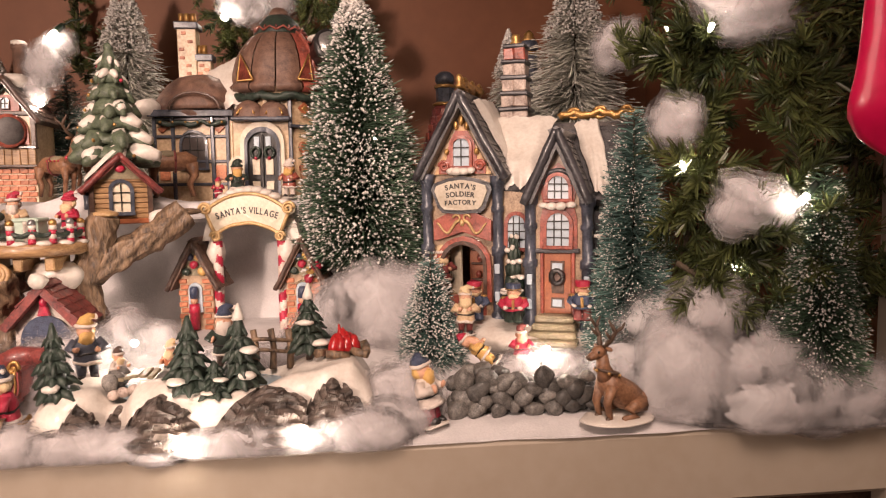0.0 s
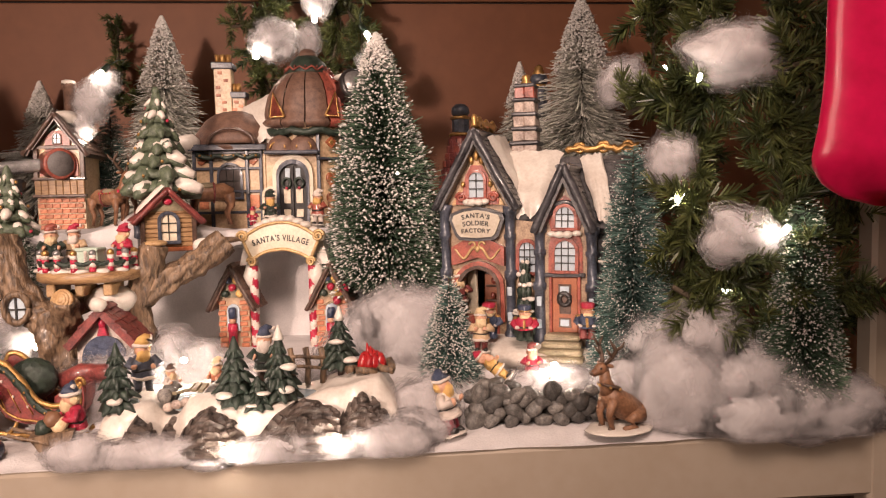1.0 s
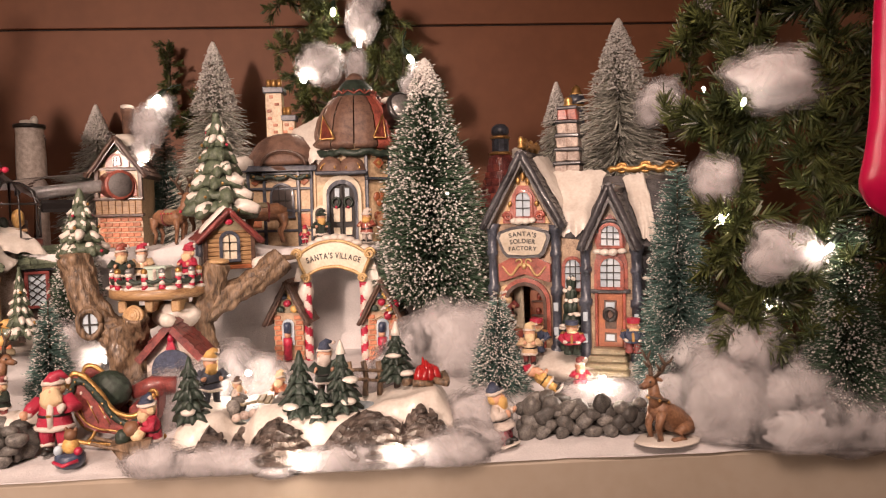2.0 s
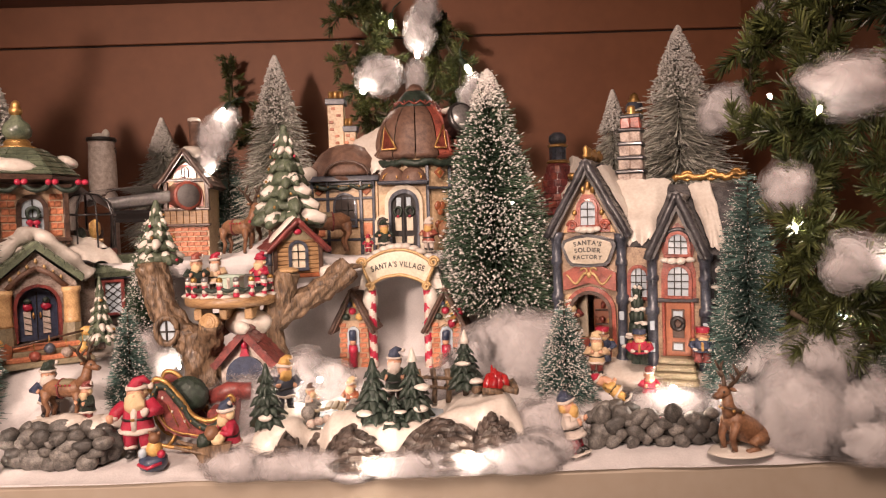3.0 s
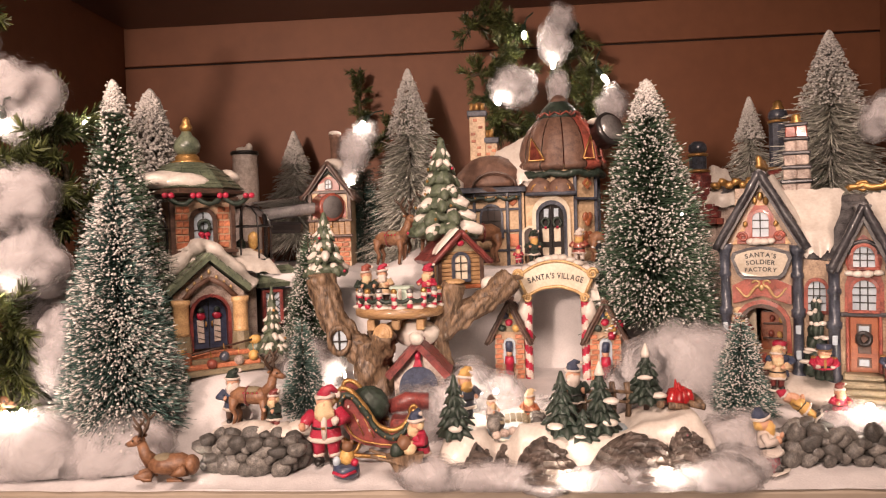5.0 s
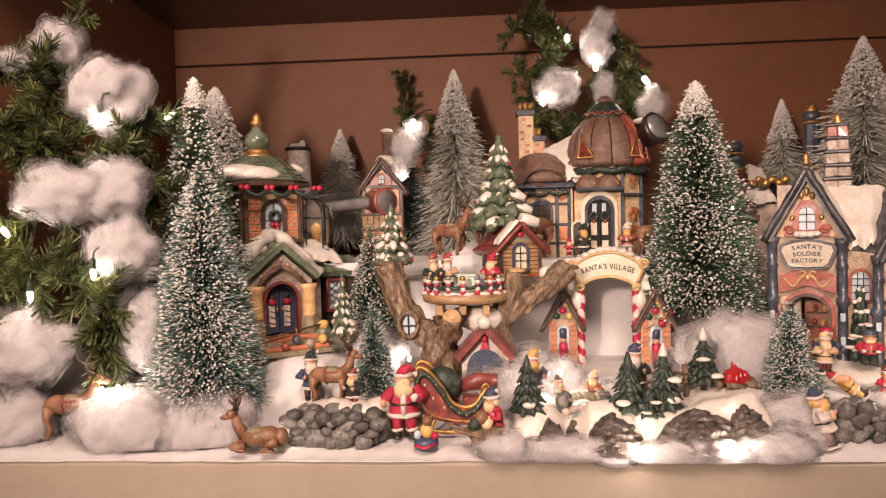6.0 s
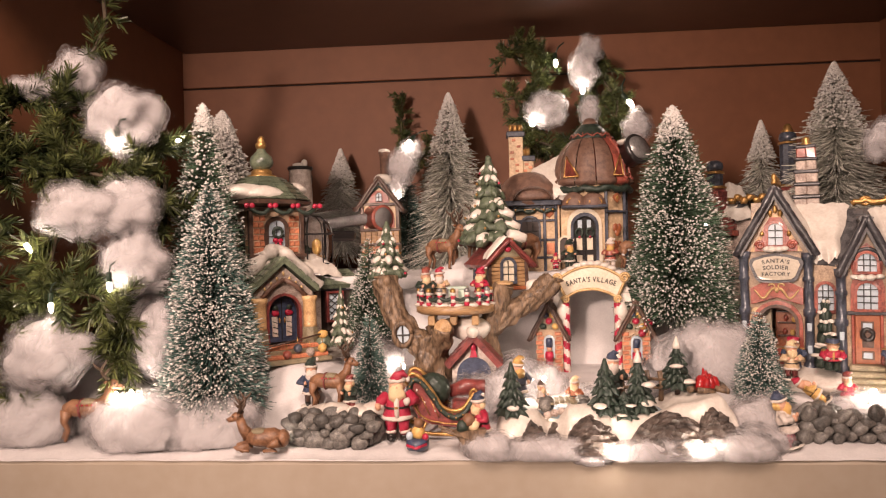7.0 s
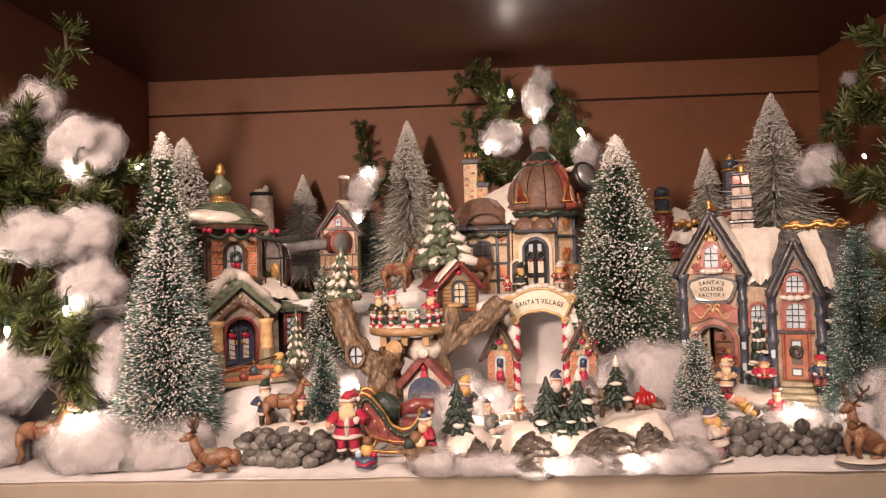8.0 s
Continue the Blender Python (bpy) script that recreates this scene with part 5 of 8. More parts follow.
    k.tube([(-0.006, -0.001, 0.120), (-0.0045, -0.001, 0.112)], 0.0014, REDBRIGHT, 6)
    k.make("wreath", w, "green wreath with a red bow")
    snow_blobs(h, [(-0.024, -0.002, 0.107, 0.006), (-0.014, -0.003, 0.1065, 0.006), (-0.004, -0.002, 0.107, 0.005)])
    # pagoda roof
    cx, cy = -0.014, 0.032
    s = Shape(GREENTILE)
    s.lathe((cx, cy, 0), [(0.040, 0.160), (0.054, 0.162), (0.056, 0.1655), (0.052, 0.1675)], DARKWOOD, 8, pose(0, 0, 0, 0, 0, 22.5), False)
    s.lathe((cx, cy, 0), [(0.0545, 0.1672), (0.047, 0.1745), (0.035, 0.186), (0.021, 0.1945), (0.015, 0.196)], GREENTILE, 8, pose(0, 0, 0, 0, 0, 22.5), False)
    rr = random.Random(8)
    for side in range(8):
        a0, a1 = radians(22.5 + side * 45), radians(67.5 + side * 45)
        for (r0, z0), (r1, z1) in zip([(0.0545, 0.1672), (0.047, 0.1745), (0.035, 0.186)], [(0.047, 0.1745), (0.035, 0.186), (0.021, 0.1945)]):
            q = quad((cx + r0 * math.cos(a0), cy + r0 * math.sin(a0), z0), (cx + r0 * math.cos(a1), cy + r0 * math.sin(a1), z0),
                     (cx + r1 * math.cos(a1), cy + r1 * math.sin(a1), z1), (cx + r1 * math.cos(a0), cy + r1 * math.sin(a0), z1))
            tile_rows(s, q, 2, max(3, int(r0 * 90)), GREENTILE, 0.0014, rr)
    s.make("pagoda_roof", h, "green tiled pagoda roof")
    s = Shape(SNOW)
    s.ball((cx - 0.030, cy - 0.030, 0.175), (0.024, 0.018, 0.0095), SNOW, 18, 0.25, 70)
    s.ball((cx - 0.012, cy - 0.040, 0.174), (0.024, 0.012, 0.0080), SNOW, 18, 0.25, 70)
    s.make("roof_snow", h)
    Shape(SNOW).ball((cx + 0.040, cy + 0.0, 0.182), (0.012, 0.013, 0.0075), SNOW, 14, 0.25, 90).make("roof_snow", h)
    s = Shape(GOLD)
    s.lathe((cx, cy, 0.1945), [(0.0165, 0), (0.0165, 0.002), (0.012, 0.004), (0.012, 0.007), (0.0095, 0.0095)], GOLD, 16)
    s.lathe((cx, cy, 0.203), [(0.0075, 0), (0.0125, 0.005), (0.0135, 0.010), (0.0115, 0.016), (0.006, 0.0215), (0.0045, 0.025)], GREENTILE, 16)
    s.lathe((cx, cy, 0.2275), [(0.0045, 0), (0.0062, 0.003), (0.0062, 0.006), (0.004, 0.0085), (0.0042, 0.0095), (0.0034, 0.013), (0.0012, 0.0155)], GOLD, 14)
    s.make("finial", h, "green and gold finial")
    s = Shape(GREENP)
    for k in range(3):
        x0 = -0.045 + k * 0.026
        s.tube([(x0 + 0.026 * t, -0.014 - 0.004 * math.sin(math.pi * t), 0.1590 - 0.008 * math.sin(math.pi * t)) for t in [i / 8 for i in range(9)]], 0.0023, GREENP, 7, 0.5, 500)
    for k in range(4):
        for sg in (-1, 1):
            s.ball((-0.045 + k * 0.026 + sg * 0.0028, -0.018, 0.1595), (0.0034, 0.002, 0.0030), REDBRIGHT, 7)
    s.make("garland", h, "green swags with red bows")
    for ob in h.children:
        if ob not in lower:
            ob.location += Vector((0.011, -0.009, 0.005))
    # glazed aviaries on both sides
    for cxx, sg in ((0.057, 1), (-0.050, -1)):
        a = thing_part("aviary", h)
        k = Shape(CLEAR)
        k.lathe((cxx, 0.028, 0.098), [(0.0265, 0), (0.0265, 0.036), (0.023, 0.047), (0.013, 0.055), (0.003, 0.057)], CLEAR, 18)
        g = k.make("glazing", a, "clear curved glazing")
        g.visible_shadow = False
        for i in range(9):
            t = 2 * math.pi * i / 9
            k = Shape(BLACKP)
            k.tube([(cxx + r * math.cos(t), 0.028 + r * math.sin(t), 0.098 + z) for r, z in ((0.0272, 0), (0.0272, 0.036), (0.0236, 0.048), (0.013, 0.056), (0.0, 0.058))], 0.0009, BLACKP, 6)
            k.make("rib", a)
        k = Shape(BLACKP)
        for z in (0.0, 0.035):
            k.tube([(cxx + 0.0276 * math.cos(t), 0.028 + 0.0276 * math.sin(t), 0.098 + z) for t in [i * 2 * math.pi / 24 for i in range(25)]], 0.001, BLACKP, 6)
        k.lathe((cxx, 0.028, 0.088), [(0.029, 0), (0.029, 0.008), (0.027, 0.010)], MAROON, 18)
        k.make("ring", a)
        k = Shape(PLANK)
        k.box((cxx, 0.044, 0.110), (0.030, 0.003, 0.018), DARKWOOD)
        k.box((cxx, 0.026, 0.108), (0.026, 0.012, 0.003), PLANK)
        k.box((cxx - 0.008, 0.026, 0.102), (0.002, 0.01, 0.01), PLANK)
        k.box((cxx + 0.008, 0.026, 0.102), (0.002, 0.01, 0.01), PLANK)
        k.ball((cxx + 0.006, 0.026, 0.119), (0.0055, 0.005, 0.009), YELLOWP, 9, 0.15, 200)
        k.ball((cxx - 0.006, 0.026, 0.115), (0.005, 0.005, 0.006), GREENP, 9, 0.15, 200)
        k.make("work_bench", a, "small bench with toys")
    s = Shape(SHINGLE)
    s.lathe((0.036, 0.060, 0.152), [(0.036, 0), (0.034, 0.003), (0.012, 0.024), (0.008, 0.026)], SHINGLE, 14, smooth=False)
    s.make("side_roof", h, "dark conical side roof")
    # annex with a leaded window
    s = Shape(DARKPANE)
    s.box((0.083, 0.012, 0.048), (0.040, 0.03, 0.060), DARKPANE)
    s.make("annex_wall", h, "dark annex wall")
    k = Shape(MAROON)
    for x in (0.0625, 0.0815):
        k.box((x, -0.005, 0.047), (0.0035, 0.006, 0.036), MAROON)
    for z in (0.030, 0.064):
        k.box((0.072, -0.005, z), (0.0225, 0.006, 0.0030), MAROON)
    o = k.make("annex_window", h, "maroon framed leaded window")
    Shape(PANE).box((0.072, -0.0035, 0.047), (0.017, 0.003, 0.033), PANE).make("pane", o)
    for i in range(4):
        for ry in (40, -40):
            Shape(INK).box((0.072, -0.0056, 0.036 + i * 0.0074), (0.0205, 0.001, 0.0009), INK, 0.0002, ry=ry).make("lead", o)
    Shape(BLUEPOST).box((0.083, -0.001, 0.0685), (0.048, 0.012, 0.005), BLUEPOST).make("annex_beam", h)
    s = Shape(GREENTILE)
    q = quad((0.054, -0.012, 0.072), (0.110, -0.012, 0.072), (0.100, 0.016, 0.090), (0.064, 0.016, 0.090))
    slab(s, q, 0.004, GREENTILE)
    tile_rows(s, q, 3, 9, GREENTILE, 0.0018)
    s.make("annex_roof", h)
    # steps with a rail, toys at the foot
    for i in range(4):
        k = Shape(STEPSTONE)
        k.box((0.004, -0.040 - 0.006 * i, 0.010 - 0.0042 * i), (0.062 + 0.004 * i, 0.018, 0.0048), STEPSTONE if i % 2 else BRICK, 0.001)
        k.make("step", h)
    k = Shape(DARKWOOD)
    k.tube([(-0.034, -0.054, 0.012), (0.036, -0.050, 0.022)], 0.0011, DARKWOOD, 6)
    k.make("rail", h)
    for x, z, mat in ((-0.008, 0.004, REDGLAZE), (0.004, 0.010, BLUEPOST), (0.018, 0.005, PALESTONE), (0.032, 0.008, YELLOWP)):
        k = Shape(mat)
        k.ball((x, -0.060, z), 0.0052, mat, 10)
        k.tube([(x, -0.060, z + 0.005), (x, -0.058, z + 0.012)], 0.0005, GOLD, 5)
        k.make("bauble", h, "small hanging bauble")
    k = Shape(YELLOWP)
    k.ball((-0.034, -0.054, 0.008), (0.011, 0.008, 0.012), ORANGE, 10, 0.25, 120)
    k.ball((-0.036, -0.056, 0.017), (0.006, 0.005, 0.006), YELLOWP, 9, 0.2, 150)
    k.make("toy", h, "orange toy figure")
    k = Shape(GREENP)
    k.ball((0.040, -0.046, 0.012), (0.010, 0.008, 0.008), GREENTILE, 10, 0.25, 120)
    k.ball((0.038, -0.048, 0.021), (0.006, 0.005, 0.005), YELLOWP, 9, 0.2, 150)
    k.make("toy", h, "green toy figure")
    s = Shape(SNOW)
    s.ball((0.01, 0.02, -0.006), (0.10, 0.075, 0.012), SNOW, 22, 0.1, 40)
    s.make("base", h, "white snowy base")
    return h


# ---- the castle behind the workshop ----
def turret_house():
    h = thing("turreted_house", "grey house with red tiled turrets, blue caps and gold trim", "model house", pose(0.27, 0.385, 0.034))
    s = Shape(SHINGLE)
    s.box((0, 0.015, 0.085), (0.13, 0.06, 0.17), PALESTONE)
    s.make("wall", h)
    for cx, cy, top, z0 in ((-0.044, 0.0, 0.252, 0.150), (0.055, 0.005, 0.290, 0.150)):
        t = thing_part("turret", h)
        k = Shape(PALESTONE)
        k.lathe((cx, cy, 0.0), [(0.024, 0), (0.024, z0)], PALESTONE, 12)
        k.make("shaft", t)
        k = Shape(REDGLAZE)
        k.lathe((cx, cy, z0), [(0.029, 0), (0.023, 0.02), (0.015, 0.055), (0.0125, 0.066)], MAROON, 14)
        for j in range(7):
            f = j / 7
            r = 0.029 - 0.0165 * f
            for i in range(14):
                a = 2 * math.pi * (i + 0.5 * (j % 2)) / 14
                k.box((cx + r * math.cos(a), cy + r * math.sin(a), z0 + 0.003 + 0.062 * f), (0.0012, r * 0.40, 0.0078), MAROON if (i * 5 + j * 3) % 4 else REDGLAZE, 0.0004, rz=math.degrees(a), ry=0)
        k.make("turret_roof", t, "red tiled turret roof")
        k = Shape(BLUEPOST)
        zz = z0 + 0.064
        k.lathe((cx, cy, zz), [(0.0145, 0), (0.015, 0.002), (0.012, 0.004)], GOLD, 14)
        k.lathe((cx, cy, zz + 0.003), [(0.0105, 0), (0.0105, top - zz - 0.022), (0.0125, top - zz - 0.020)], BLUEPOST, 10, smooth=False)
        k.lathe((cx, cy, top - 0.018), [(0.0125, 0), (0.0125, 0.003), (0.009, 0.004)], GOLD, 12)
        k.lathe((cx, cy, top - 0.014), [(0.009, 0), (0.0115, 0.004), (0.0105, 0.010), (0.006, 0.014), (0.003, 0.015)], BLUEPOST, 12)
        if top > 0.27:
            k.lathe((cx, cy, top - 0.003), [(0.0075, 0), (0.0085, 0.003), (0.0055, 0.006), (0.006, 0.009), (0.002, 0.013)], GOLD, 10)
        k.make("turret_cap", t, "blue cap with gold bands")
    gable_roof(h, 0, 0.05, 0.165, 0.205, -0.02, 0.04, SHINGLE, 0.005, 0.006, 6, 6)
    s = Shape(SNOW)
    snow_cover(s, quad((-0.045, -0.022, 0.172), (0.0, -0.022, 0.172), (0.0, 0.02, 0.212), (-0.028, 0.01, 0.222)), 0.008, 0.12, seed=31)
    s.make("roof_snow", h)
    s = Shape(GOLD)
    for i in range(6):
        s.ball((-0.030 + i * 0.008, -0.024, 0.196 + 0.004 * (i % 2)), (0.006, 0.004, 0.005), GOLD, 8, 0.3, 300)
    s.make("ridge_crest", h, "gold ridge crest")
    return h


soldier_factory()
domed_hall()
toy_workshop()
pagoda_house()
turret_house()
# birch-bark tower
s = Shape(PALESTONE)
s.lathe((0, 0, 0), [(0.0165, 0), (0.0168, 0.11), (0.0155, 0.142), (0.016, 0.148)], WHITEP, 16)
for i in range(40):
    a, z = i * 2.4, 0.05 + (i * 0.618 % 1) * 0.09
    s.box((0.0163 * math.cos(a), 0.0163 * math.sin(a), z), (0.002, 0.004 + 0.003 * (i % 3), 0.0018), DARKWOOD, 0.0004, rz=math.degrees(a))
s.lathe((0, 0, 0.147), [(0.0175, 0), (0.0182, 0.002), (0.0175, 0.0045)], INK, 16)
s.ball((-0.003, 0, 0.153), (0.009, 0.008, 0.005), SNOW, 10, 0.2, 200)
s.ball((0.006, 0, 0.156), (0.005, 0.005, 0.006), SNOW, 8, 0.2, 200)
solid("birch_chimney", s, "white birch-bark chimney with dark flecks and snow on top", "chimney", pose(-0.352, 0.39, 0.146))


# ---- the arched gate ----
def village_gate():
    g = thing("village_gate", "snowy arched gate with candy-striped poles and two gingerbread huts", "gate", pose(0.032, 0.195, 0.030, 0, 0, -9))
    for sg in (-1, 1):
        k = Shape(WHITEP)
        n, rows = 16, 44
        v, f, cols = [], [], []
        for j in range(rows + 1):
            for i in range(n):
                a = 2 * math.pi * i / n
                v.append((sg * 0.0285 + 0.0042 * math.cos(a), 0.0042 * math.sin(a), 0.082 * j / rows))
        for mat, want in ((WHITEP, 0), (REDBRIGHT, 1)):
            fs = [(j * n + i, j * n + (i + 1) % n, (j + 1) * n + (i + 1) % n, (j + 1) * n + i) for j in range(rows) for i in range(n)
                  if (((i / n - sg * j / rows * 5.0) % 1.0) > 0.5) == bool(want)]
            k.add(v, fs, mat, True)
        k.make("pole", g, "red and white striped pole")
    # arched sign board
    s = Shape(SIGNWHITE)
    n = 20

    def arc(x, z0, rise):
        return z0 + rise * (1 - (x / 0.036) ** 2)

    top = [(-0.036 + 0.072 * i / n) for i in range(n + 1)]
    s.prism([(x, arc(x, 0.1085, 0.0145)) for x in top] + [(x * 0.80, arc(x, 0.0875, 0.0100)) for x in top[::-1]], -0.0045, 0.0045, SIGNWHITE)
    b = s.make("sign_board", g, "cream arched board with black capitals")
    s = Shape(GOLD)
    s.tube([(x, -0.005, arc(x, 0.1085, 0.0145)) for x in top], 0.0015, PALEGOLD, 7)
    s.tube([(x * 0.80, -0.005, arc(x, 0.0875, 0.0100)) for x in top], 0.0017, PALEGOLD, 7)
    s.make("gold_edge", b, "gold moulded edge")
    for sg in (-1, 1):
        for cx, cz, r in ((0.0365, 0.110, 0.0056), (0.0285, 0.086, 0.0046)):
            k = Shape(GOLD)
            k.tube([(sg * (cx + r * (1 - t * 0.8) * math.cos(t * 11)), -0.0055, cz + r * (1 - t * 0.8) * math.sin(t * 11)) for t in [i / 26 for i in range(27)]], 0.0013, PALEGOLD, 6)
            k.lathe((sg * cx, -0.001, cz), [(r, -0.003), (r, 0.003)], SIGNWHITE, 14, pose(0, 0, 0, 90, 0, 0))
            k.make("scroll", b, "gold spiral scroll")
        k = Shape(GOLD)
        k.tube([(sg * 0.036, -0.005, 0.105), (sg * 0.032, -0.005, 0.096), (sg * 0.029, -0.005, 0.089)], 0.0016, PALEGOLD, 7)
        k.make("gold_edge", b)
    lettering(b, "SANTA'S VILLAGE", 0.0056, INK, lambda x: pose(x * 0.70, -0.0048, 0.0965 + 0.0092 * (1 - (x * 0.70 / 0.036) ** 2), 0, x * 530, 0) @ Matrix.Diagonal((0.74, 1, 1, 1)))
    # snow on the arch and behind
    s = Shape(SNOW)
    s.prism([(-0.037, 0.108)] + [(x, arc(x, 0.1100, 0.0170) + 0.0025 * noise.noise(Vector((x * 160, 1, 2)))) for x in top] + [(0.037, 0.108), (0.044, 0.082), (0.033, 0.082), (0.030, 0.098), (-0.030, 0.098), (-0.033, 0.082), (-0.044, 0.082)], 0.0046, 0.016, SNOW)
    for i in range(9):
        x = -0.030 + i * 0.0075
        s.ball((x, 0.004, arc(x, 0.1100, 0.0160)), (0.0058, 0.007, 0.0036), SNOW, 9, 0.2, 180)
    s.make("snow_cap", g, "thick cream snow along the arch")
    # gingerbread huts
    for sg in (-1, 1):
        u = thing_part("hut", g)
        cx = sg * 0.0475
        k = Shape(BRICK)
        k.box((cx, 0.008, 0.026), (0.030, 0.026, 0.053), MORTAR)
        k.prism([(cx - 0.016, 0.052), (cx + 0.016, 0.052), (cx, 0.082)], -0.006, 0.02, STEPSTONE)
        k.make("wall", u)
        for dx in (-1, 1):
            bricks_on(u, cx + dx * 0.0105 - 0.0038, cx + dx * 0.0105 + 0.0038, 0.004, 0.050, -0.0056, 9, 1, BRICK)
        gable_roof(u, cx, 0.017, 0.053, 0.085, -0.012, 0.024, BROWNROOF, 0.004, 0.006, 7, 5, DARKWOOD)
        k = Shape(NAVY)
        k.prism(arch_poly(cx, 0.020, 0.012, 0.046), -0.0075, -0.004, PANE)
        k.make("window", u, "pale arched window")
        k = Shape(REDBRIGHT)
        for dx, dz, mt in ((0, 0.062, REDBRIGHT), (-0.007, 0.056, GREENP), (0.007, 0.056, YELLOWP), (-0.004, 0.069, NAVY), (0.004, 0.069, YELLOWP)):
            k.ball((cx + dx, -0.008, dz), (0.0042, 0.0025, 0.0036), mt, 8, 0.1, 200)
        if sg > 0:
            k.ball((cx + 0.013, -0.010, 0.060), (0.005, 0.004, 0.0045), REDBRIGHT, 9)
            k.ball((cx + 0.006, -0.010, 0.049), (0.0042, 0.003, 0.004), REDBRIGHT, 9)
        k.make("sweet", u, "coloured sweets on the gable")
        k = Shape(REDBRIGHT)
        k.lathe((cx, -0.010, 0.006), [(0.0042, 0), (0.0042, 0.014), (0.005, 0.015), (0.0045, 0.022)], REDBRIGHT, 10)
        k.ball((cx, -0.010, 0.031), 0.0036, SKIN, 9)
        k.lathe((cx, -0.010, 0.033), [(0.004, 0), (0.004, 0.008), (0.0028, 0.010)], NAVY, 10)
        k.make("toy_soldier", u, "plain red and blue toy soldier")
        k = Shape(SNOW)
        k.ball((cx - sg * 0.016, 0.004, 0.072), (0.008, 0.010, 0.014), SNOW, 10, 0.15, 120)
        k.make("snow_cap", u)
    return g


# ---- the tree house ----
def tree_house():
    t = thing("tree_house", "gnarled brown tree with a railed deck, cabin and red-roofed door", "tree house", pose(0, 0, 0))
    s = Shape(BARK)
    limbs = [
        ([(-0.142, 0.122, 0.018), (-0.141, 0.121, 0.045), (-0.143, 0.122, 0.066), (-0.147, 0.126, 0.084)], [0.024, 0.0190, 0.0180, 0.017]),
        ([(-0.147, 0.124, 0.070), (-0.165, 0.126, 0.086), (-0.179, 0.129, 0.104), (-0.187, 0.133, 0.126), (-0.192, 0.137, 0.146)], [0.0145, 0.0135, 0.0125, 0.0125, 0.0138]),
        ([(-0.140, 0.118, 0.070), (-0.130, 0.106, 0.084), (-0.128, 0.096, 0.098)], [0.013, 0.0105, 0.0090]),
        ([(-0.075, 0.140, 0.03), (-0.078, 0.138, 0.06), (-0.085, 0.136, 0.085), (-0.078, 0.136, 0.108), (-0.070, 0.135, 0.125), (-0.066, 0.134, 0.138)], [0.010, 0.009, 0.010, 0.0115, 0.0115, 0.0105]),
        ([(-0.084, 0.137, 0.088), (-0.066, 0.142, 0.104), (-0.048, 0.148, 0.114), (-0.030, 0.156, 0.124), (-0.014, 0.164, 0.138)], [0.009, 0.0115, 0.0105, 0.0115, 0.0125]),
        ([(-0.143, 0.125, 0.085), (-0.120, 0.135, 0.095), (-0.095, 0.137, 0.092), (-0.082, 0.137, 0.098)], [0.012, 0.010, 0.009, 0.009]),
    ]
    for pts, rad in limbs:
        fine, fr = [], []
        for i in range(len(pts) - 1):
            for k in range(9):
                f = k / 9
                fine.append(Vector(pts[i]).lerp(Vector(pts[i + 1]), f))
                fr.append(rad[i] * (1 - f) + rad[i + 1] * f)
        fine.append(Vector(pts[-1]))
        fr.append(rad[-1])
        s.tube(fine, fr, BARK, 40, 0.25, 110, ridge=0.2)
    for x, y, z, r in ((-0.192, 0.137, 0.148, 0.012), (-0.066, 0.134, 0.139, 0.0095), (-0.013, 0.165, 0.139, 0.0115)):
        s.ball((x, y, z), (r, r, 0.003), WOODCUT if r < 0.01 else BARK, 12, 0.15, 120)
    s.make("trunk", t, "thick glazed trunk with twisting limbs")
    k = Shape(WOODCUT)
    ax = Vector((-0.05, -0.95, 0.3)).to_track_quat("Z", "Y").to_matrix().to_4x4()
    for r, z in ((0.0088, 0.0), (0.0068, 0.0012), (0.0048, 0.0020), (0.0028, 0.0026)):
        k.lathe((-0.128, 0.0945, 0.098), [(r, z - 0.003), (r, z), (r - 0.001, z + 0.0006)], WOODCUT, 14, ax)
    k.make("cut_branch", t, "sawn branch end with pale rings")
    k = Shape(BARK)
    ax = Vector((0.2, -1, 0)).to_track_quat("Z", "Y").to_matrix().to_4x4()
    k.tube([(-0.171 + 0.0086 * math.cos(a), 0.1110 + 0.002 * math.cos(a), 0.090 + 0.0120 * math.sin(a)) for a in [i * 0.45 for i in range(15)]], 0.0031, BARK, 8, 0.3, 150)
    k.box((-0.171, 0.1125, 0.090), (0.014, 0.004, 0.021), PANE, 0.001)
    k.box((-0.171, 0.1100, 0.090), (0.0016, 0.002, 0.022), INK, 0.0003)
    k.box((-0.171, 0.1100, 0.089), (0.016, 0.002, 0.0016), INK, 0.0003)
    k.make("window", t, "round knothole window")
    # deck
    k = Shape(PLANK)
    k.lathe((-0.117, 0.125, 0.110), [(0.037, 0), (0.0405, 0.002), (0.0405, 0.008), (0.038, 0.0092)], PLANK, 30, sx=1.0, sy=0.85)
    k.make("deck", t, "round wooden deck")
    k = Shape(DARKWOOD)
    for i in range(3):
        k.box((-0.140 + i * 0.022, 0.118, 0.104), (0.007, 0.03, 0.010), WOODCUT, 0.001)
    k.make("deck_beam", t)
    for i in range(9):
        a = math.pi * (1.02 + 0.96 * i / 8)
        px, py = -0.117 + 0.037 * math.cos(a), 0.125 + 0.031 * math.sin(a)
        k = Shape(REDBRIGHT)
        for j in range(4):
            k.lathe((px, py, 0.1195 + j * 0.0034), [(0.0027, 0), (0.0027, 0.0034)], REDBRIGHT if j % 2 == 0 else WHITEP, 8)
        k.ball((px, py, 0.1345), 0.003, SILVER if i % 2 else GOLD, 8)
        k.make("rail_post", t, "red and white rail post with a bauble")
    k = Shape(GREENP)
    pts = []
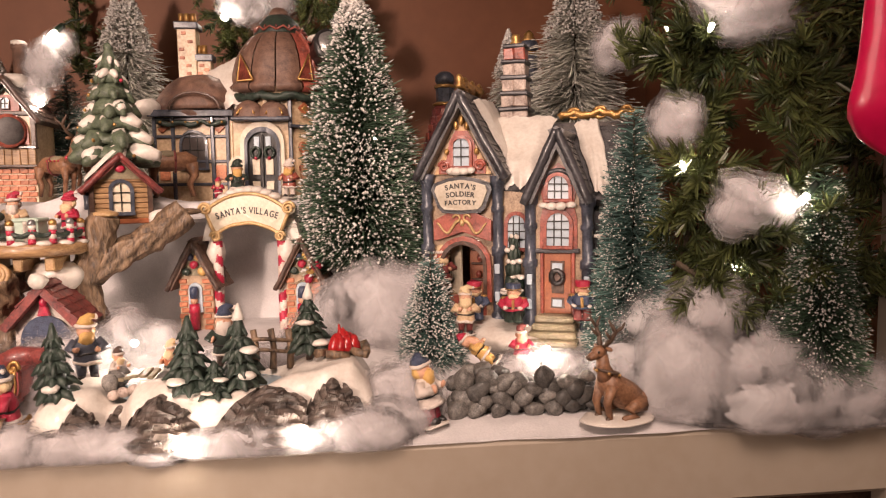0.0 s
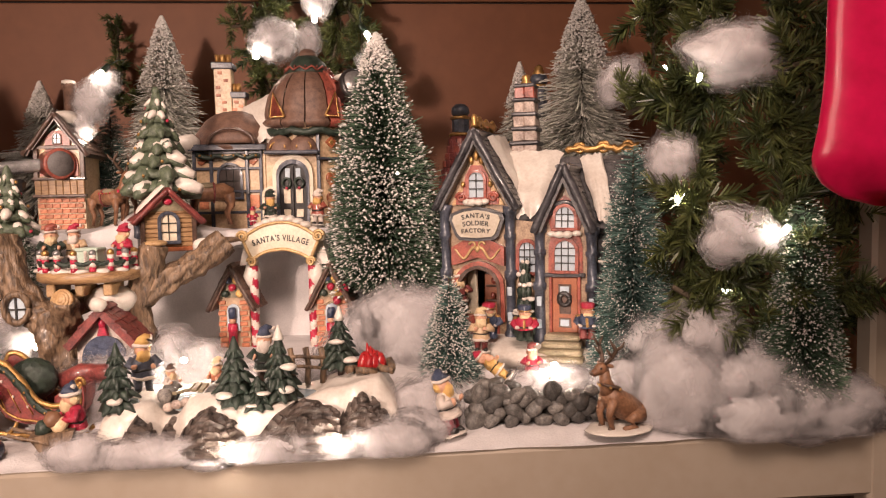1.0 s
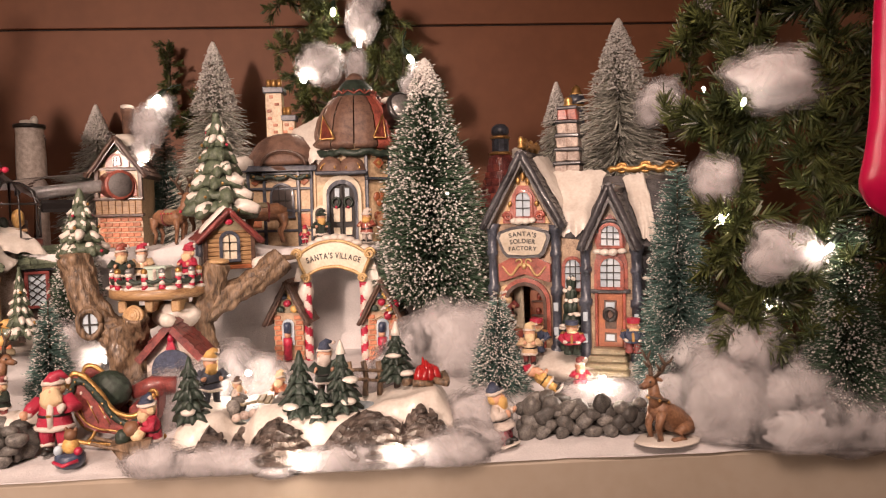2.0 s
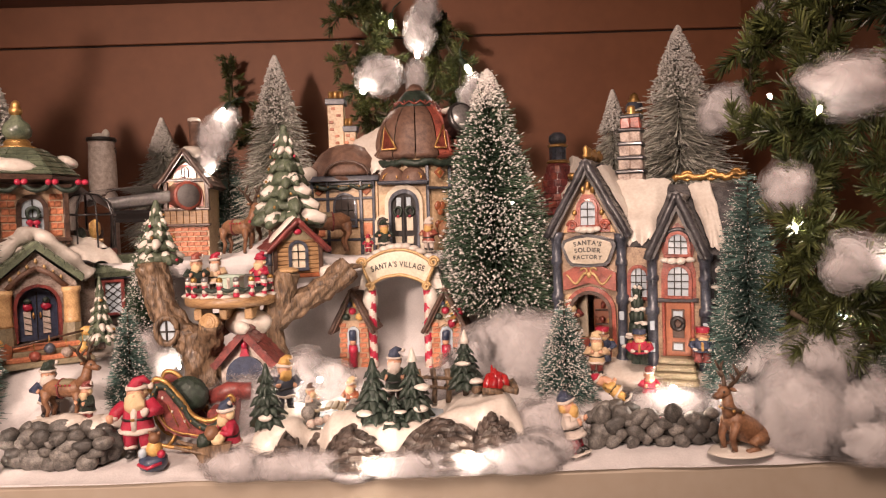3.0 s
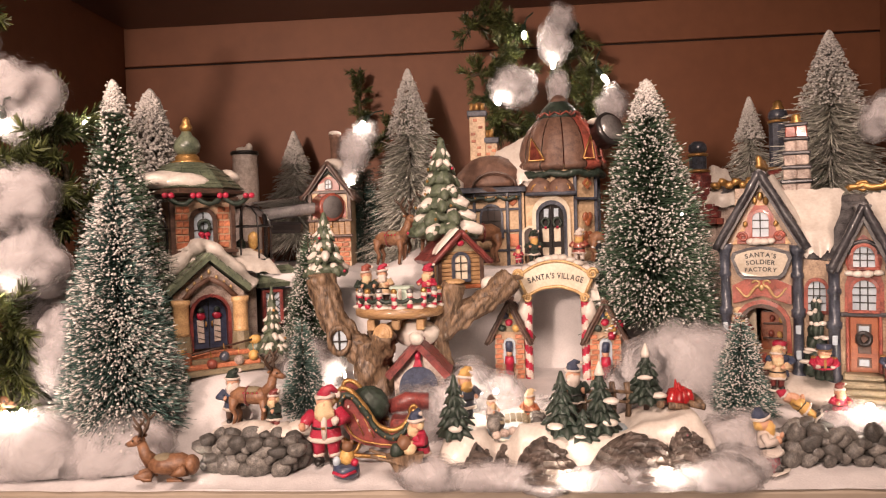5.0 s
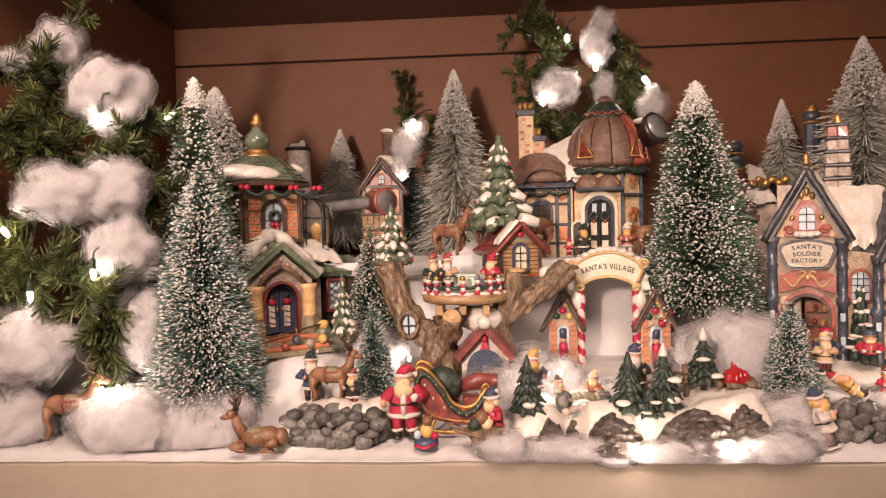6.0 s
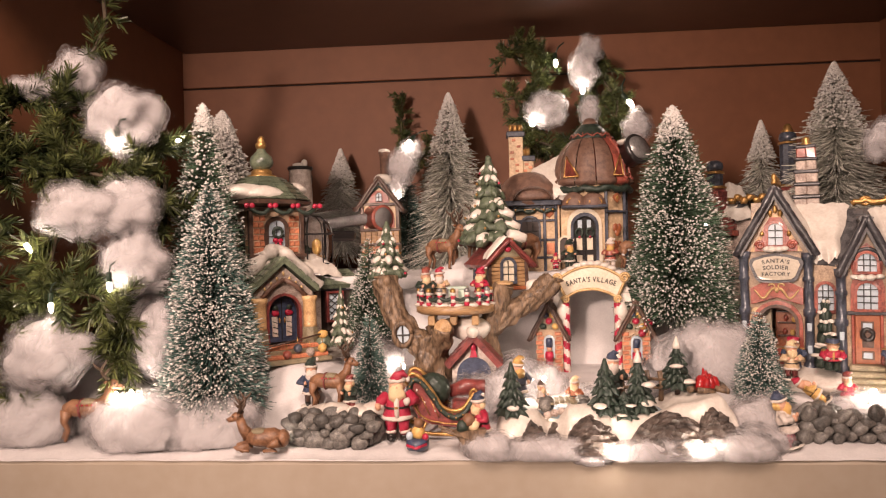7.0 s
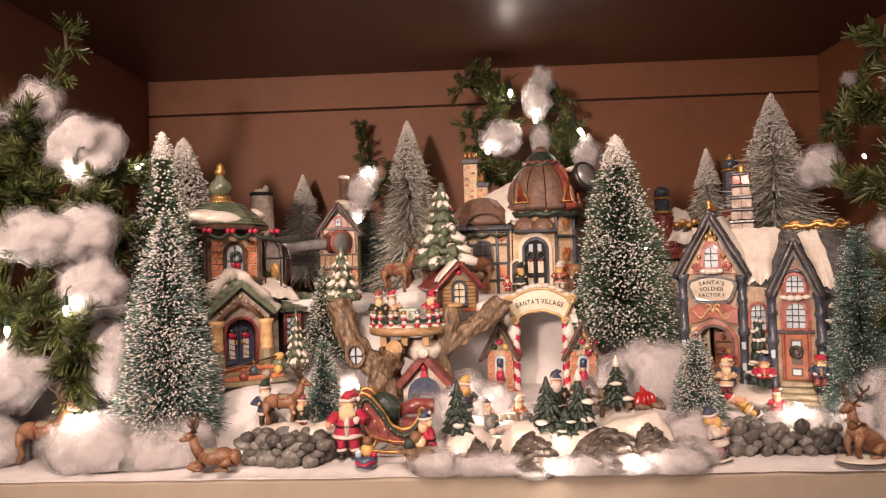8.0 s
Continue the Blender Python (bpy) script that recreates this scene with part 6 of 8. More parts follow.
    for i in range(33):
        a = math.pi * (1.02 + 0.96 * i / 32)
        pts.append((-0.117 + 0.0375 * math.cos(a), 0.125 + 0.0315 * math.sin(a), 0.128 - 0.003 * abs(math.sin(i * math.pi / 4))))
    k.tube(pts, 0.002, GREENP, 7, 0.5, 500)
    k.make("rail_garland", t, "green rail garland")
    k = Shape(SNOW)
    for i in range(7):
        a = math.pi * (1.08 + 0.9 * i / 6)
        k.ball((-0.117 + 0.033 * math.cos(a), 0.125 + 0.028 * math.sin(a), 0.1195), (0.009, 0.006, 0.0025), SNOW, 9, 0.25, 150)
    k.make("deck_snow", t)
    # door at the foot with a red roof
    u = thing_part("door_porch", t)
    k = Shape(WHITEP)
    k.prism([(-0.120, 0.030), (-0.076, 0.030), (-0.076, 0.066), (-0.098, 0.088), (-0.120, 0.066)], 0.098, 0.125, WHITEP)
    k.make("wall", u)
    for sg in (-1, 1):
        k = Shape(MAROON)
        a, b, y = Vector((-0.098 + sg * 0.028, 0, 0.061)), Vector((-0.098 - sg * 0.0015, 0, 0.0935)), 0.088 + 0.0004 * sg
        q = quad((a.x, 0.128, a.z), (a.x, y, a.z), (b.x, y, b.z), (b.x, 0.128, b.z)) if sg < 0 else quad((a.x, y, a.z), (a.x, 0.128, a.z), (b.x, 0.128, b.z), (b.x, y, b.z))
        slab(k, q, 0.005, MAROON)
        tile_rows(k, q, 7, 4, MAROON, 0.0016)
        k.make("roof_slope", u, "dark red tiled slope")
    k = Shape(NAVY)
    k.prism(arch_poly(-0.098, 0.034, 0.034, 0.068), 0.0945, 0.097, NAVY)
    k.make("door", u, "navy arched door")
    k = Shape(REDBRIGHT)
    k.prism([(-0.102, 0.068), (-0.094, 0.068), (-0.098, 0.082)], 0.093, 0.097, REDBRIGHT)
    k.ball((-0.098, 0.094, 0.078), (0.003, 0.002, 0.004), REDBRIGHT, 8)
    k.make("bow", u, "red bow")
    k = Shape(SNOW)
    k.ball((-0.098, 0.0880, 0.0935), (0.0068, 0.006, 0.0062), SNOW, 9, 0.2, 200)
    k.ball((-0.102, 0.126, 0.093), (0.022, 0.014, 0.013), SNOW, 14, 0.15, 60)
    k.make("snow_cap", u)
    # plank cabin on the branch
    c = thing_part("cabin", t)
    c.matrix_local = pose(-0.062, 0.160, 0.132, 0, 0, 22)
    k = Shape(PLANK)
    k.prism([(-0.022, 0.0), (0.022, 0.0), (0.022, 0.030), (0.0, 0.052), (-0.022, 0.030)], 0.0, 0.048, PLANK)
    k.make("wall", c)
    for i in range(8):
        k = Shape(PLANK)
        z = 0.002 + i * 0.0042
        k.box((0, -0.001, z + 0.0021), (0.041, 0.003, 0.0038), PLANK, 0.0006)
        k.make("plank", c)
    k = Shape(DARKWOOD)
    for sg in (-1, 1):
        k.box((sg * 0.0215, -0.002, 0.017), (0.004, 0.005, 0.034), DARKWOOD)
    k.box((0, -0.002, 0.0), (0.048, 0.006, 0.004), ORANGE)
    k.prism([(-0.017, 0.034), (0.017, 0.034), (0, 0.050)], -0.003, 0.0, STEPSTONE)
    k.make("timber_frame", c)
    arch_window(c, 0.0, -0.003, 0.008, 0.013, 0.031, BLUEPOST, pane=SIGNWHITE, bars=(1, 2), rim=0.003)
    k = Shape(REDBRIGHT)
    k.ball((0, -0.004, 0.042), (0.004, 0.002, 0.003), REDBRIGHT, 8)
    k.make("bow", c)
    gable_roof(c, 0, 0.024, 0.031, 0.055, -0.008, 0.055, MAROON, 0.0045, 0.006, 5, 9, MAROON)
    k = Shape(SNOW)
    snow_cover(k, quad((-0.026, 0.008, 0.032), (-0.025, -0.008, 0.034), (-0.003, -0.008, 0.0565), (-0.006, 0.010, 0.053)), 0.003, 0.1, seed=41)
    k.make("roof_snow", c)
    Shape(SNOW).ball((0.029, -0.006, 0.002), (0.010, 0.008, 0.008), SNOW, 10, 0.15, 120).make("snow_heap", c)
    k = Shape(DARKPANE)
    k.box((-0.0222, 0.024, 0.014), (0.003, 0.022, 0.026), DARKPANE)
    k.tube([(-0.024, 0.024 - 0.012 * math.cos(a), 0.010 + 0.018 * math.sin(a)) for a in [i * math.pi / 10 for i in range(11)]], 0.0025, BLUEPOST, 7)
    k.make("side_arch", c, "dark arched side opening")
    return t


# ---- glazed trees with snow ledges ----
def snowy_tree(x, y, z, h, r, tiers=6, seed=1, snowy=True, label="dark green glazed tree with thick snow ledges"):
    t = thing("glazed_tree", label, "tree", pose(x, y, z, 0, 0, seed * 50 % 360), "glazed trees")
    rr = random.Random(seed)
    k = Shape(DARKWOOD)
    k.tube([(0, 0, -0.004), (0, 0, h * 0.9)], [0.003, 0.001], DARKWOOD, 7)
    k.make("trunk", t)
    g, sn = Shape(SAGEP), Shape(SNOW)
    for i in range(tiers):
        f = i / tiers
        rad, zz, dz = r * (1 - 0.86 * f), h * (0.06 + 0.88 * f), h / tiers
        g.lathe((0, 0, zz), [(rad * 0.5, -dz * 0.12), (rad * 0.86, 0), (rad * 0.75, dz * 0.4), (rad * 0.35, dz * 1.1), (rad * 0.2, dz * 1.2)], SAGEP, 11, pose(0, 0, 0, 0, 0, i * 40))
        n = max(5, int(9 * (1 - 0.45 * f)))
        for k2 in range(n):
            a = 2 * math.pi * (k2 + rr.random() * 0.6) / n
            c, q = math.cos(a), math.sin(a)
            lift = dz * 0.3 * (rr.random() - 0.5)
            g.tube([(rad * 0.3 * c, rad * 0.3 * q, zz + dz * 0.5), (rad * 0.75 * c, rad * 0.75 * q, zz + dz * 0.1 + lift), (rad * 1.08 * c, rad * 1.08 * q, zz - dz * 0.25 + lift)], [rad * 0.2, rad * 0.27, rad * 0.08], SAGEP, 8, 0.5, 230)
            if snowy and rr.random() < 0.9:
                w = 0.75 + 0.5 * rr.random()
                sn.tube([(rad * 0.25 * c, rad * 0.25 * q, zz + dz * 0.62 + lift), (rad * 0.65 * c, rad * 0.65 * q, zz + dz * 0.36 + lift), (rad * 1.0 * w * c, rad * 1.0 * w * q, zz + dz * 0.08 + lift)], [rad * 0.10, rad * 0.25 * w, rad * 0.13], SNOW, 9, 0.35, 170)
            if rr.random() < 0.22:
                b = Shape(GOLD)
                b.ball((rad * 1.08 * math.cos(a + 0.3), rad * 1.08 * math.sin(a + 0.3), zz + 0.001), 0.0016, REDBRIGHT if rr.random() < 0.5 else GOLD, 6)
                b.make("bauble", t)
    g.ball((0, 0, h * 0.97), (r * 0.12, r * 0.12, h * 0.05), SAGEP, 7, 0.2, 200)
    g.make("foliage", t)
    if snowy:
        sn.make("snow", t, "cream snow ledges")
    return t


snowy_tree(-0.080, 0.203, 0.178, 0.102, 0.034, 7, 1)
snowy_tree(-0.191, 0.150, 0.147, 0.060, 0.020, 5, 2)
snowy_tree(-0.240, 0.134, 0.076, 0.062, 0.0125, 6, 3)


# ---- small painted figures, each one plain mesh ----
def figurine(x, y, z, h, rz, coat, hat, legs, label, hair=BEARD, lean=0.0, arm=0.6, lying=False, category="figurine"):
    k = Shape(coat)
    k.ball((0, 0, 0.0), (0.24, 0.2, 0.035), SNOW, 12)
    for sg in (-1, 1):
        k.tube([(sg * 0.085, 0, 0.02), (sg * 0.08, 0, 0.34)], [0.06, 0.085], legs, 8)
        k.ball((sg * 0.09, -0.05, 0.045), (0.065, 0.1, 0.05), INK, 8)
        k.tube([(sg * 0.15, 0, 0.60), (sg * 0.25, -0.05, 0.50), (sg * (0.22 - 0.12 * arm), -0.17, 0.44 + 0.1 * arm)], [0.075, 0.065, 0.05], coat, 8)
        k.ball((sg * (0.22 - 0.12 * arm), -0.19, 0.45 + 0.1 * arm), 0.05, SKIN, 7)
    k.lathe((0, 0, 0.26), [(0.19, 0), (0.2, 0.03), (0.175, 0.14), (0.18, 0.26), (0.14, 0.38), (0.07, 0.42)], coat, 14, sy=0.85)
    k.lathe((0, 0, 0.26), [(0.205, -0.005), (0.21, 0.03), (0.19, 0.045)], WHITEP, 14, sy=0.87)
    k.lathe((0, 0, 0.40), [(0.185, 0), (0.187, 0.03)], INK, 14, sy=0.87)
    k.ball((0, -0.01, 0.76), (0.125, 0.12, 0.13), SKIN, 12)
    k.ball((0, -0.085, 0.665), (0.12, 0.09, 0.13), hair, 12, 0.2, 12)
    k.ball((0, 0.03, 0.76), (0.14, 0.11, 0.12), hair, 10, 0.1, 12)
    k.ball((0, -0.13, 0.765), (0.025, 0.025, 0.02), SKIN, 6)
    k.lathe((0, 0, 0.82), [(0.145, 0), (0.155, 0.025), (0.14, 0.05)], WHITEP if hat is not coat else hat, 14)
    k.tube([(0, 0, 0.85), (0.0, 0.01, 0.93), (0.05, 0.02, 0.98), (0.13, 0.03, 0.97)], [0.135, 0.1, 0.055, 0.03], hat, 10)
    k.ball((0.145, 0.03, 0.965), 0.04, WHITEP, 7)
    lumpy(k, 0.035, 9, h * 100 + x * 50)
    return solid("figurine", k, label, category, pose(x, y, z, lean if not lying else -78, 0, rz) @ Matrix.Diagonal((h, h, h, 1)), "painted figures")


def toy_guard(x, y, z, h, rz, coat, hat, legs, label):
    k = Shape(coat)
    for sg in (-1, 1):
        k.lathe((sg * 0.09, 0, 0), [(0.1, 0), (0.1, 0.07), (0.08, 0.09), (0.095, 0.34)], legs, 9)
        k.tube([(sg * 0.19, 0, 0.60), (sg * 0.25, -0.06, 0.47), (sg * 0.16, -0.19, 0.40)], [0.075, 0.07, 0.05], coat, 8)
        k.ball((sg * 0.2, 0, 0.62), (0.075, 0.08, 0.04), GOLD, 8)
        k.ball((sg * 0.15, -0.2, 0.40), 0.05, WHITEP, 7)
    k.lathe((0, 0, 0.30), [(0.2, 0), (0.19, 0.1), (0.2, 0.26), (0.15, 0.35), (0.06, 0.38)], coat, 14, sy=0.8)
    k.box((0, -0.15, 0.47), (0.05, 0.05, 0.25), GOLD, 0.01)
    k.lathe((0, 0, 0.36), [(0.2, 0), (0.2, 0.04)], INK, 14, sy=0.82)
    k.ball((0, -0.01, 0.75), (0.13, 0.12, 0.13), SKIN, 12)
    k.ball((0, -0.09, 0.67), (0.11, 0.06, 0.07), BEARD, 10, 0.2, 12)
    k.ball((0, 0.02, 0.73), (0.15, 0.11, 0.10), BEARD, 10, 0.2, 12)
    k.lathe((0, 0, 0.82), [(0.15, 0), (0.155, 0.02), (0.14, 0.03), (0.155, 0.16), (0.13, 0.18)], hat, 14)
    k.lathe((0, 0, 0.83), [(0.158, 0), (0.16, 0.03)], GOLD, 14)
    lumpy(k, 0.03, 9, x * 40)
    return solid("figurine", k, label, "figurine", pose(x, y, z, 0, 0, rz) @ Matrix.Diagonal((h * 1.18, h * 1.15, h * 0.93, 1)), "toy soldiers")


toy_guard(0.217, 0.112, 0.051, 0.033, -15, NAVY, REDBRIGHT, NAVY, "toy soldier figure in navy coat and red cap")
toy_guard(0.243, 0.087, 0.053, 0.032, -15, REDBRIGHT, NAVY, GREENP, "toy soldier figure in red coat and blue cap")
toy_guard(0.293, 0.075, 0.055, 0.032, -20, NAVY, REDBRIGHT, MAROON, "toy soldier figure in blue coat and red cap")
figurine(0.207, 0.092, 0.044, 0.037, -10, CREAMWALL, BEARD, MAROON, "painted drummer figure in cream and maroon", arm=1.0)
figurine(0.196, 0.150, 0.068, 0.040, 0, MAROON, BEARD, DARKWOOD, "painted gnome figure inside the arched opening")


def gift_bringer(x, y, z, h, rz):
    """Red-coated figure, one plain mesh: open coat with white fur, long beard, one arm out and one bent."""
    k = Shape(REDBRIGHT)
    for sg in (-1, 1):
        k.tube([(sg * 0.105, 0.0, 0.10), (sg * 0.10, -0.01, 0.22), (sg * 0.085, 0, 0.40)], [0.072, 0.088, 0.10], REDBRIGHT, 10, 0.15, 14)
        k.lathe((sg * 0.105, 0, 0.0), [(0.070, 0), (0.074, 0.03), (0.060, 0.11)], INK, 10)
        k.ball((sg * 0.108, -0.06, 0.03), (0.06, 0.09, 0.04), INK, 8)
        k.lathe((sg * 0.105, 0, 0.105), [(0.082, 0), (0.092, 0.02), (0.080, 0.045)], WHITEP, 12)
    k.lathe((0, 0, 0.33), [(0.225, 0), (0.215, 0.05), (0.185, 0.16), (0.180, 0.24), (0.165, 0.34), (0.09, 0.40)], REDBRIGHT, 18, sy=0.78)
    k.lathe((0, 0, 0.325), [(0.220, -0.015), (0.245, 0.005), (0.240, 0.035), (0.215, 0.05)], WHITEP, 18, sy=0.80)
    k.tube([(0, -0.155, 0.36), (0, -0.135, 0.50), (0, -0.115, 0.64)], [0.045, 0.042, 0.04], WHITEP, 10, 0.15, 20)
    k.lathe((0, 0, 0.485), [(0.190, 0), (0.195, 0.015), (0.190, 0.035)], INK, 18, sy=0.80)
    k.box((0, -0.180, 0.502), (0.055, 0.03, 0.045), GOLD, 0.008)
    k.tube([(-0.15, 0, 0.68), (-0.24, -0.05, 0.58), (-0.26, -0.15, 0.54)], [0.085, 0.075, 0.065], REDBRIGHT, 10, 0.15, 14)
    k.lathe((-0.262, -0.15, 0.51), [(0.062, 0), (0.070, 0.02), (0.060, 0.05)], WHITEP, 10)
    k.ball((-0.275, -0.19, 0.54), 0.055, SKIN, 8)
    k.tube([(0.15, 0, 0.68), (0.27, -0.06, 0.58), (0.19, -0.17, 0.60)], [0.085, 0.078, 0.062], REDBRIGHT, 10, 0.15, 14)
    k.ball((0.15, -0.19, 0.61), (0.06, 0.05, 0.055), WHITEP, 9)
    k.ball((0, -0.02, 0.81), (0.105, 0.10, 0.11), SKIN, 12)
    k.ball((0, -0.085, 0.70), (0.125, 0.085, 0.135), BEARD, 14, 0.25, 14)
    k.ball((0, 0.02, 0.80), (0.135, 0.10, 0.115), BEARD, 12, 0.2, 14)
    k.ball((0, -0.122, 0.80), 0.024, SKIN, 6)
    k.lathe((0, 0, 0.865), [(0.125, 0), (0.138, 0.02), (0.120, 0.05)], WHITEP, 14)
    k.tube([(0, 0, 0.89), (0.02, 0.01, 0.96), (0.09, 0.02, 0.985), (0.155, 0.03, 0.93)], [0.115, 0.085, 0.055, 0.03], REDBRIGHT, 10)
    k.ball((0.165, 0.03, 0.90), 0.042, WHITEP, 8)
    lumpy(k, 0.022, 11, 4)
    return solid("figurine", k, "red-coated bearded figure with white fur trim", "figurine", pose(x, y, z, 0, 0, rz) @ Matrix.Diagonal((h, h, h, 1)), "painted figures")


gift_bringer(-0.167, 0.034, 0.003, 0.061, 6)
figurine(-0.088, 0.018, 0.004, 0.046, -60, REDBRIGHT, NAVY, NAVY, "painted gnome figure with a blue cap pushing a barrow", hair=BEARD, lean=6)
figurine(-0.258, 0.075, 0.026, 0.046, 20, NAVY, GREENP, DARKWOOD, "painted gnome figure with a green cap", hair=WHITEP)
figurine(-0.214, 0.050, 0.026, 0.034, -30, GREENP, MAROON, MAROON, "small painted gnome figure in green and maroon")
figurine(0.176, 0.012, 0.002, 0.047, 60, WHITEP, NAVY, REDBRIGHT, "painted elf figure in white and red leaning on rocks", hair=YELLOWP, lean=-16)
figurine(0.224, 0.056, 0.030, 0.034, 70, YELLOWP, REDBRIGHT, YELLOWP, "painted elf figure in yellow lying behind rocks", hair=SKIN, lean=-55)
figurine(0.243, 0.060, 0.026, 0.030, 0, REDBRIGHT, MAROON, MAROON, "small painted elf figure in red behind rocks", hair=SKIN)
figurine(-0.055, 0.056, 0.030, 0.044, 20, BLUEPOST, YELLOWP, BLUEPOST, "painted elf figure with yellow hair and blue trousers", hair=YELLOWP)
figurine(-0.002, 0.062, 0.024, 0.030, -30, ORANGE, BEARD, DARKWOOD, "small painted figure sitting at the bridge")
figurine(-0.034, 0.052, 0.026, 0.026, 60, WHITEP, DARKWOOD, DARKWOOD, "small painted figure kneeling at the bridge")
figurine(0.034, 0.066, 0.030, 0.046, 0, GREENP, NAVY, DARKWOOD, "painted skater figure in green with a dark cap", hair=WHITEP)
figurine(0.014, 0.250, 0.148, 0.036, 10, GREENP, GREENP, GREENP, "painted gnome figure holding a yellow sack", hair=YELLOWP)
figurine(0.062, 0.248, 0.148, 0.036, -20, REDGLAZE, WHITEP, WHITEP, "painted gnome figure with a pale blue parcel", hair=YELLOWP)
figurine(-0.003, 0.245, 0.148, 0.020, 0, REDBRIGHT, REDBRIGHT, REDBRIGHT, "tiny red painted figure beside the hall")
figurine(-0.147, 0.125, 0.119, 0.038, 20, GREENP, REDGLAZE, DARKWOOD, "painted gnome figure on the deck", hair=BEARD)
figurine(-0.134, 0.138, 0.119, 0.038, 0, CREAMWALL, REDBRIGHT, DARKWOOD, "painted gnome figure on the deck with a cream beard", hair=WHITEP)
figurine(-0.090, 0.130, 0.119, 0.038, -30, REDBRIGHT, REDBRIGHT, NAVY, "painted gnome figure in magenta red on the deck", hair=BEARD)
k = Shape(GIFT)
k.box((0, 0, 0.0085), (0.018, 0.014, 0.016), GIFT, 0.0012)
k.box((0, 0, 0.0168), (0.020, 0.016, 0.003), GIFT, 0.001)
k.box((0, -0.0005, 0.009), (0.003, 0.0145, 0.0168), WHITEP, 0.0003)
solid("gift_box", k, "pale mint gift box on the deck", "gift box", pose(-0.113, 0.117, 0.1195, 0, 0, -8))


# ---- deer figures, each one plain mesh ----
def deer(x, y, z, s, rz, pose_kind, label, antlers=True):
    k = Shape(DEER)
    if pose_kind == "lying":
        body = [(-0.5, 0, 0.24), (-0.3, 0, 0.27), (0.0, 0, 0.26), (0.25, 0, 0.28)]
        k.tube(body, [0.12, 0.2, 0.19, 0.16], DEER, 14)
        k.ball((-0.48, 0, 0.24), (0.14, 0.17, 0.19), DEER, 12)
        neck = [(0.22, 0, 0.3), (0.36, 0, 0.48), (0.42, 0, 0.68)]
        for sg in (-1, 1):
            k.tube([(0.2, sg * 0.12, 0.14), (0.5, sg * 0.13, 0.08), (0.34, sg * 0.15, 0.04), (0.2, sg * 0.16, 0.04)], [0.09, 0.055, 0.045, 0.04], DEER, 8)
            k.tube([(-0.42, sg * 0.16, 0.2), (-0.2, sg * 0.2, 0.1), (-0.38, sg * 0.22, 0.04), (-0.1, sg * 0.22, 0.04)], [0.13, 0.07, 0.045, 0.035], DEER, 8)
    elif pose_kind == "sitting":
        body = [(-0.42, 0, 0.2), (-0.2, 0, 0.32), (0.05, 0, 0.50), (0.16, 0, 0.64)]
        k.tube(body, [0.19, 0.23, 0.2, 0.15], DEER, 14)
        k.ball((-0.4, 0, 0.2), (0.2, 0.22, 0.2), DEER, 12)
        neck = [(0.12, 0, 0.6), (0.2, 0, 0.8), (0.22, 0, 0.98)]
        for sg in (-1, 1):
            k.tube([(0.12, sg * 0.12, 0.52), (0.22, sg * 0.13, 0.26), (0.16, sg * 0.13, 0.02)], [0.1, 0.06, 0.045], DEER, 8)
            k.ball((0.19, sg * 0.13, 0.03), (0.06, 0.04, 0.035), ANTLER, 7)
            k.tube([(-0.36, sg * 0.2, 0.22), (-0.08, sg * 0.25, 0.16), (-0.24, sg * 0.25, 0.05), (0.02, sg * 0.25, 0.04)], [0.14, 0.08, 0.05, 0.04], DEER, 8)
        k.ball((-0.1, 0, -0.02), (0.62, 0.42, 0.06), SNOW, 18, 0.1, 5)
        k.tube([(0.12 + 0.17 * math.cos(a), 0.17 * math.sin(a), 0.72 + 0.05 * math.cos(a)) for a in [i * 0.45 for i in range(15)]], 0.025, ANTLER, 6)
        for i in range(6):
            a = math.pi * 2 * i / 6
            k.ball((0.12 + 0.19 * math.cos(a), 0.19 * math.sin(a), 0.70 + 0.05 * math.cos(a)), 0.03, GOLD, 6)
    else:
        body = [(-0.46, 0, 0.62), (-0.3, 0, 0.65), (0.0, 0, 0.62), (0.25, 0, 0.64), (0.36, 0, 0.66)]
        k.tube(body, [0.1, 0.17, 0.165, 0.18, 0.12], DEER, 14)
        neck = [(0.28, 0, 0.68), (0.42, 0, 0.86), (0.46, 0, 1.06)]
        for sg in (-1, 1):
            lift = 0.14 if pose_kind == "walking" and sg > 0 else 0.0
            k.tube([(0.25, sg * 0.09, 0.58), (0.27 + lift, sg * 0.1, 0.34), (0.22 + lift * 2.2, sg * 0.1, 0.02 + lift * 0.2)], [0.1, 0.05, 0.035], DEER, 8)
            k.tube([(-0.36, sg * 0.1, 0.6), (-0.42 - lift, sg * 0.11, 0.38), (-0.34 - lift, sg * 0.11, 0.24), (-0.4 - lift * 1.2, sg * 0.11, 0.01)], [0.13, 0.065, 0.045, 0.035], DEER, 8)
            k.ball((0.25 + lift * 2.2, sg * 0.1, 0.02 + lift * 0.2), (0.05, 0.035, 0.03), ANTLER, 7)
        k.tube([(-0.1, 0.18 * math.cos(a), 0.63 + 0.19 * math.sin(a)) for a in [i * 0.42 for i in range(16)]], 0.022, MAROON, 6)
    if pose_kind != "sitting":
        k.ball((0.02, 0, body[2][2] + 0.13), (0.2, 0.15, 0.08), STEPSTONE, 12, 0.1, 12)
        for i in range(7):
            k.ball((-0.14 + 0.05 * i, -0.15, body[2][2] + 0.1), 0.022, GOLD if i % 2 else REDBRIGHT, 6)
    hx, hz = neck[-1][0], neck[-1][2]
    k.tube(neck, [0.15, 0.105, 0.085], DEER, 12)
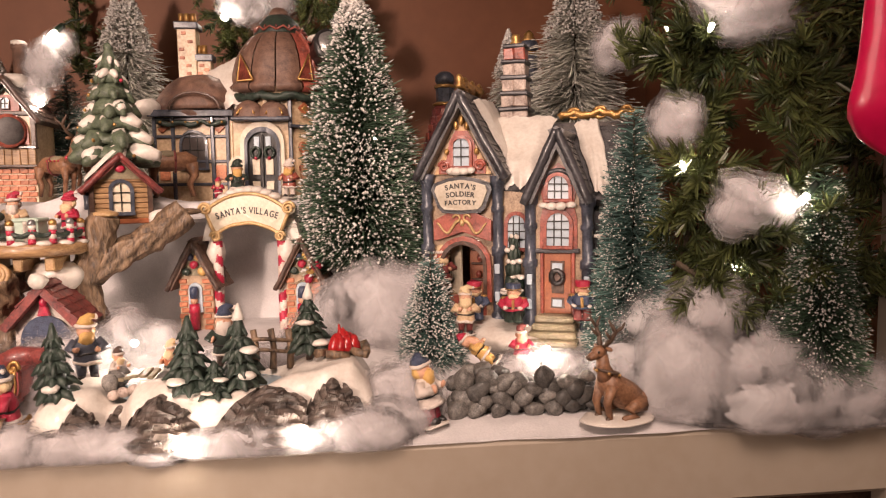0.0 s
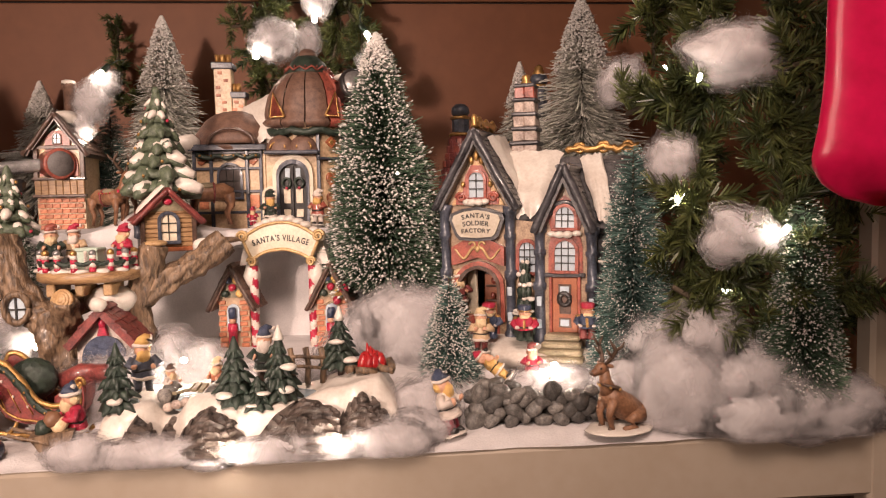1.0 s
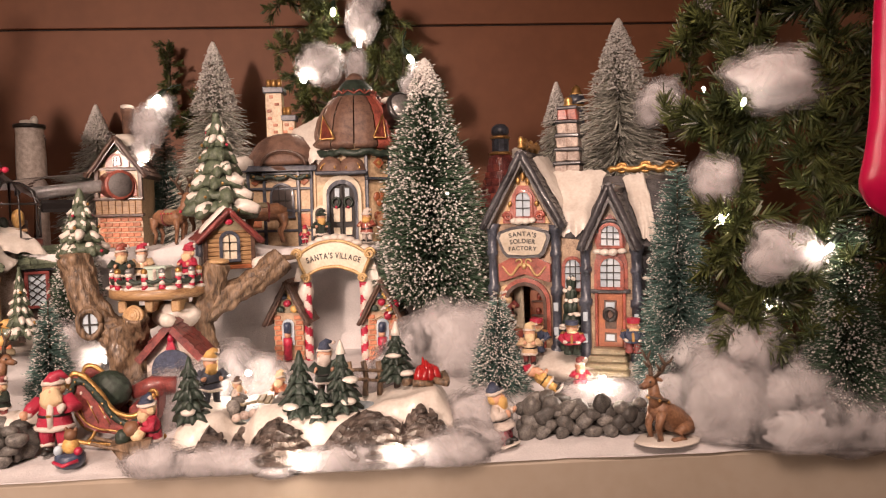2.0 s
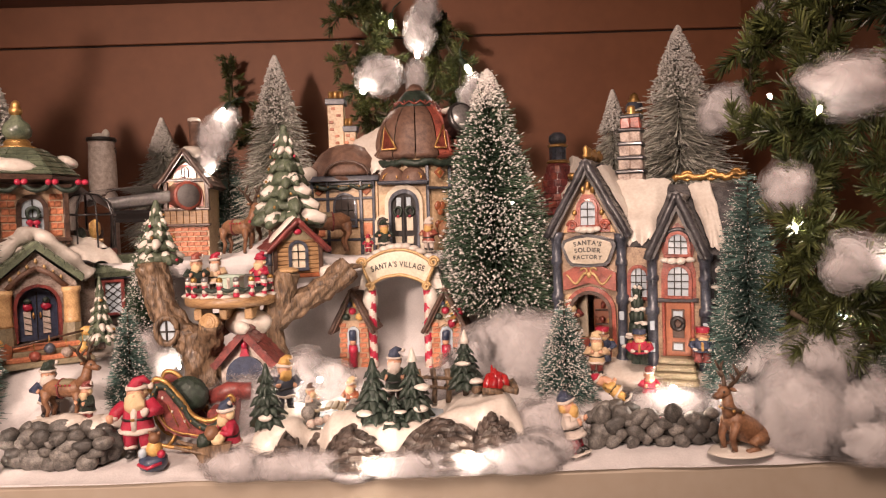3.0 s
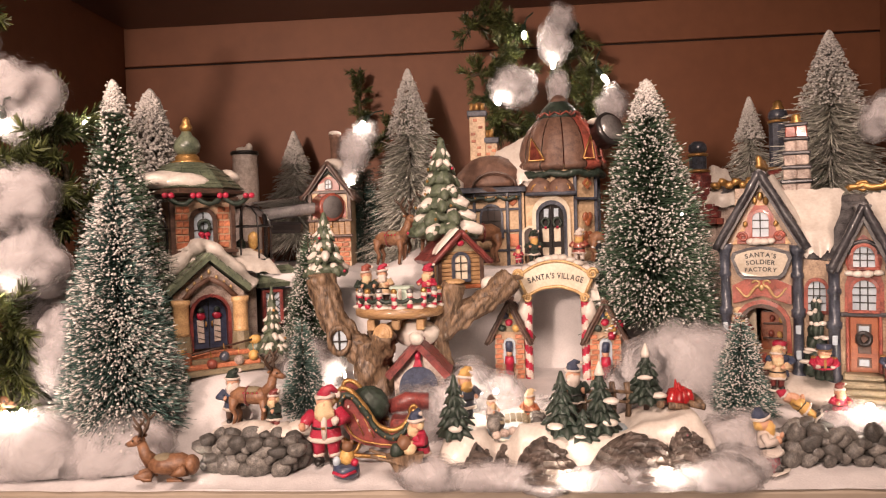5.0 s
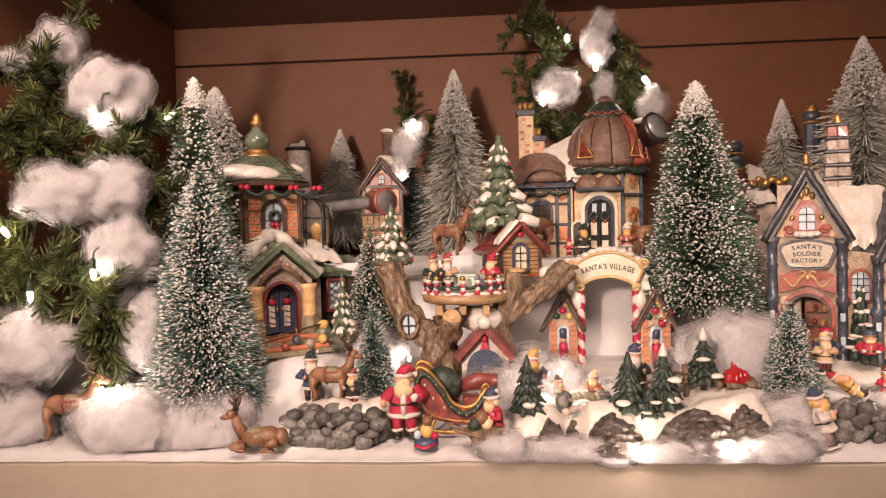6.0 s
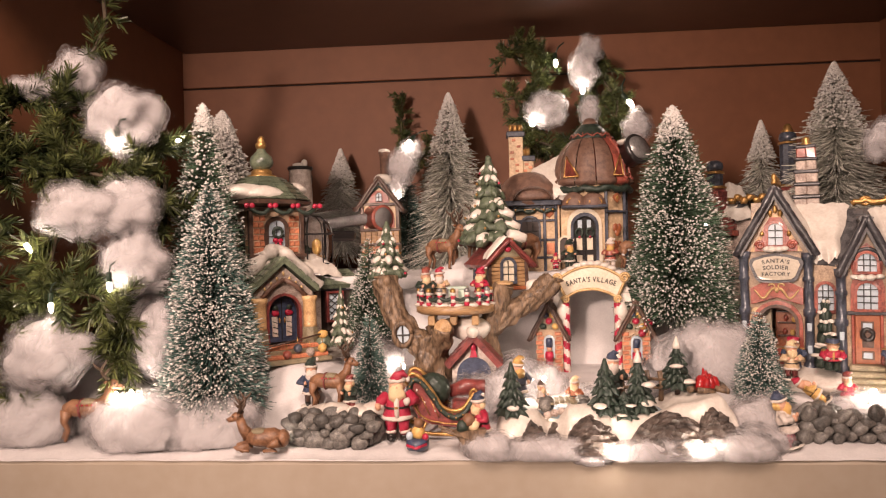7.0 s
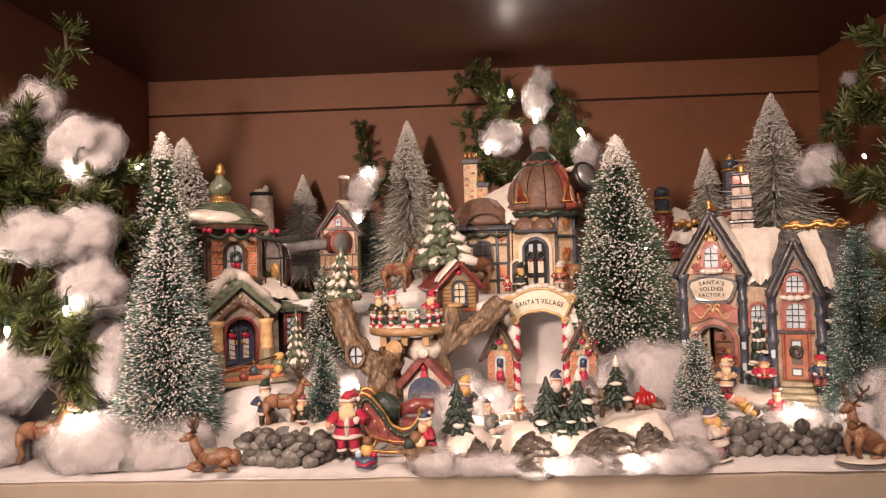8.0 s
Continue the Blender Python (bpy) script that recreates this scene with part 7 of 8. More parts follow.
    k.ball((hx + 0.05, 0, hz + 0.04), (0.13, 0.095, 0.1), DEER, 12)
    k.tube([(hx + 0.08, 0, hz + 0.02), (hx + 0.24, 0, hz - 0.03)], [0.08, 0.05], DEER, 10)
    k.ball((hx + 0.25, 0, hz - 0.02), (0.04, 0.045, 0.035), ANTLER, 7)
    for sg in (-1, 1):
        k.ball((hx - 0.02, sg * 0.13, hz + 0.1), (0.04, 0.09, 0.035), DEER, 7)
        k.ball((hx + 0.12, sg * 0.08, hz + 0.06), 0.02, INK, 6)
        if antlers:
            base = Vector((hx, sg * 0.05, hz + 0.12))
            a1 = [base, base + Vector((-0.06, sg * 0.09, 0.12)), base + Vector((-0.07, sg * 0.17, 0.24)), base + Vector((0.0, sg * 0.19, 0.36))]
            k.tube(a1, [0.042, 0.038, 0.032, 0.016], ANTLER, 7)
            for f, d in ((1, (0.13, 0.02, 0.12)), (2, (-0.12, 0.06, 0.12)), (2, (0.12, 0.0, 0.16))):
                p = a1[f]
                k.tube([p, p + Vector((d[0] * 0.6, sg * d[1], d[2] * 0.6)), p + Vector((d[0], sg * d[1], d[2] * 1.2))], [0.03, 0.025, 0.012], ANTLER, 6)
    return solid("deer_figurine", k, label, "deer figurine", pose(x, y, z, 0, 0, rz) @ Matrix.Diagonal((s, s, s, 1)), "deer figures")


deer(-0.285, 0.0, 0.003, 0.042, 186, "lying", "brown painted deer figure lying on the snow")
deer(-0.462, 0.030, 0.004, 0.048, 4, "walking", "brown painted deer figure walking under the garland")
deer(-0.236, 0.062, 0.026, 0.041, -6, "standing", "brown painted deer figure with antlers behind the rocks")
deer(0.293, 0.006, 0.003, 0.044, 200, "sitting", "brown painted deer figure sitting on a white base")
deer(-0.136, 0.228, 0.152, 0.044, -25, "standing", "brown painted deer figure with a red harness", True)
deer(-0.112, 0.246, 0.160, 0.044, -35, "standing", "brown painted deer figure with a red harness and antlers", True)
deer(-0.046, 0.244, 0.150, 0.052, 200, "standing", "brown painted deer figure beside the hall", False)
deer(0.092, 0.252, 0.148, 0.040, 10, "standing", "brown painted deer figure at the hall corner", False)


# ---- low walls of piled stones ----
def rock_wall(x0, x1, y, z1, rz, seed, label, snow):
    w = thing("stone_wall", label, "stone wall", pose((x0 + x1) / 2, y, 0.0, 0, 0, rz), "low stone walls")
    rr = random.Random(seed)
    half = (x1 - x0) / 2
    core = Shape(GREYSTONE)
    core.box((0, 0.004, z1 * 0.42), (half * 1.9, 0.010, z1 * 0.8), GREYSTONE, 0.002)
    core.make("core", w)
    rows = 4
    for layer, yy in ((0, -0.006), (1, 0.012)):
        for j in range(rows):
            n = int(half * 2 / 0.0126)
            for i in range(n + 1):
                s = 0.0061 * (0.74 + 0.55 * rr.random())
                x = -half + (i + 0.5 * (j % 2) + 0.35 * (rr.random() - 0.5)) * (2 * half / n)
                z = 0.0055 + j * (z1 - 0.009) / (rows - 1) + 0.0035 * (rr.random() - 0.5)
                if abs(x) > half * 1.02 or (j == rows - 1 and rr.random() < 0.12):
                    continue
                k = Shape(GREYSTONE)
                stone_shape(k, (s * (1.05 + 0.55 * rr.random()), s * 0.9, s * (0.85 + 0.4 * rr.random())), GREYSTONE, rr)
                o = k.make("stone", w)
                o.rotation_euler = (rr.random() * 0.5, rr.random() * 1.4 - 0.7, rr.random() * 0.6)
                o.location = (x, yy + 0.004 * (rr.random() - 0.5), max(z, s * 0.62))
    if snow:
        k = Shape(SNOW)
        for i in range(6):
            k.ball((-half * 0.8 + i * half * 0.33, 0.024 + 0.004 * (i % 2), z1 - 0.006 + 0.002 * (i % 3)), (0.015, 0.014, 0.007), SNOW, 14, 0.3, 90)
        k.make("snow_patch", w)
    return w


rock_wall(-0.264, -0.186, 0.024, 0.029, -4, 1, "low wall of dark grey river stones with snow", True)
rock_wall(0.192, 0.286, 0.034, 0.028, -3, 2, "low wall of rounded grey river stones", False)


# ---- skating pond ----
def skating_pond():
    p = thing("skating_pond", "glazed frozen pond scene with snowy banks, dark rocks and a bridge", "pond ornament", pose(0, 0, 0))
    # one moulded snow bank with a scalloped front, lower where the bridge crosses
    hs = [(-0.078, 0.012), (-0.072, 0.026), (-0.055, 0.032), (-0.040, 0.030), (-0.030, 0.020), (-0.022, 0.021), (-0.012, 0.034), (0.006, 0.036), (0.026, 0.030), (0.048, 0.027), (0.066, 0.029), (0.084, 0.034), (0.105, 0.039), (0.122, 0.040), (0.134, 0.032), (0.140, 0.010)]
    nx, ny = 96, 34
    v = []
    for a in range(ny + 1):
        for b in range(nx + 1):
            x = -0.078 + 0.218 * b / nx
            top = float(np.interp(x, [q[0] for q in hs], [q[1] for q in hs])) + 0.0016 * noise.noise(Vector((x * 55, a * 0.12, 2)))
            edge = 0.004 + 0.010 * step(0.07, 0.13, x) + 0.005 * noise.noise(Vector((x * 42, 3, 1))) + 0.010 * step(-0.045, -0.026, x) * step(-0.012, -0.024, x)
            side = min(1, (x + 0.078) / 0.016, (0.140 - x) / 0.018)
            depth = edge + (0.088 - edge) * a / ny
            rise = math.sqrt(max(0.0, 1 - (1 - min(1, a / 7)) ** 2)) * math.sqrt(max(0, 1 - (1 - side) ** 2))
            back = 0.6 + 0.4 * step(0.088, 0.070, depth)
            dip = 0.010 * step(-0.05, -0.02, x) * step(0.090, 0.060, x) * step(0.026, 0.040, depth) * step(0.075, 0.062, depth)
            v.append((x, depth, 0.001 + (top * back - dip) * rise))
    s = Shape(SNOW)
    s.add(v, [(a * (nx + 1) + b, a * (nx + 1) + b + 1, (a + 1) * (nx + 1) + b + 1, (a + 1) * (nx + 1) + b) for a in range(ny) for b in range(nx)], SNOW, True)
    s.make("snow_bank", p, "rounded cream snow bank with a scalloped edge")
    # carved rocks, peaked and grained, standing out of the front of the bank
    for n0, (x, y, half, top, lean) in enumerate(((-0.046, 0.003, 0.013, 0.026, 0.2), (0.008, 0.000, 0.023, 0.030, -0.3), (0.064, -0.002, 0.031, 0.034, 0.5), (0.108, 0.008, 0.024, 0.034, 0.1), (-0.026, 0.017, 0.010, 0.020, 0.0))):
        k = Shape(ROCKBARK)
        nu, nv = 40, 16
        v = []
        for a in range(nv + 1):
            for b in range(nu + 1):
                u, w = -1 + 2 * b / nu, a / nv
                peak = max(0.0, 1 - abs(u - lean * 0.5) ** 1.5 / (1 + 0.5 * abs(lean)) ** 1.5) ** 0.62
                z = top * peak * math.sin(math.pi * 0.5 * w)
                yy = y - 0.012 * math.cos(math.pi * 0.5 * w) * (0.35 + 0.65 * peak) + 0.010 * w
                q = Vector((x + half * u, yy * 2, z))
                groove = 0.0016 * math.sin(z * 900 + u * 5 + 6 * noise.noise(q * 60)) + 0.0018 * noise.noise(q * 110) + 0.0009 * noise.noise(q * 330)
                v.append((x + half * u * (1.06 - 0.12 * w) + groove * 0.6, yy - groove, max(0.0005, z + groove * 0.8)))
        k.add(v, [(a * (nu + 1) + b, a * (nu + 1) + b + 1, (a + 1) * (nu + 1) + b + 1, (a + 1) * (nu + 1) + b) for a in range(nv) for b in range(nu)], ROCKBARK, False)
        k.make("rock", p, "dark carved rock with grained strata")
    k = Shape(ICE)
    k.lathe((0.02, 0.048, 0.022), [(0.058, 0), (0.058, 0.004), (0.056, 0.0044)], ICE, 30, sy=0.42)
    k.make("ice", p, "pale blue ice")
    b = thing_part("bridge", p)
    for i in range(8):
        k = Shape(PLANK)
        k.box((-0.030 + i * 0.0045, 0.040, 0.0335 + 0.0035 * math.sin(math.pi * i / 7)), (0.0041, 0.020, 0.0022), STEPSTONE, 0.0005)
        k.make("plank", b)
    for sg in (-1, 1):
        for i in range(5):
            k = Shape(GREYSTONE)
            k.ball((-0.015 + sg * 0.017 + 0.003 * (i % 2), 0.030 + 0.005 * i, 0.034), (0.006, 0.004, 0.006), GREYSTONE, 8, 0.25, 150)
            k.make("bridge_stone", b)
    for i in range(6):
        k = Shape(PALESTONE)
        k.ball((-0.030 + i * 0.0062, 0.029, 0.026 + 0.003 * math.sin(i * 0.6)), (0.0042, 0.003, 0.0035), PALESTONE, 7, 0.2, 200)
        k.make("bridge_stone", b)
    f = thing_part("fence", p)
    for i in range(4):
        k = Shape(DARKWOOD)
        x = 0.042 + i * 0.012
        k.tube([(x, 0.066, 0.03), (x + 0.001, 0.066, 0.045), (x - 0.001, 0.066, 0.058)], [0.0028, 0.0022, 0.0024], BARK, 7, 0.3, 300)
        k.make("fence_post", f)
    for z in (0.042, 0.050):
        k = Shape(DARKWOOD)
        k.tube([(0.038, 0.065, z), (0.060, 0.064, z + 0.002), (0.084, 0.065, z - 0.001)], 0.0016, BARK, 6, 0.3, 300)
        k.make("fence_rail", f)
    # camp fire
    c = thing_part("campfire", p)
    for i in range(17):
        a, r = i * 2.4, 0.0095 * math.sqrt(i / 17)
        k = Shape(EMBER)
        k.lathe((0.116 + r * math.cos(a), 0.053 + r * math.sin(a) * 0.8, 0.043), [(0.0040, 0), (0.0044, 0.005), (0.0028, 0.011), (0.0004, 0.020 - 1.0 * r)], EMBER, 7, pose(0, 0, 0, 8 * math.sin(a), -8 * math.cos(a), 0))
        k.make("flame", c, "glossy red flame")
    for i in range(7):
        k = Shape(BARK)
        a = i * 0.9
        k.tube([(0.116 + 0.016 * math.cos(a) - 0.008 * math.sin(a), 0.053 + 0.012 * math.sin(a) - 0.006 * math.cos(a), 0.043), (0.116 + 0.016 * math.cos(a) + 0.008 * math.sin(a), 0.053 + 0.012 * math.sin(a) + 0.006 * math.cos(a), 0.045)], 0.0028, BARK, 7, 0.3, 300)
        k.make("log", c)
    # glazed pines rooted in the banks
    for x, y, z, h, r, sd in ((-0.062, 0.022, 0.024, 0.054, 0.0155, 1), (0.020, 0.020, 0.026, 0.054, 0.0165, 2), (0.050, 0.028, 0.026, 0.054, 0.0160, 3), (0.036, 0.018, 0.024, 0.026, 0.012, 6), (0.092, 0.062, 0.040, 0.046, 0.0165, 4)):
        rr = random.Random(sd)
        k = Shape(GREENP)
        k.tube([(x, y, z - 0.006), (x, y, z + h * 0.5)], 0.0026, DARKWOOD, 7)
        for i in range(5):
            ff = i / 5
            rad, zz = r * (1 - 0.72 * ff), z + h * (0.08 + 0.76 * ff)
            k.lathe((x, y, zz), [(rad * 0.4, -0.001), (rad * 0.8, 0), (rad * 0.5, h * 0.13), (rad * 0.15, h * 0.27)], GREENP, 9, pose(0, 0, 0, 0, 0, i * 33))
            for q in range(8):
                a = 2 * math.pi * (q + rr.random() * 0.6) / 8
                ln = rad * (0.85 + 0.35 * rr.random())
                c, sn = math.cos(a), math.sin(a)
                k.tube([(x, y, zz + h * 0.13), (x + ln * 0.6 * c, y + ln * 0.6 * sn, zz + h * 0.05), (x + ln * c, y + ln * sn, zz - h * 0.02)], [rad * 0.16, rad * 0.24, rad * 0.05], GREENP, 7, 0.5, 260)
        o = k.make("pine", p, "dark green glazed pine")
        k = Shape(SNOW)
        for i in range(1 if sd in (1, 2) else 2):
            a = rr.random() * 6.28
            zz = h * (0.22 + 0.3 * i)
            k.ball((x + r * 0.5 * math.cos(a), y - r * (0.62 - 0.15 * i), z + zz), (r * 0.4, r * 0.3, h * 0.05), SNOW, 8, 0.2, 200)
        if sd in (3, 4):
            k.lathe((x, y, z + h * 0.86), [(0.0042, 0), (0.0034, 0.003), (0.0006, 0.011)], SNOW, 8)
        k.make("snow", o)
    return p


# ---- sleigh ----
def sleigh():
    t = thing("sleigh", "dark red sleigh with gold trim and a green sack", "sleigh", pose(-0.126, 0.058, 0.003, 0, 4, 4) @ Matrix.Diagonal((0.80, 0.92, 0.92, 1)))
    top = [(p.x, p.y) for p in smooth_line([(-0.047, 0.050, 0), (-0.043, 0.061, 0), (-0.031, 0.059, 0), (-0.018, 0.046, 0), (-0.004, 0.031, 0), (0.010, 0.026, 0), (0.022, 0.031, 0), (0.031, 0.044, 0)])]
    low = [(p.x, p.y) for p in smooth_line([(0.035, 0.042, 0), (0.035, 0.024, 0), (0.024, 0.013, 0), (0.0, 0.011, 0), (-0.026, 0.016, 0), (-0.041, 0.032, 0), (-0.047, 0.050, 0)])]
    for sg in (-1, 1):
        y = sg * 0.016
        k = Shape(MAROON)
        k.prism(top + low[:-1], y - 0.002, y + 0.002, MAROON)
        k.make("side_panel", t, "dark red curved side panel")
        k = Shape(GOLD)
        k.tube([(x, y - 0.001, z) for x, z in top], 0.0023, GOLD, 8, 0.25, 300)
        k.tube([(0.031 + 0.005 * (1 - q) * math.cos(q * 9), y - 0.001, 0.044 + 0.006 * (1 - q) * math.sin(q * 9)) for q in [i / 20 for i in range(20)]], 0.0017, GOLD, 7)
        k.tube([(x * 0.93, y - 0.0028, z * 0.9 + 0.004) for x, z in low], 0.0009, GOLD, 6)
        k.make("gold_trim", t, "raised antique gold rim")
        k = Shape(GOLD)
        for i in range(6):
            x0 = -0.040 + i * 0.011
            k.tube([(x0, y - 0.0024, 0.044 - i * 0.0040), (x0 + 0.011, y - 0.0024, 0.022 - i * 0.0012)], 0.0005, GOLD, 5)
        for x, z in ((-0.034, 0.046), (-0.024, 0.034), (-0.012, 0.026), (0.004, 0.020), (0.018, 0.022)):
            k.ball((x, y - 0.0024, z), (0.0014, 0.0008, 0.0014), WHITEP, 6)
        k.make("side_ornament", t, "thin gold lattice with pale studs")
        k = Shape(GOLD)
        k.tube(smooth_line([(0.044, y, 0.010), (0.034, y, 0.004), (0.0, y, 0.002), (-0.036, y, 0.004), (-0.050, y, 0.014), (-0.052, y, 0.026), (-0.045, y, 0.028)]), 0.002, GOLD, 8)
        for xx in (-0.024, 0.018):
            k.tube([(xx - 0.005, y, 0.003), (xx, y * 0.95, 0.008), (xx + 0.004, y * 0.9, 0.018)], 0.0017, GOLD, 7)
        k.make("runner", t, "gold runner")
    k = Shape(MAROON)
    k.box((0, 0, 0.018), (0.064, 0.032, 0.004), MAROON)
    k.box((0.034, 0, 0.032), (0.005, 0.032, 0.022), MAROON, 0.002)
    k.box((-0.043, 0, 0.045), (0.005, 0.032, 0.022), MAROON, 0.002, ry=-12)
    k.box((0.018, 0, 0.028), (0.02, 0.030, 0.014), MAROON, 0.003)
    k.make("seat", t)
    k = Shape(GREENP)
    v, f, nu, nv = [], [], 44, 26
    for a in range(nv + 1):
        th = math.pi * a / nv
        for b in range(nu):
            ph = 2 * math.pi * b / nu
            quilt = 1 + 0.045 * (abs(math.sin(ph * 5 + th * 5)) + abs(math.sin(ph * 5 - th * 5)) - 1.2)
            v.append((-0.016 + 0.021 * quilt * math.sin(th) * math.cos(ph), 0.002 + 0.0125 * quilt * math.sin(th) * math.sin(ph), 0.043 + 0.017 * quilt * math.cos(th)))
    f = [(a * nu + b, (a + 1) * nu + b, (a + 1) * nu + (b + 1) % nu, a * nu + (b + 1) % nu) for a in range(nv) for b in range(nu)]
    k.add(v, f, GREENP, True)
    k.make("sack", t, "bulging quilted dark green sack")
    k = Shape(MAROON)
    k.tube([(0.004, 0.010, 0.040), (0.022, 0.010, 0.046), (0.046, 0.010, 0.047)], [0.006, 0.0085, 0.0075], MAROON, 12, 0.15, 120)
    k.make("seat_roll", t, "rolled dark red seat back")
    k = Shape(GREENP)
    k.tube([(x * 0.95 + 0.001, -0.0185, z - 0.0058) for x, z in top], 0.0030, GREENP, 9, 0.6, 420)
    for i in range(9):
        x, z = top[3 + i * 4]
        k.ball((x * 0.95 + 0.001, -0.0215, z - 0.0058), 0.0011, GOLD, 6)
    k.make("side_garland", t, "dark green garland under the gold rim")
    return t


def wheelbarrow():
    t = thing("wheelbarrow", "tiny brown wheelbarrow filled with gifts", "wheelbarrow", pose(-0.100, 0.006, 0.0, 0, 0, 15))
    k = Shape(DARKWOOD)
    k.prism([(-0.014, 0.018), (0.014, 0.020), (0.010, 0.008), (-0.008, 0.008)], -0.008, 0.008, BARK)
    k.make("tray", t)
    k = Shape(INK)
    k.lathe((0.010, 0, 0.0065), [(0.0062, -0.002), (0.0065, 0), (0.0062, 0.002)], INK, 14, pose(0, 0, 0, 90, 0, 0))
    k.make("wheel", t)
    for sg in (-1, 1):
        k = Shape(BARK)
        k.tube([(-0.026, sg * 0.008, 0.022), (0.0, sg * 0.007, 0.012), (0.012, sg * 0.003, 0.007)], 0.0013, BARK, 6)
        k.make("handle", t)
    k = Shape(GREENP)
    for x, z, m in ((-0.006, 0.022, GREENP), (0.004, 0.023, BEARD), (0.0, 0.027, DEER)):
        k.ball((x, 0, z), (0.006, 0.006, 0.006), m, 9, 0.2, 150)
    k.make("load", t, "soft toys heaped in the tray")


def toy_sack():
    t = thing("toy_basket", "dark basket of toys with a brown teddy", "basket", pose(-0.146, 0.010, 0.001) @ Matrix.Diagonal((0.82, 0.82, 0.82, 1)))
    k = Shape(NAVY)
    k.lathe((0, 0, 0), [(0.011, 0), (0.013, 0.004), (0.0125, 0.010), (0.0105, 0.012)], NAVY, 14)
    k.tube([(-0.011, -0.008, 0.006), (0.0, -0.0135, 0.004), (0.011, -0.008, 0.007)], 0.0018, REDBRIGHT, 6)
    k.make("basket", t)
    k = Shape(DEER)
    k.ball((0.001, 0, 0.018), (0.0075, 0.007, 0.008), YELLOWP, 10)
    k.ball((0.002, -0.001, 0.028), 0.0055, DEER, 10)
    for sg in (-1, 1):
        k.ball((0.002 + sg * 0.0042, 0, 0.0325), 0.002, DEER, 7)
    k.make("teddy", t, "brown teddy")
    k = Shape(REDBRIGHT)
    k.ball((-0.008, -0.004, 0.015), (0.004, 0.004, 0.005), PANE, 8)
    k.ball((0.009, -0.004, 0.014), (0.004, 0.004, 0.004), REDBRIGHT, 8)
    k.make("toy", t)


village_gate()
tree_house()
skating_pond()
sleigh()
wheelbarrow()
toy_sack()


# ---- pine garlands ----
def sprig_needles(rng, a, d, length, n, needle):
    """Needles all round one sprig from a along the unit vector d."""
    t = rng.random(n) ** 0.85
    side = unit(np.cross(np.tile(d, (n, 1)), rng.normal(size=(n, 3))))
    base = a + d * (t * length)[:, None]
    out = unit(side + d * (0.55 + 0.9 * t[:, None]))
    tip = base + out * (needle * (0.7 + 0.5 * rng.random(n)))[:, None]
    return base, tip


def garland(name, label, stems, per_metre, seed, length=0.034, needle=0.015, n=64, spread=1.0, bias=(0, -0.35, 0.0)):
    rng = np.random.default_rng(seed)
    t = thing(name, label, "garland")
    bases, tips = [], []
    for stem in stems:
        pts = [Vector(p) for p in stem]
        s = Shape(TWIG)
        s.tube(pts, 0.0022, TWIG, 7)
        tw = s.make("stem", t)
        for a, b in zip(pts, pts[1:]):
            for i in range(max(2, int((b - a).length * per_metre))):
                p = np.array(a.lerp(b, rng.random()))
                d = rng.normal(size=3) * spread + np.array(bias) + 0.5 * np.array((b - a).normalized())
                d /= np.linalg.norm(d)
                ln = length * (0.6 + 0.7 * rng.random())
                x, y = sprig_needles(rng, p, d, ln, n, needle)
                bases.append(x)
                tips.append(y)
    b, e = np.vstack(bases), np.vstack(tips)
    keep = (e[:, 0] > XL + 0.003) & (e[:, 1] < YB - 0.002) & (e[:, 2] < ZC - 0.002) & ((e[:, 0] < 0.48) | (e[:, 1] < -0.012) | (e[:, 1] > 0.02)) & (e[:, 0] < XR - 0.003) & (e[:, 2] > 0.001)
    b, e = b[keep], e[keep]
    v, f = blades(b, e, 0.0013 + 0.0006 * rng.random(len(b)), rng)
    o = loose_mesh("needles", v, f, [PINE], parent=t)
    o["kind"] = "stuff"
    return t


garland("pine_garland", "green artificial pine garland hung beside the tall tree", [
    [(0.475, 0.03, 0.06), (0.44, 0.03, 0.13), (0.42, 0.025, 0.21), (0.43, 0.01, 0.29), (0.40, 0.02, 0.38), (0.42, 0.03, 0.49)],
    [(0.36, 0.06, 0.09), (0.375, 0.05, 0.17), (0.365, 0.05, 0.25), (0.39, 0.05, 0.33), (0.37, 0.08, 0.40)],
    [(0.335, 0.10, 0.24), (0.37, 0.05, 0.255), (0.42, 0.01, 0.26), (0.465, -0.01, 0.28)],
    [(0.36, 0.15, 0.33), (0.41, 0.08, 0.34), (0.46, 0.03, 0.36)],
    [(0.47, 0.03, 0.12), (0.49, 0.04, 0.25), (0.48, 0.05, 0.42)],
    [(0.35, 0.04, 0.10), (0.39, 0.03, 0.075), (0.43, 0.03, 0.07)],
    [(0.37, 0.02, 0.13), (0.41, 0.02, 0.115), (0.45, 0.02, 0.13)],
    [(0.38, 0.04, 0.105), (0.43, 0.02, 0.10), (0.47, -0.01, 0.095), (0.488, -0.03, 0.085)],
], 250, 1, 0.032, 0.0135, 88)
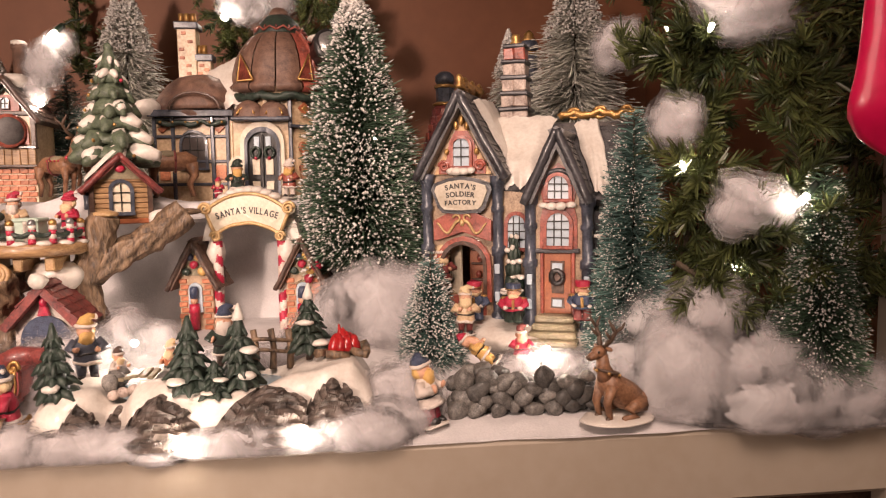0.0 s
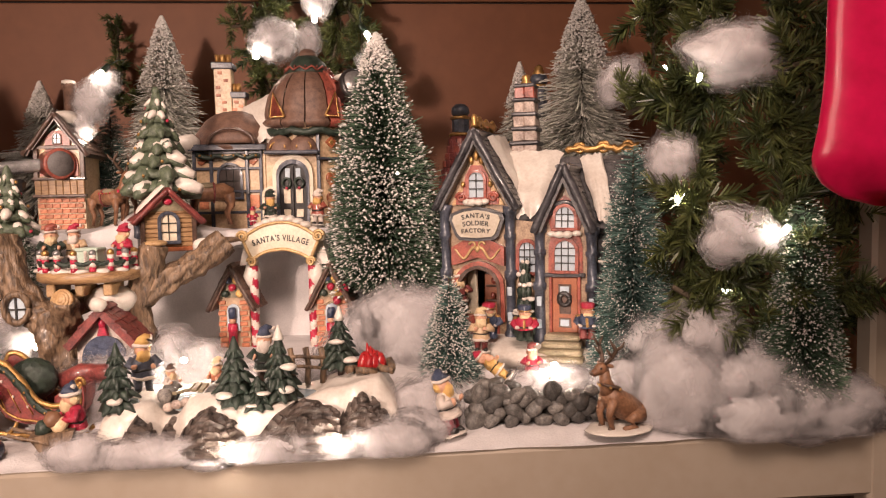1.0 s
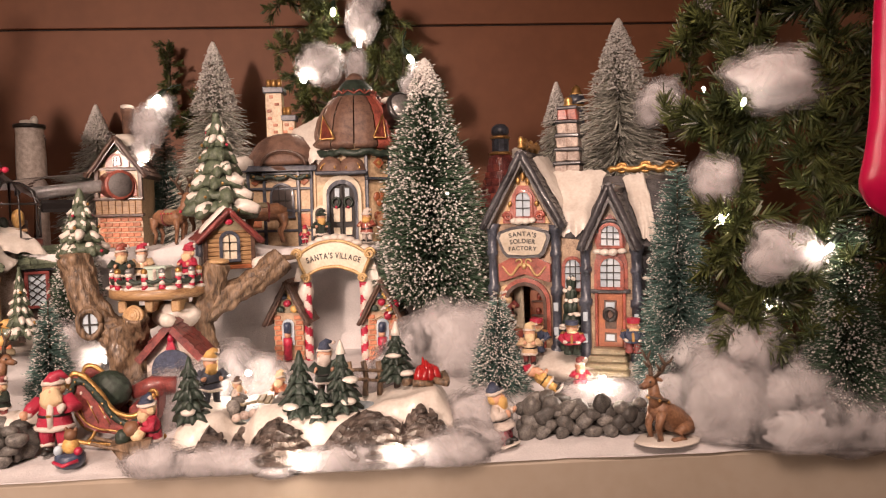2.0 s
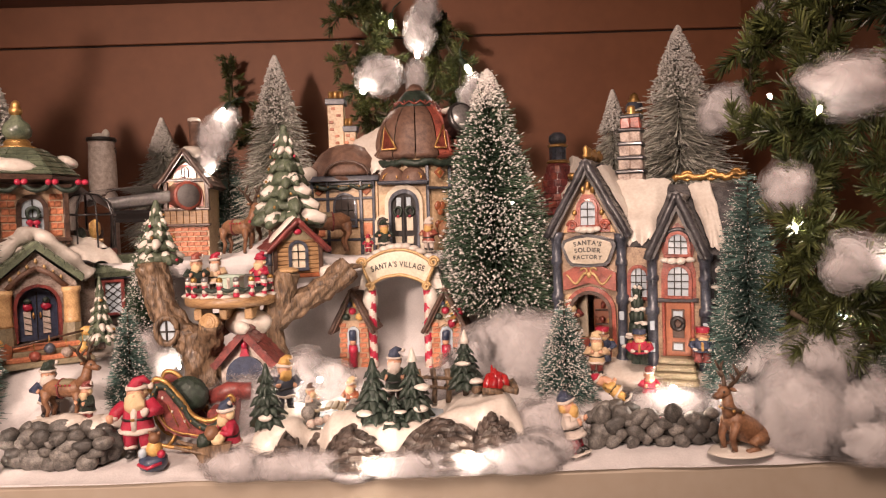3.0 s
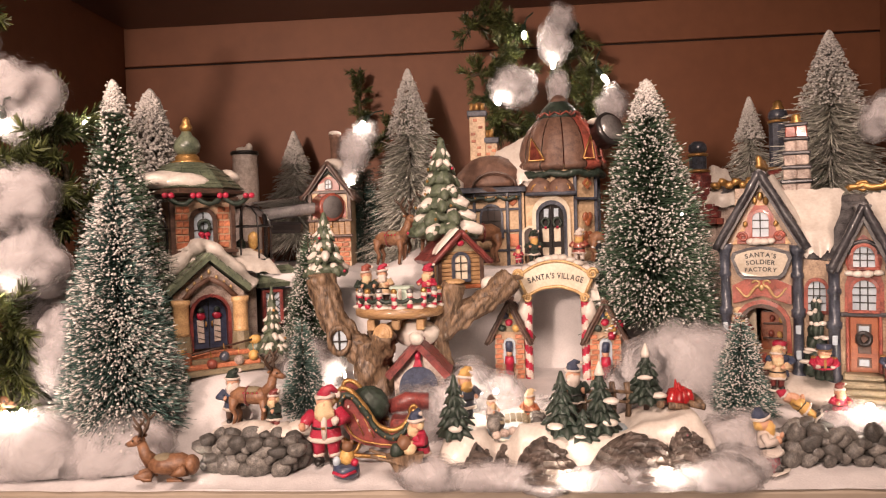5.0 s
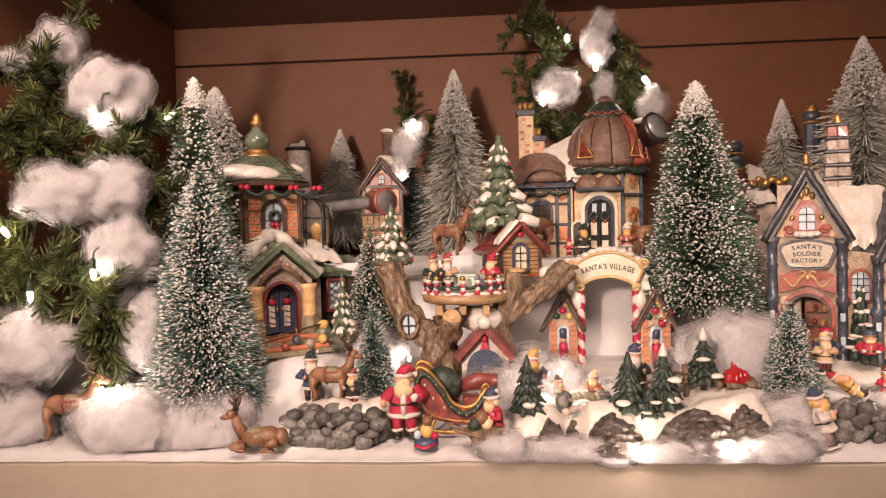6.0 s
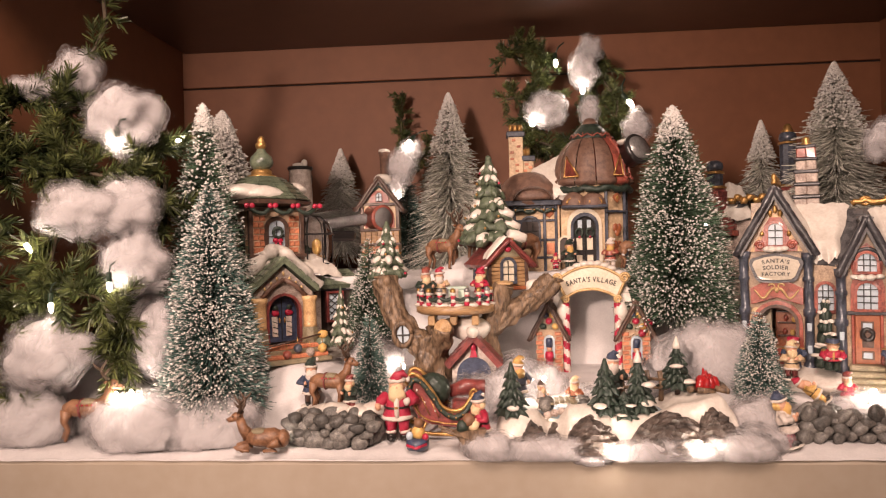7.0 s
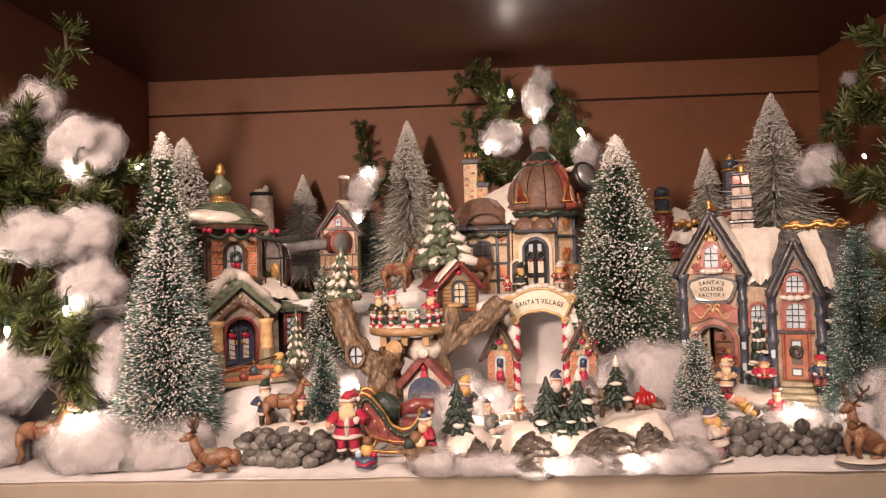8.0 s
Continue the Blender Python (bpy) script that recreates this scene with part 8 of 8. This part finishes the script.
garland("pine_garland", "green artificial pine garland with warm lights at the niche side", [
    [(-0.55, 0.05, 0.02), (-0.52, 0.05, 0.10), (-0.50, 0.04, 0.18), (-0.49, 0.06, 0.26), (-0.51, 0.07, 0.33)],
    [(-0.56, 0.03, 0.13), (-0.50, 0.03, 0.15), (-0.45, 0.03, 0.14), (-0.43, 0.05, 0.11), (-0.445, 0.05, 0.07), (-0.45, 0.06, 0.03)],
    [(-0.58, 0.05, 0.27), (-0.51, 0.05, 0.27), (-0.45, 0.06, 0.255), (-0.41, 0.08, 0.24)],
    [(-0.58, 0.07, 0.34), (-0.52, 0.08, 0.335), (-0.46, 0.10, 0.32), (-0.43, 0.12, 0.29)],
    [(-0.58, 0.02, 0.05), (-0.56, 0.02, 0.20), (-0.57, 0.04, 0.33)],
    [(-0.415, 0.10, 0.20), (-0.41, 0.09, 0.25), (-0.43, 0.08, 0.31)],
], 235, 2, 0.032, 0.0135, 88)
garland("pine_garland", "green artificial pine garland with lights above the domed hall", [
    [(-0.059, 0.450, 0.452), (-0.044, 0.455, 0.470), (-0.006, 0.455, 0.472), (0.010, 0.450, 0.447), (-0.012, 0.445, 0.413), (-0.030, 0.440, 0.360), (-0.010, 0.440, 0.310)],
    [(-0.055, 0.440, 0.392), (-0.020, 0.440, 0.400), (0.012, 0.445, 0.395)],
    [(0.091, 0.455, 0.460), (0.088, 0.455, 0.420), (0.108, 0.450, 0.388), (0.105, 0.450, 0.340), (0.090, 0.450, 0.300)],
    [(0.070, 0.460, 0.440), (0.080, 0.460, 0.400), (0.070, 0.460, 0.360), (0.040, 0.460, 0.330)],
    [(-0.010, 0.450, 0.330), (0.030, 0.460, 0.320), (0.070, 0.460, 0.310)],
], 380, 3, 0.022, 0.010, 62)
garland("pine_sprig", "thin green pine sprig standing against the back wall", [
    [(-0.220, 0.515, 0.30), (-0.221, 0.515, 0.36), (-0.219, 0.515, 0.425)],
    [(-0.21, 0.50, 0.29), (-0.18, 0.49, 0.325), (-0.175, 0.49, 0.345)],
], 300, 4, 0.014, 0.008, 40)
garland("pine_sprig", "thin green pine sprig tipped with cotton", [[(0.455, 0.35, 0.32), (0.457, 0.35, 0.36), (0.465, 0.345, 0.40), (0.475, 0.34, 0.42)]], 300, 5, 0.014, 0.009, 40)
garland("pine_sprig", "thin green pine sprig on a bare stem", [[(-0.505, 0.10, 0.375), (-0.49, 0.105, 0.395), (-0.478, 0.108, 0.42), (-0.480, 0.108, 0.450)]], 150, 6, 0.02, 0.012, 34)


# ---- cotton wool ----
def wisp_material(name, cover):
    """Thin outer layers of cotton: fibres with gaps between them, denser in streaks."""
    m = bpy.data.materials.new(name)
    m.use_nodes = True
    nt = m.node_tree
    b = nt.nodes["Principled BSDF"]
    b.inputs["Base Color"].default_value = (0.74, 0.71, 0.715, 1)
    b.inputs["Roughness"].default_value, b.inputs["Specular IOR Level"].default_value = 1.0, 0.02
    tex = nt.nodes.new("ShaderNodeTexCoord")
    streak = nt.nodes.new("ShaderNodeTexNoise")
    streak.inputs["Scale"].default_value, streak.inputs["Detail"].default_value, streak.inputs["Distortion"].default_value = 38, 3, 0.8
    nt.links.new(tex.outputs["Object"], streak.inputs["Vector"])
    rng = nt.nodes.new("ShaderNodeMapRange")
    rng.inputs["From Min"].default_value, rng.inputs["From Max"].default_value = 0.36, 0.66
    rng.inputs["To Max"].default_value = 2 * cover
    nt.links.new(streak.outputs["Fac"], rng.inputs["Value"])
    tr = nt.nodes.new("ShaderNodeBsdfTranslucent")
    tr.inputs[0].default_value = (0.74, 0.71, 0.715, 1)
    body = nt.nodes.new("ShaderNodeMixShader")
    body.inputs[0].default_value = 0.5
    nt.links.new(b.outputs[0], body.inputs[1])
    nt.links.new(tr.outputs[0], body.inputs[2])
    gap = nt.nodes.new("ShaderNodeBsdfTransparent")
    mix = nt.nodes.new("ShaderNodeMixShader")
    nt.links.new(rng.outputs[0], mix.inputs[0])
    nt.links.new(gap.outputs[0], mix.inputs[1])
    nt.links.new(body.outputs[0], mix.inputs[2])
    nt.links.new(mix.outputs[0], nt.nodes["Material Output"].inputs[0])
    return m


WISPS = [wisp_material("cotton_wisp", 0.46), wisp_material("thin_cotton_wisp", 0.28), wisp_material("faint_cotton_wisp", 0.15)]


def cotton(x, y, z, rx, ry, rz, seed=1, rough=1.0, fuzz=0.11, n=7000, label="loose white cotton wool puff like smoke", name="cotton_puff", floor=None):
    rng = np.random.default_rng(seed)
    t = thing(name, label, "cotton wool", pose(x, y, z), "cotton puffs")
    m, k = 40, 26

    def skin(grow, extra):
        out = []
        for j in range(k + 1):
            th = math.pi * j / k
            for i in range(m):
                a = 2 * math.pi * i / m
                d = Vector((math.sin(th) * math.cos(a), math.sin(th) * math.sin(a), math.cos(th)))
                q = d * 1.5 + Vector((seed * 3.7, seed * 1.3, 0))
                g = 0.84 + rough * (0.42 * noise.noise(q) + 0.05 * noise.noise(q * 2.3)) + extra * noise.noise(q * 4.1)
                w = Vector((d.x * (rx * g + grow), d.y * (ry * g + grow), d.z * (rz * g + grow)))
                if floor is not None and w.z < floor - z:
                    w.z = floor - z
                out.append(w)
        return out

    f = [(j * m + i, (j + 1) * m + i, (j + 1) * m + (i + 1) % m, j * m + (i + 1) % m) for j in range(k) for i in range(m)]
    v = skin(-0.001, 0.0)
    Shape(COTTON).add(v, f, COTTON, True).make("core", t)
    for grow, extra, mat in ((0.0010, 0.05, WISPS[0]), (0.0034, 0.11, WISPS[1]), (0.0068, 0.17, WISPS[2])):
        Shape(mat).add(skin(grow * min(1.0, rz / 0.02), extra), f, mat, True).make("wisp", t, "thin outer layer of loose fibres")
    pts = np.array([tuple(q) for q in v])
    pick = rng.integers(m, len(pts) - m, n)
    mean = (rx + rz) / 2
    p = pts[pick] + rng.normal(size=(n, 3)) * mean * 0.05
    out = unit(pts[pick] / np.array([rx, ry, rz]))
    lift = np.minimum(rng.exponential(fuzz, (n, 1)), fuzz * 3) * min(mean, 0.03)
    p = p + out * (lift - 0.0012)
    q = unit(rng.normal(size=(n, 3)) + out * 0.25)
    ln = 0.0040 * (0.4 + rng.random((n, 1)))
    b, e = p - q * ln / 2, p + q * ln / 2
    if floor is not None:
        keep = (e[:, 2] > floor - z) & (b[:, 2] > floor - z)
        b, e = b[keep], e[keep]
    vv, ff = blades(b, e, 0.00008 + 0.00008 * rng.random(len(b)), rng)
    o = loose_mesh("fibre_fuzz", vv, ff, [COTTON], parent=t)
    o["kind"] = "stuff"
    return t


PUFFS = [
    (0.392, 0.020, 0.272, 0.046, 0.018, 0.022), (0.353, 0.050, 0.200, 0.018, 0.014, 0.020), (0.388, 0.010, 0.140, 0.030, 0.016, 0.020),
    (0.385, 0.255, 0.292, 0.026, 0.016, 0.026), (0.470, 0.34, 0.420, 0.011, 0.009, 0.010),
    (-0.436, 0.060, 0.312, 0.038, 0.026, 0.034), (-0.470, 0.030, 0.222, 0.042, 0.020, 0.024), (-0.424, 0.045, 0.225, 0.030, 0.020, 0.030),
    (-0.424, 0.050, 0.172, 0.034, 0.022, 0.030), (-0.500, 0.025, 0.085, 0.050, 0.024, 0.034), (-0.506, 0.100, 0.368, 0.026, 0.018, 0.026),
    (-0.540, 0.080, 0.350, 0.024, 0.016, 0.014), (-0.410, 0.062, 0.095, 0.024, 0.018, 0.036), (0.000, 0.410, 0.370, 0.034, 0.018, 0.024),
    (0.056, 0.415, 0.428, 0.018, 0.014, 0.030), (0.066, 0.412, 0.455, 0.016, 0.012, 0.018), (0.124, 0.385, 0.338, 0.018, 0.014, 0.020), (0.052, 0.330, 0.352, 0.011, 0.010, 0.018),
    (-0.203, 0.372, 0.292, 0.020, 0.014, 0.024), (-0.190, 0.385, 0.318, 0.015, 0.012, 0.014), (-0.214, 0.368, 0.266, 0.013, 0.011, 0.018),
]
for i, p in enumerate(PUFFS):
    cotton(*p, seed=i + 1, rough=0.8, fuzz=0.14, n=int(600 + 1.2e6 * p[3] * p[5]))
DRIFTS = [
    (0.395, 0.020, 0.020, 0.085, 0.030, 0.046), (0.440, -0.002, 0.012, 0.060, 0.022, 0.030),
    (0.350, 0.020, 0.018, 0.046, 0.034, 0.052), (0.405, -0.002, 0.010, 0.056, 0.022, 0.030), (0.455, 0.004, 0.010, 0.046, 0.024, 0.026), (0.345, 0.05, 0.05, 0.036, 0.03, 0.036),
    (0.150, 0.140, 0.048, 0.058, 0.034, 0.048), (0.112, 0.142, 0.046, 0.034, 0.022, 0.036), (0.155, 0.040, 0.010, 0.030, 0.030, 0.030), (0.150, 0.012, 0.006, 0.026, 0.014, 0.014),
    (-0.075, 0.090, 0.030, 0.028, 0.022, 0.030), (-0.100, 0.080, 0.022, 0.030, 0.018, 0.032), (-0.055, 0.13, 0.035, 0.03, 0.03, 0.030), (-0.035, 0.12, 0.03, 0.03, 0.02, 0.03),
    (-0.08, 0.000, 0.004, 0.026, 0.014, 0.014), (-0.035, -0.004, 0.003, 0.042, 0.010, 0.012), (0.060, -0.006, 0.002, 0.062, 0.009, 0.011), (0.13, -0.002, 0.004, 0.032, 0.014, 0.014),
    (-0.350, 0.032, 0.012, 0.062, 0.026, 0.036), (-0.405, 0.028, 0.012, 0.058, 0.030, 0.038), (-0.53, 0.04, 0.02, 0.05, 0.03, 0.04),
    (-0.212, 0.165, 0.055, 0.032, 0.024, 0.030), (0.255, 0.058, 0.022, 0.04, 0.02, 0.018), (0.315, 0.04, 0.02, 0.03, 0.03, 0.03),
    (0.090, 0.145, 0.030, 0.028, 0.016, 0.026), (0.372, 0.030, 0.060, 0.034, 0.024, 0.030), (0.005, -0.006, -0.004, 0.020, 0.004, 0.005), (0.43, -0.010, -0.003, 0.026, 0.006, 0.009),
    (-0.17, 0.105, 0.02, 0.024, 0.02, 0.020), (0.05, 0.10, 0.02, 0.06, 0.02, 0.022), (0.19, 0.15, 0.03, 0.03, 0.03, 0.03),
]
for i, p in enumerate(DRIFTS):
    cotton(*p, seed=i + 60, rough=0.45, fuzz=0.12 if p[1] > 0.013 else 0.07, n=int(600 + 1.2e6 * p[3] * p[5]), label="drift of loose white cotton wool on the blanket", name="cotton_drift", floor=None if p[2] < 0 else (-0.004 if p[1] < 0.01 else 0.0))


# ---- string lights ----
def bulb(x, y, z, watts=0.05, tilt=(0, 0), size=1.0, socket=True):
    t = thing("string_light", "small clear string light glowing warm white", "string light", pose(x, y, z, tilt[0], tilt[1], 0) @ Matrix.Diagonal((size, size, size, 1)), "string lights")
    k = Shape(BULBM)
    k.lathe((0, 0, 0), [(0.0018, -0.005), (0.0026, -0.003), (0.0026, 0.003), (0.0014, 0.006), (0.0003, 0.0075)], BULBM, 10)
    o = k.make("bulb", t, "glowing bulb")
    o.visible_shadow = False
    if socket:
        build_socket(t)
    lamp_at(x, y - 0.002, z + 0.001, watts)


def build_socket(t):
    k = Shape(WIRE)
    k.lathe((0, 0, -0.016), [(0.0026, 0), (0.003, 0.002), (0.003, 0.010), (0.0022, 0.0115)], WIRE, 10)
    k.tube([(0, 0, -0.015), (0.004, 0.004, -0.024), (0.012, 0.008, -0.028)], 0.0009, WIRE, 6)
    k.make("socket", t, "dark green socket and wire")


def lamp_at(x, y, z, watts):
    lamp = bpy.data.lights.new("string_light_glow", "POINT")
    lamp.energy, lamp.color, lamp.shadow_soft_size = watts, BULB, 0.004
    ob = new("string_light_glow", lamp)
    ob.location = (x, y, z)


for a in [
    (0.020, -0.0150, 0.0065, 0.055, (90, 0), 0.9, False), (0.093, -0.0150, 0.0080, 0.045, (90, 20), 0.9, False), (-0.030, 0.074, 0.050, 0.065, (70, 0), 0.8, False),
    (0.257, 0.042, 0.042, 0.07, (70, 0), 0.8, False), (-0.266, 0.006, 0.014, 0.09, (60, 30), 0.9, False), (-0.416, 0.026, 0.047, 0.03, (20, 0), 0.9, False), (-0.433, 0.028, 0.045, 0.03, (20, 20), 0.9, False),
    (-0.176, 0.150, 0.050, 0.045, (0, 0), 0.5, False), (-0.436, 0.046, 0.288, 0.05, (200, 20), 1.0), (-0.506, 0.014, 0.188, 0.05, (200, -20), 0.8, False), (-0.433, 0.022, 0.150, 0.035, (180, 0), 0.8),
    (-0.480, 0.006, 0.133, 0.035, (180, 0), 0.8), (0.018, 0.428, 0.440, 0.035, (150, 0), 1.1), (0.052, 0.398, 0.393, 0.045, (30, 0), 1.1), (-0.019, 0.396, 0.347, 0.045, (100, 60), 1.1),
    (0.116, 0.392, 0.371, 0.03, (150, -30), 1.2), (-0.192, 0.370, 0.323, 0.016, (140, 30), 1.1), (-0.206, 0.365, 0.250, 0.006, (100, 0), 0.9), (0.352, 0.036, 0.168, 0.03, (120, 0), 0.7, False),
    (0.412, -0.010, 0.145, 0.060, (200, 30), 0.8), (0.352, -0.002, 0.253, 0.02, (160, 30), 0.6, False), (0.405, 0.19, 0.294, 0.02, (140, 0), 0.6, False), (0.142, 0.135, 0.195, 0.004, (90, 0), 0.4, False),
    (0.395, 0.045, 0.095, 0.10, (90, 0), 0.7), (-0.405, 0.115, 0.297, 0.03, (90, 0), 0.8),
]:
    bulb(*a)

# ---- red stocking and ornament at the niche side ----
s = Shape(SATIN)
n, rows = 26, 30
v, f = [], []
for j in range(rows + 1):
    w = j / rows
    z = 0.166 + 0.29 * w * w * 0.7 + 0.29 * w * 0.3
    left = float(np.interp(z, [0.166, 0.1675, 0.171, 0.178, 0.187, 0.194, 0.205, 0.225, 0.27, 0.46], [0.392, 0.382, 0.3725, 0.3635, 0.3592, 0.3600, 0.3625, 0.3655, 0.3672, 0.372]))
    right = 0.47
    for i in range(n):
        a = 2 * math.pi * i / n
        cx, hw = (left + right) / 2, (right - left) / 2
        th = 0.012 * (0.15 + 0.85 * min(1, w * 6) * min(1, (1 - w) * 12 + 0.2))
        fold = 1 + 0.10 * math.sin(a * 5 + w * 6)
        v.append((cx + hw * math.cos(a), -0.123 + th * math.sin(a) * fold, z + 0.003 * math.sin(a * 2) * (1 - w)))
for j in range(rows):
    for i in range(n):
        k2 = (i + 1) % n
        f.append((j * n + i, j * n + k2, (j + 1) * n + k2, (j + 1) * n + i))
f += [tuple(range(n))[::-1], tuple(rows * n + i for i in range(n))]
s.add(v, f, SATIN, True)
t = thing("christmas_stocking", "glossy bright red satin stocking hanging in front of the niche", "stocking", pose(0, 0, 0))
s.make("stocking_body", t)
k = Shape(SATIN)
k.tube([(0.43, -0.123, 0.455), (0.435, -0.10, 0.54), (0.44, 0.0, 0.61), (0.44, 0.055, 0.63)], 0.003, SATIN, 8)
k.make("hanging_loop", t)
k = Shape(MAROON)
k.ball((0, 0, 0), 0.016, MAROON, 18)
k.lathe((0, 0, 0.014), [(0.004, 0), (0.004, 0.005), (0.002, 0.006)], GOLD, 10)
k.tube([(0, 0, 0.019), (0.0, 0.004, 0.04)], 0.0008, GOLD, 5)
solid("bauble", k, "dark red bauble hanging from the garland", "bauble", pose(0.492, -0.022, 0.098))
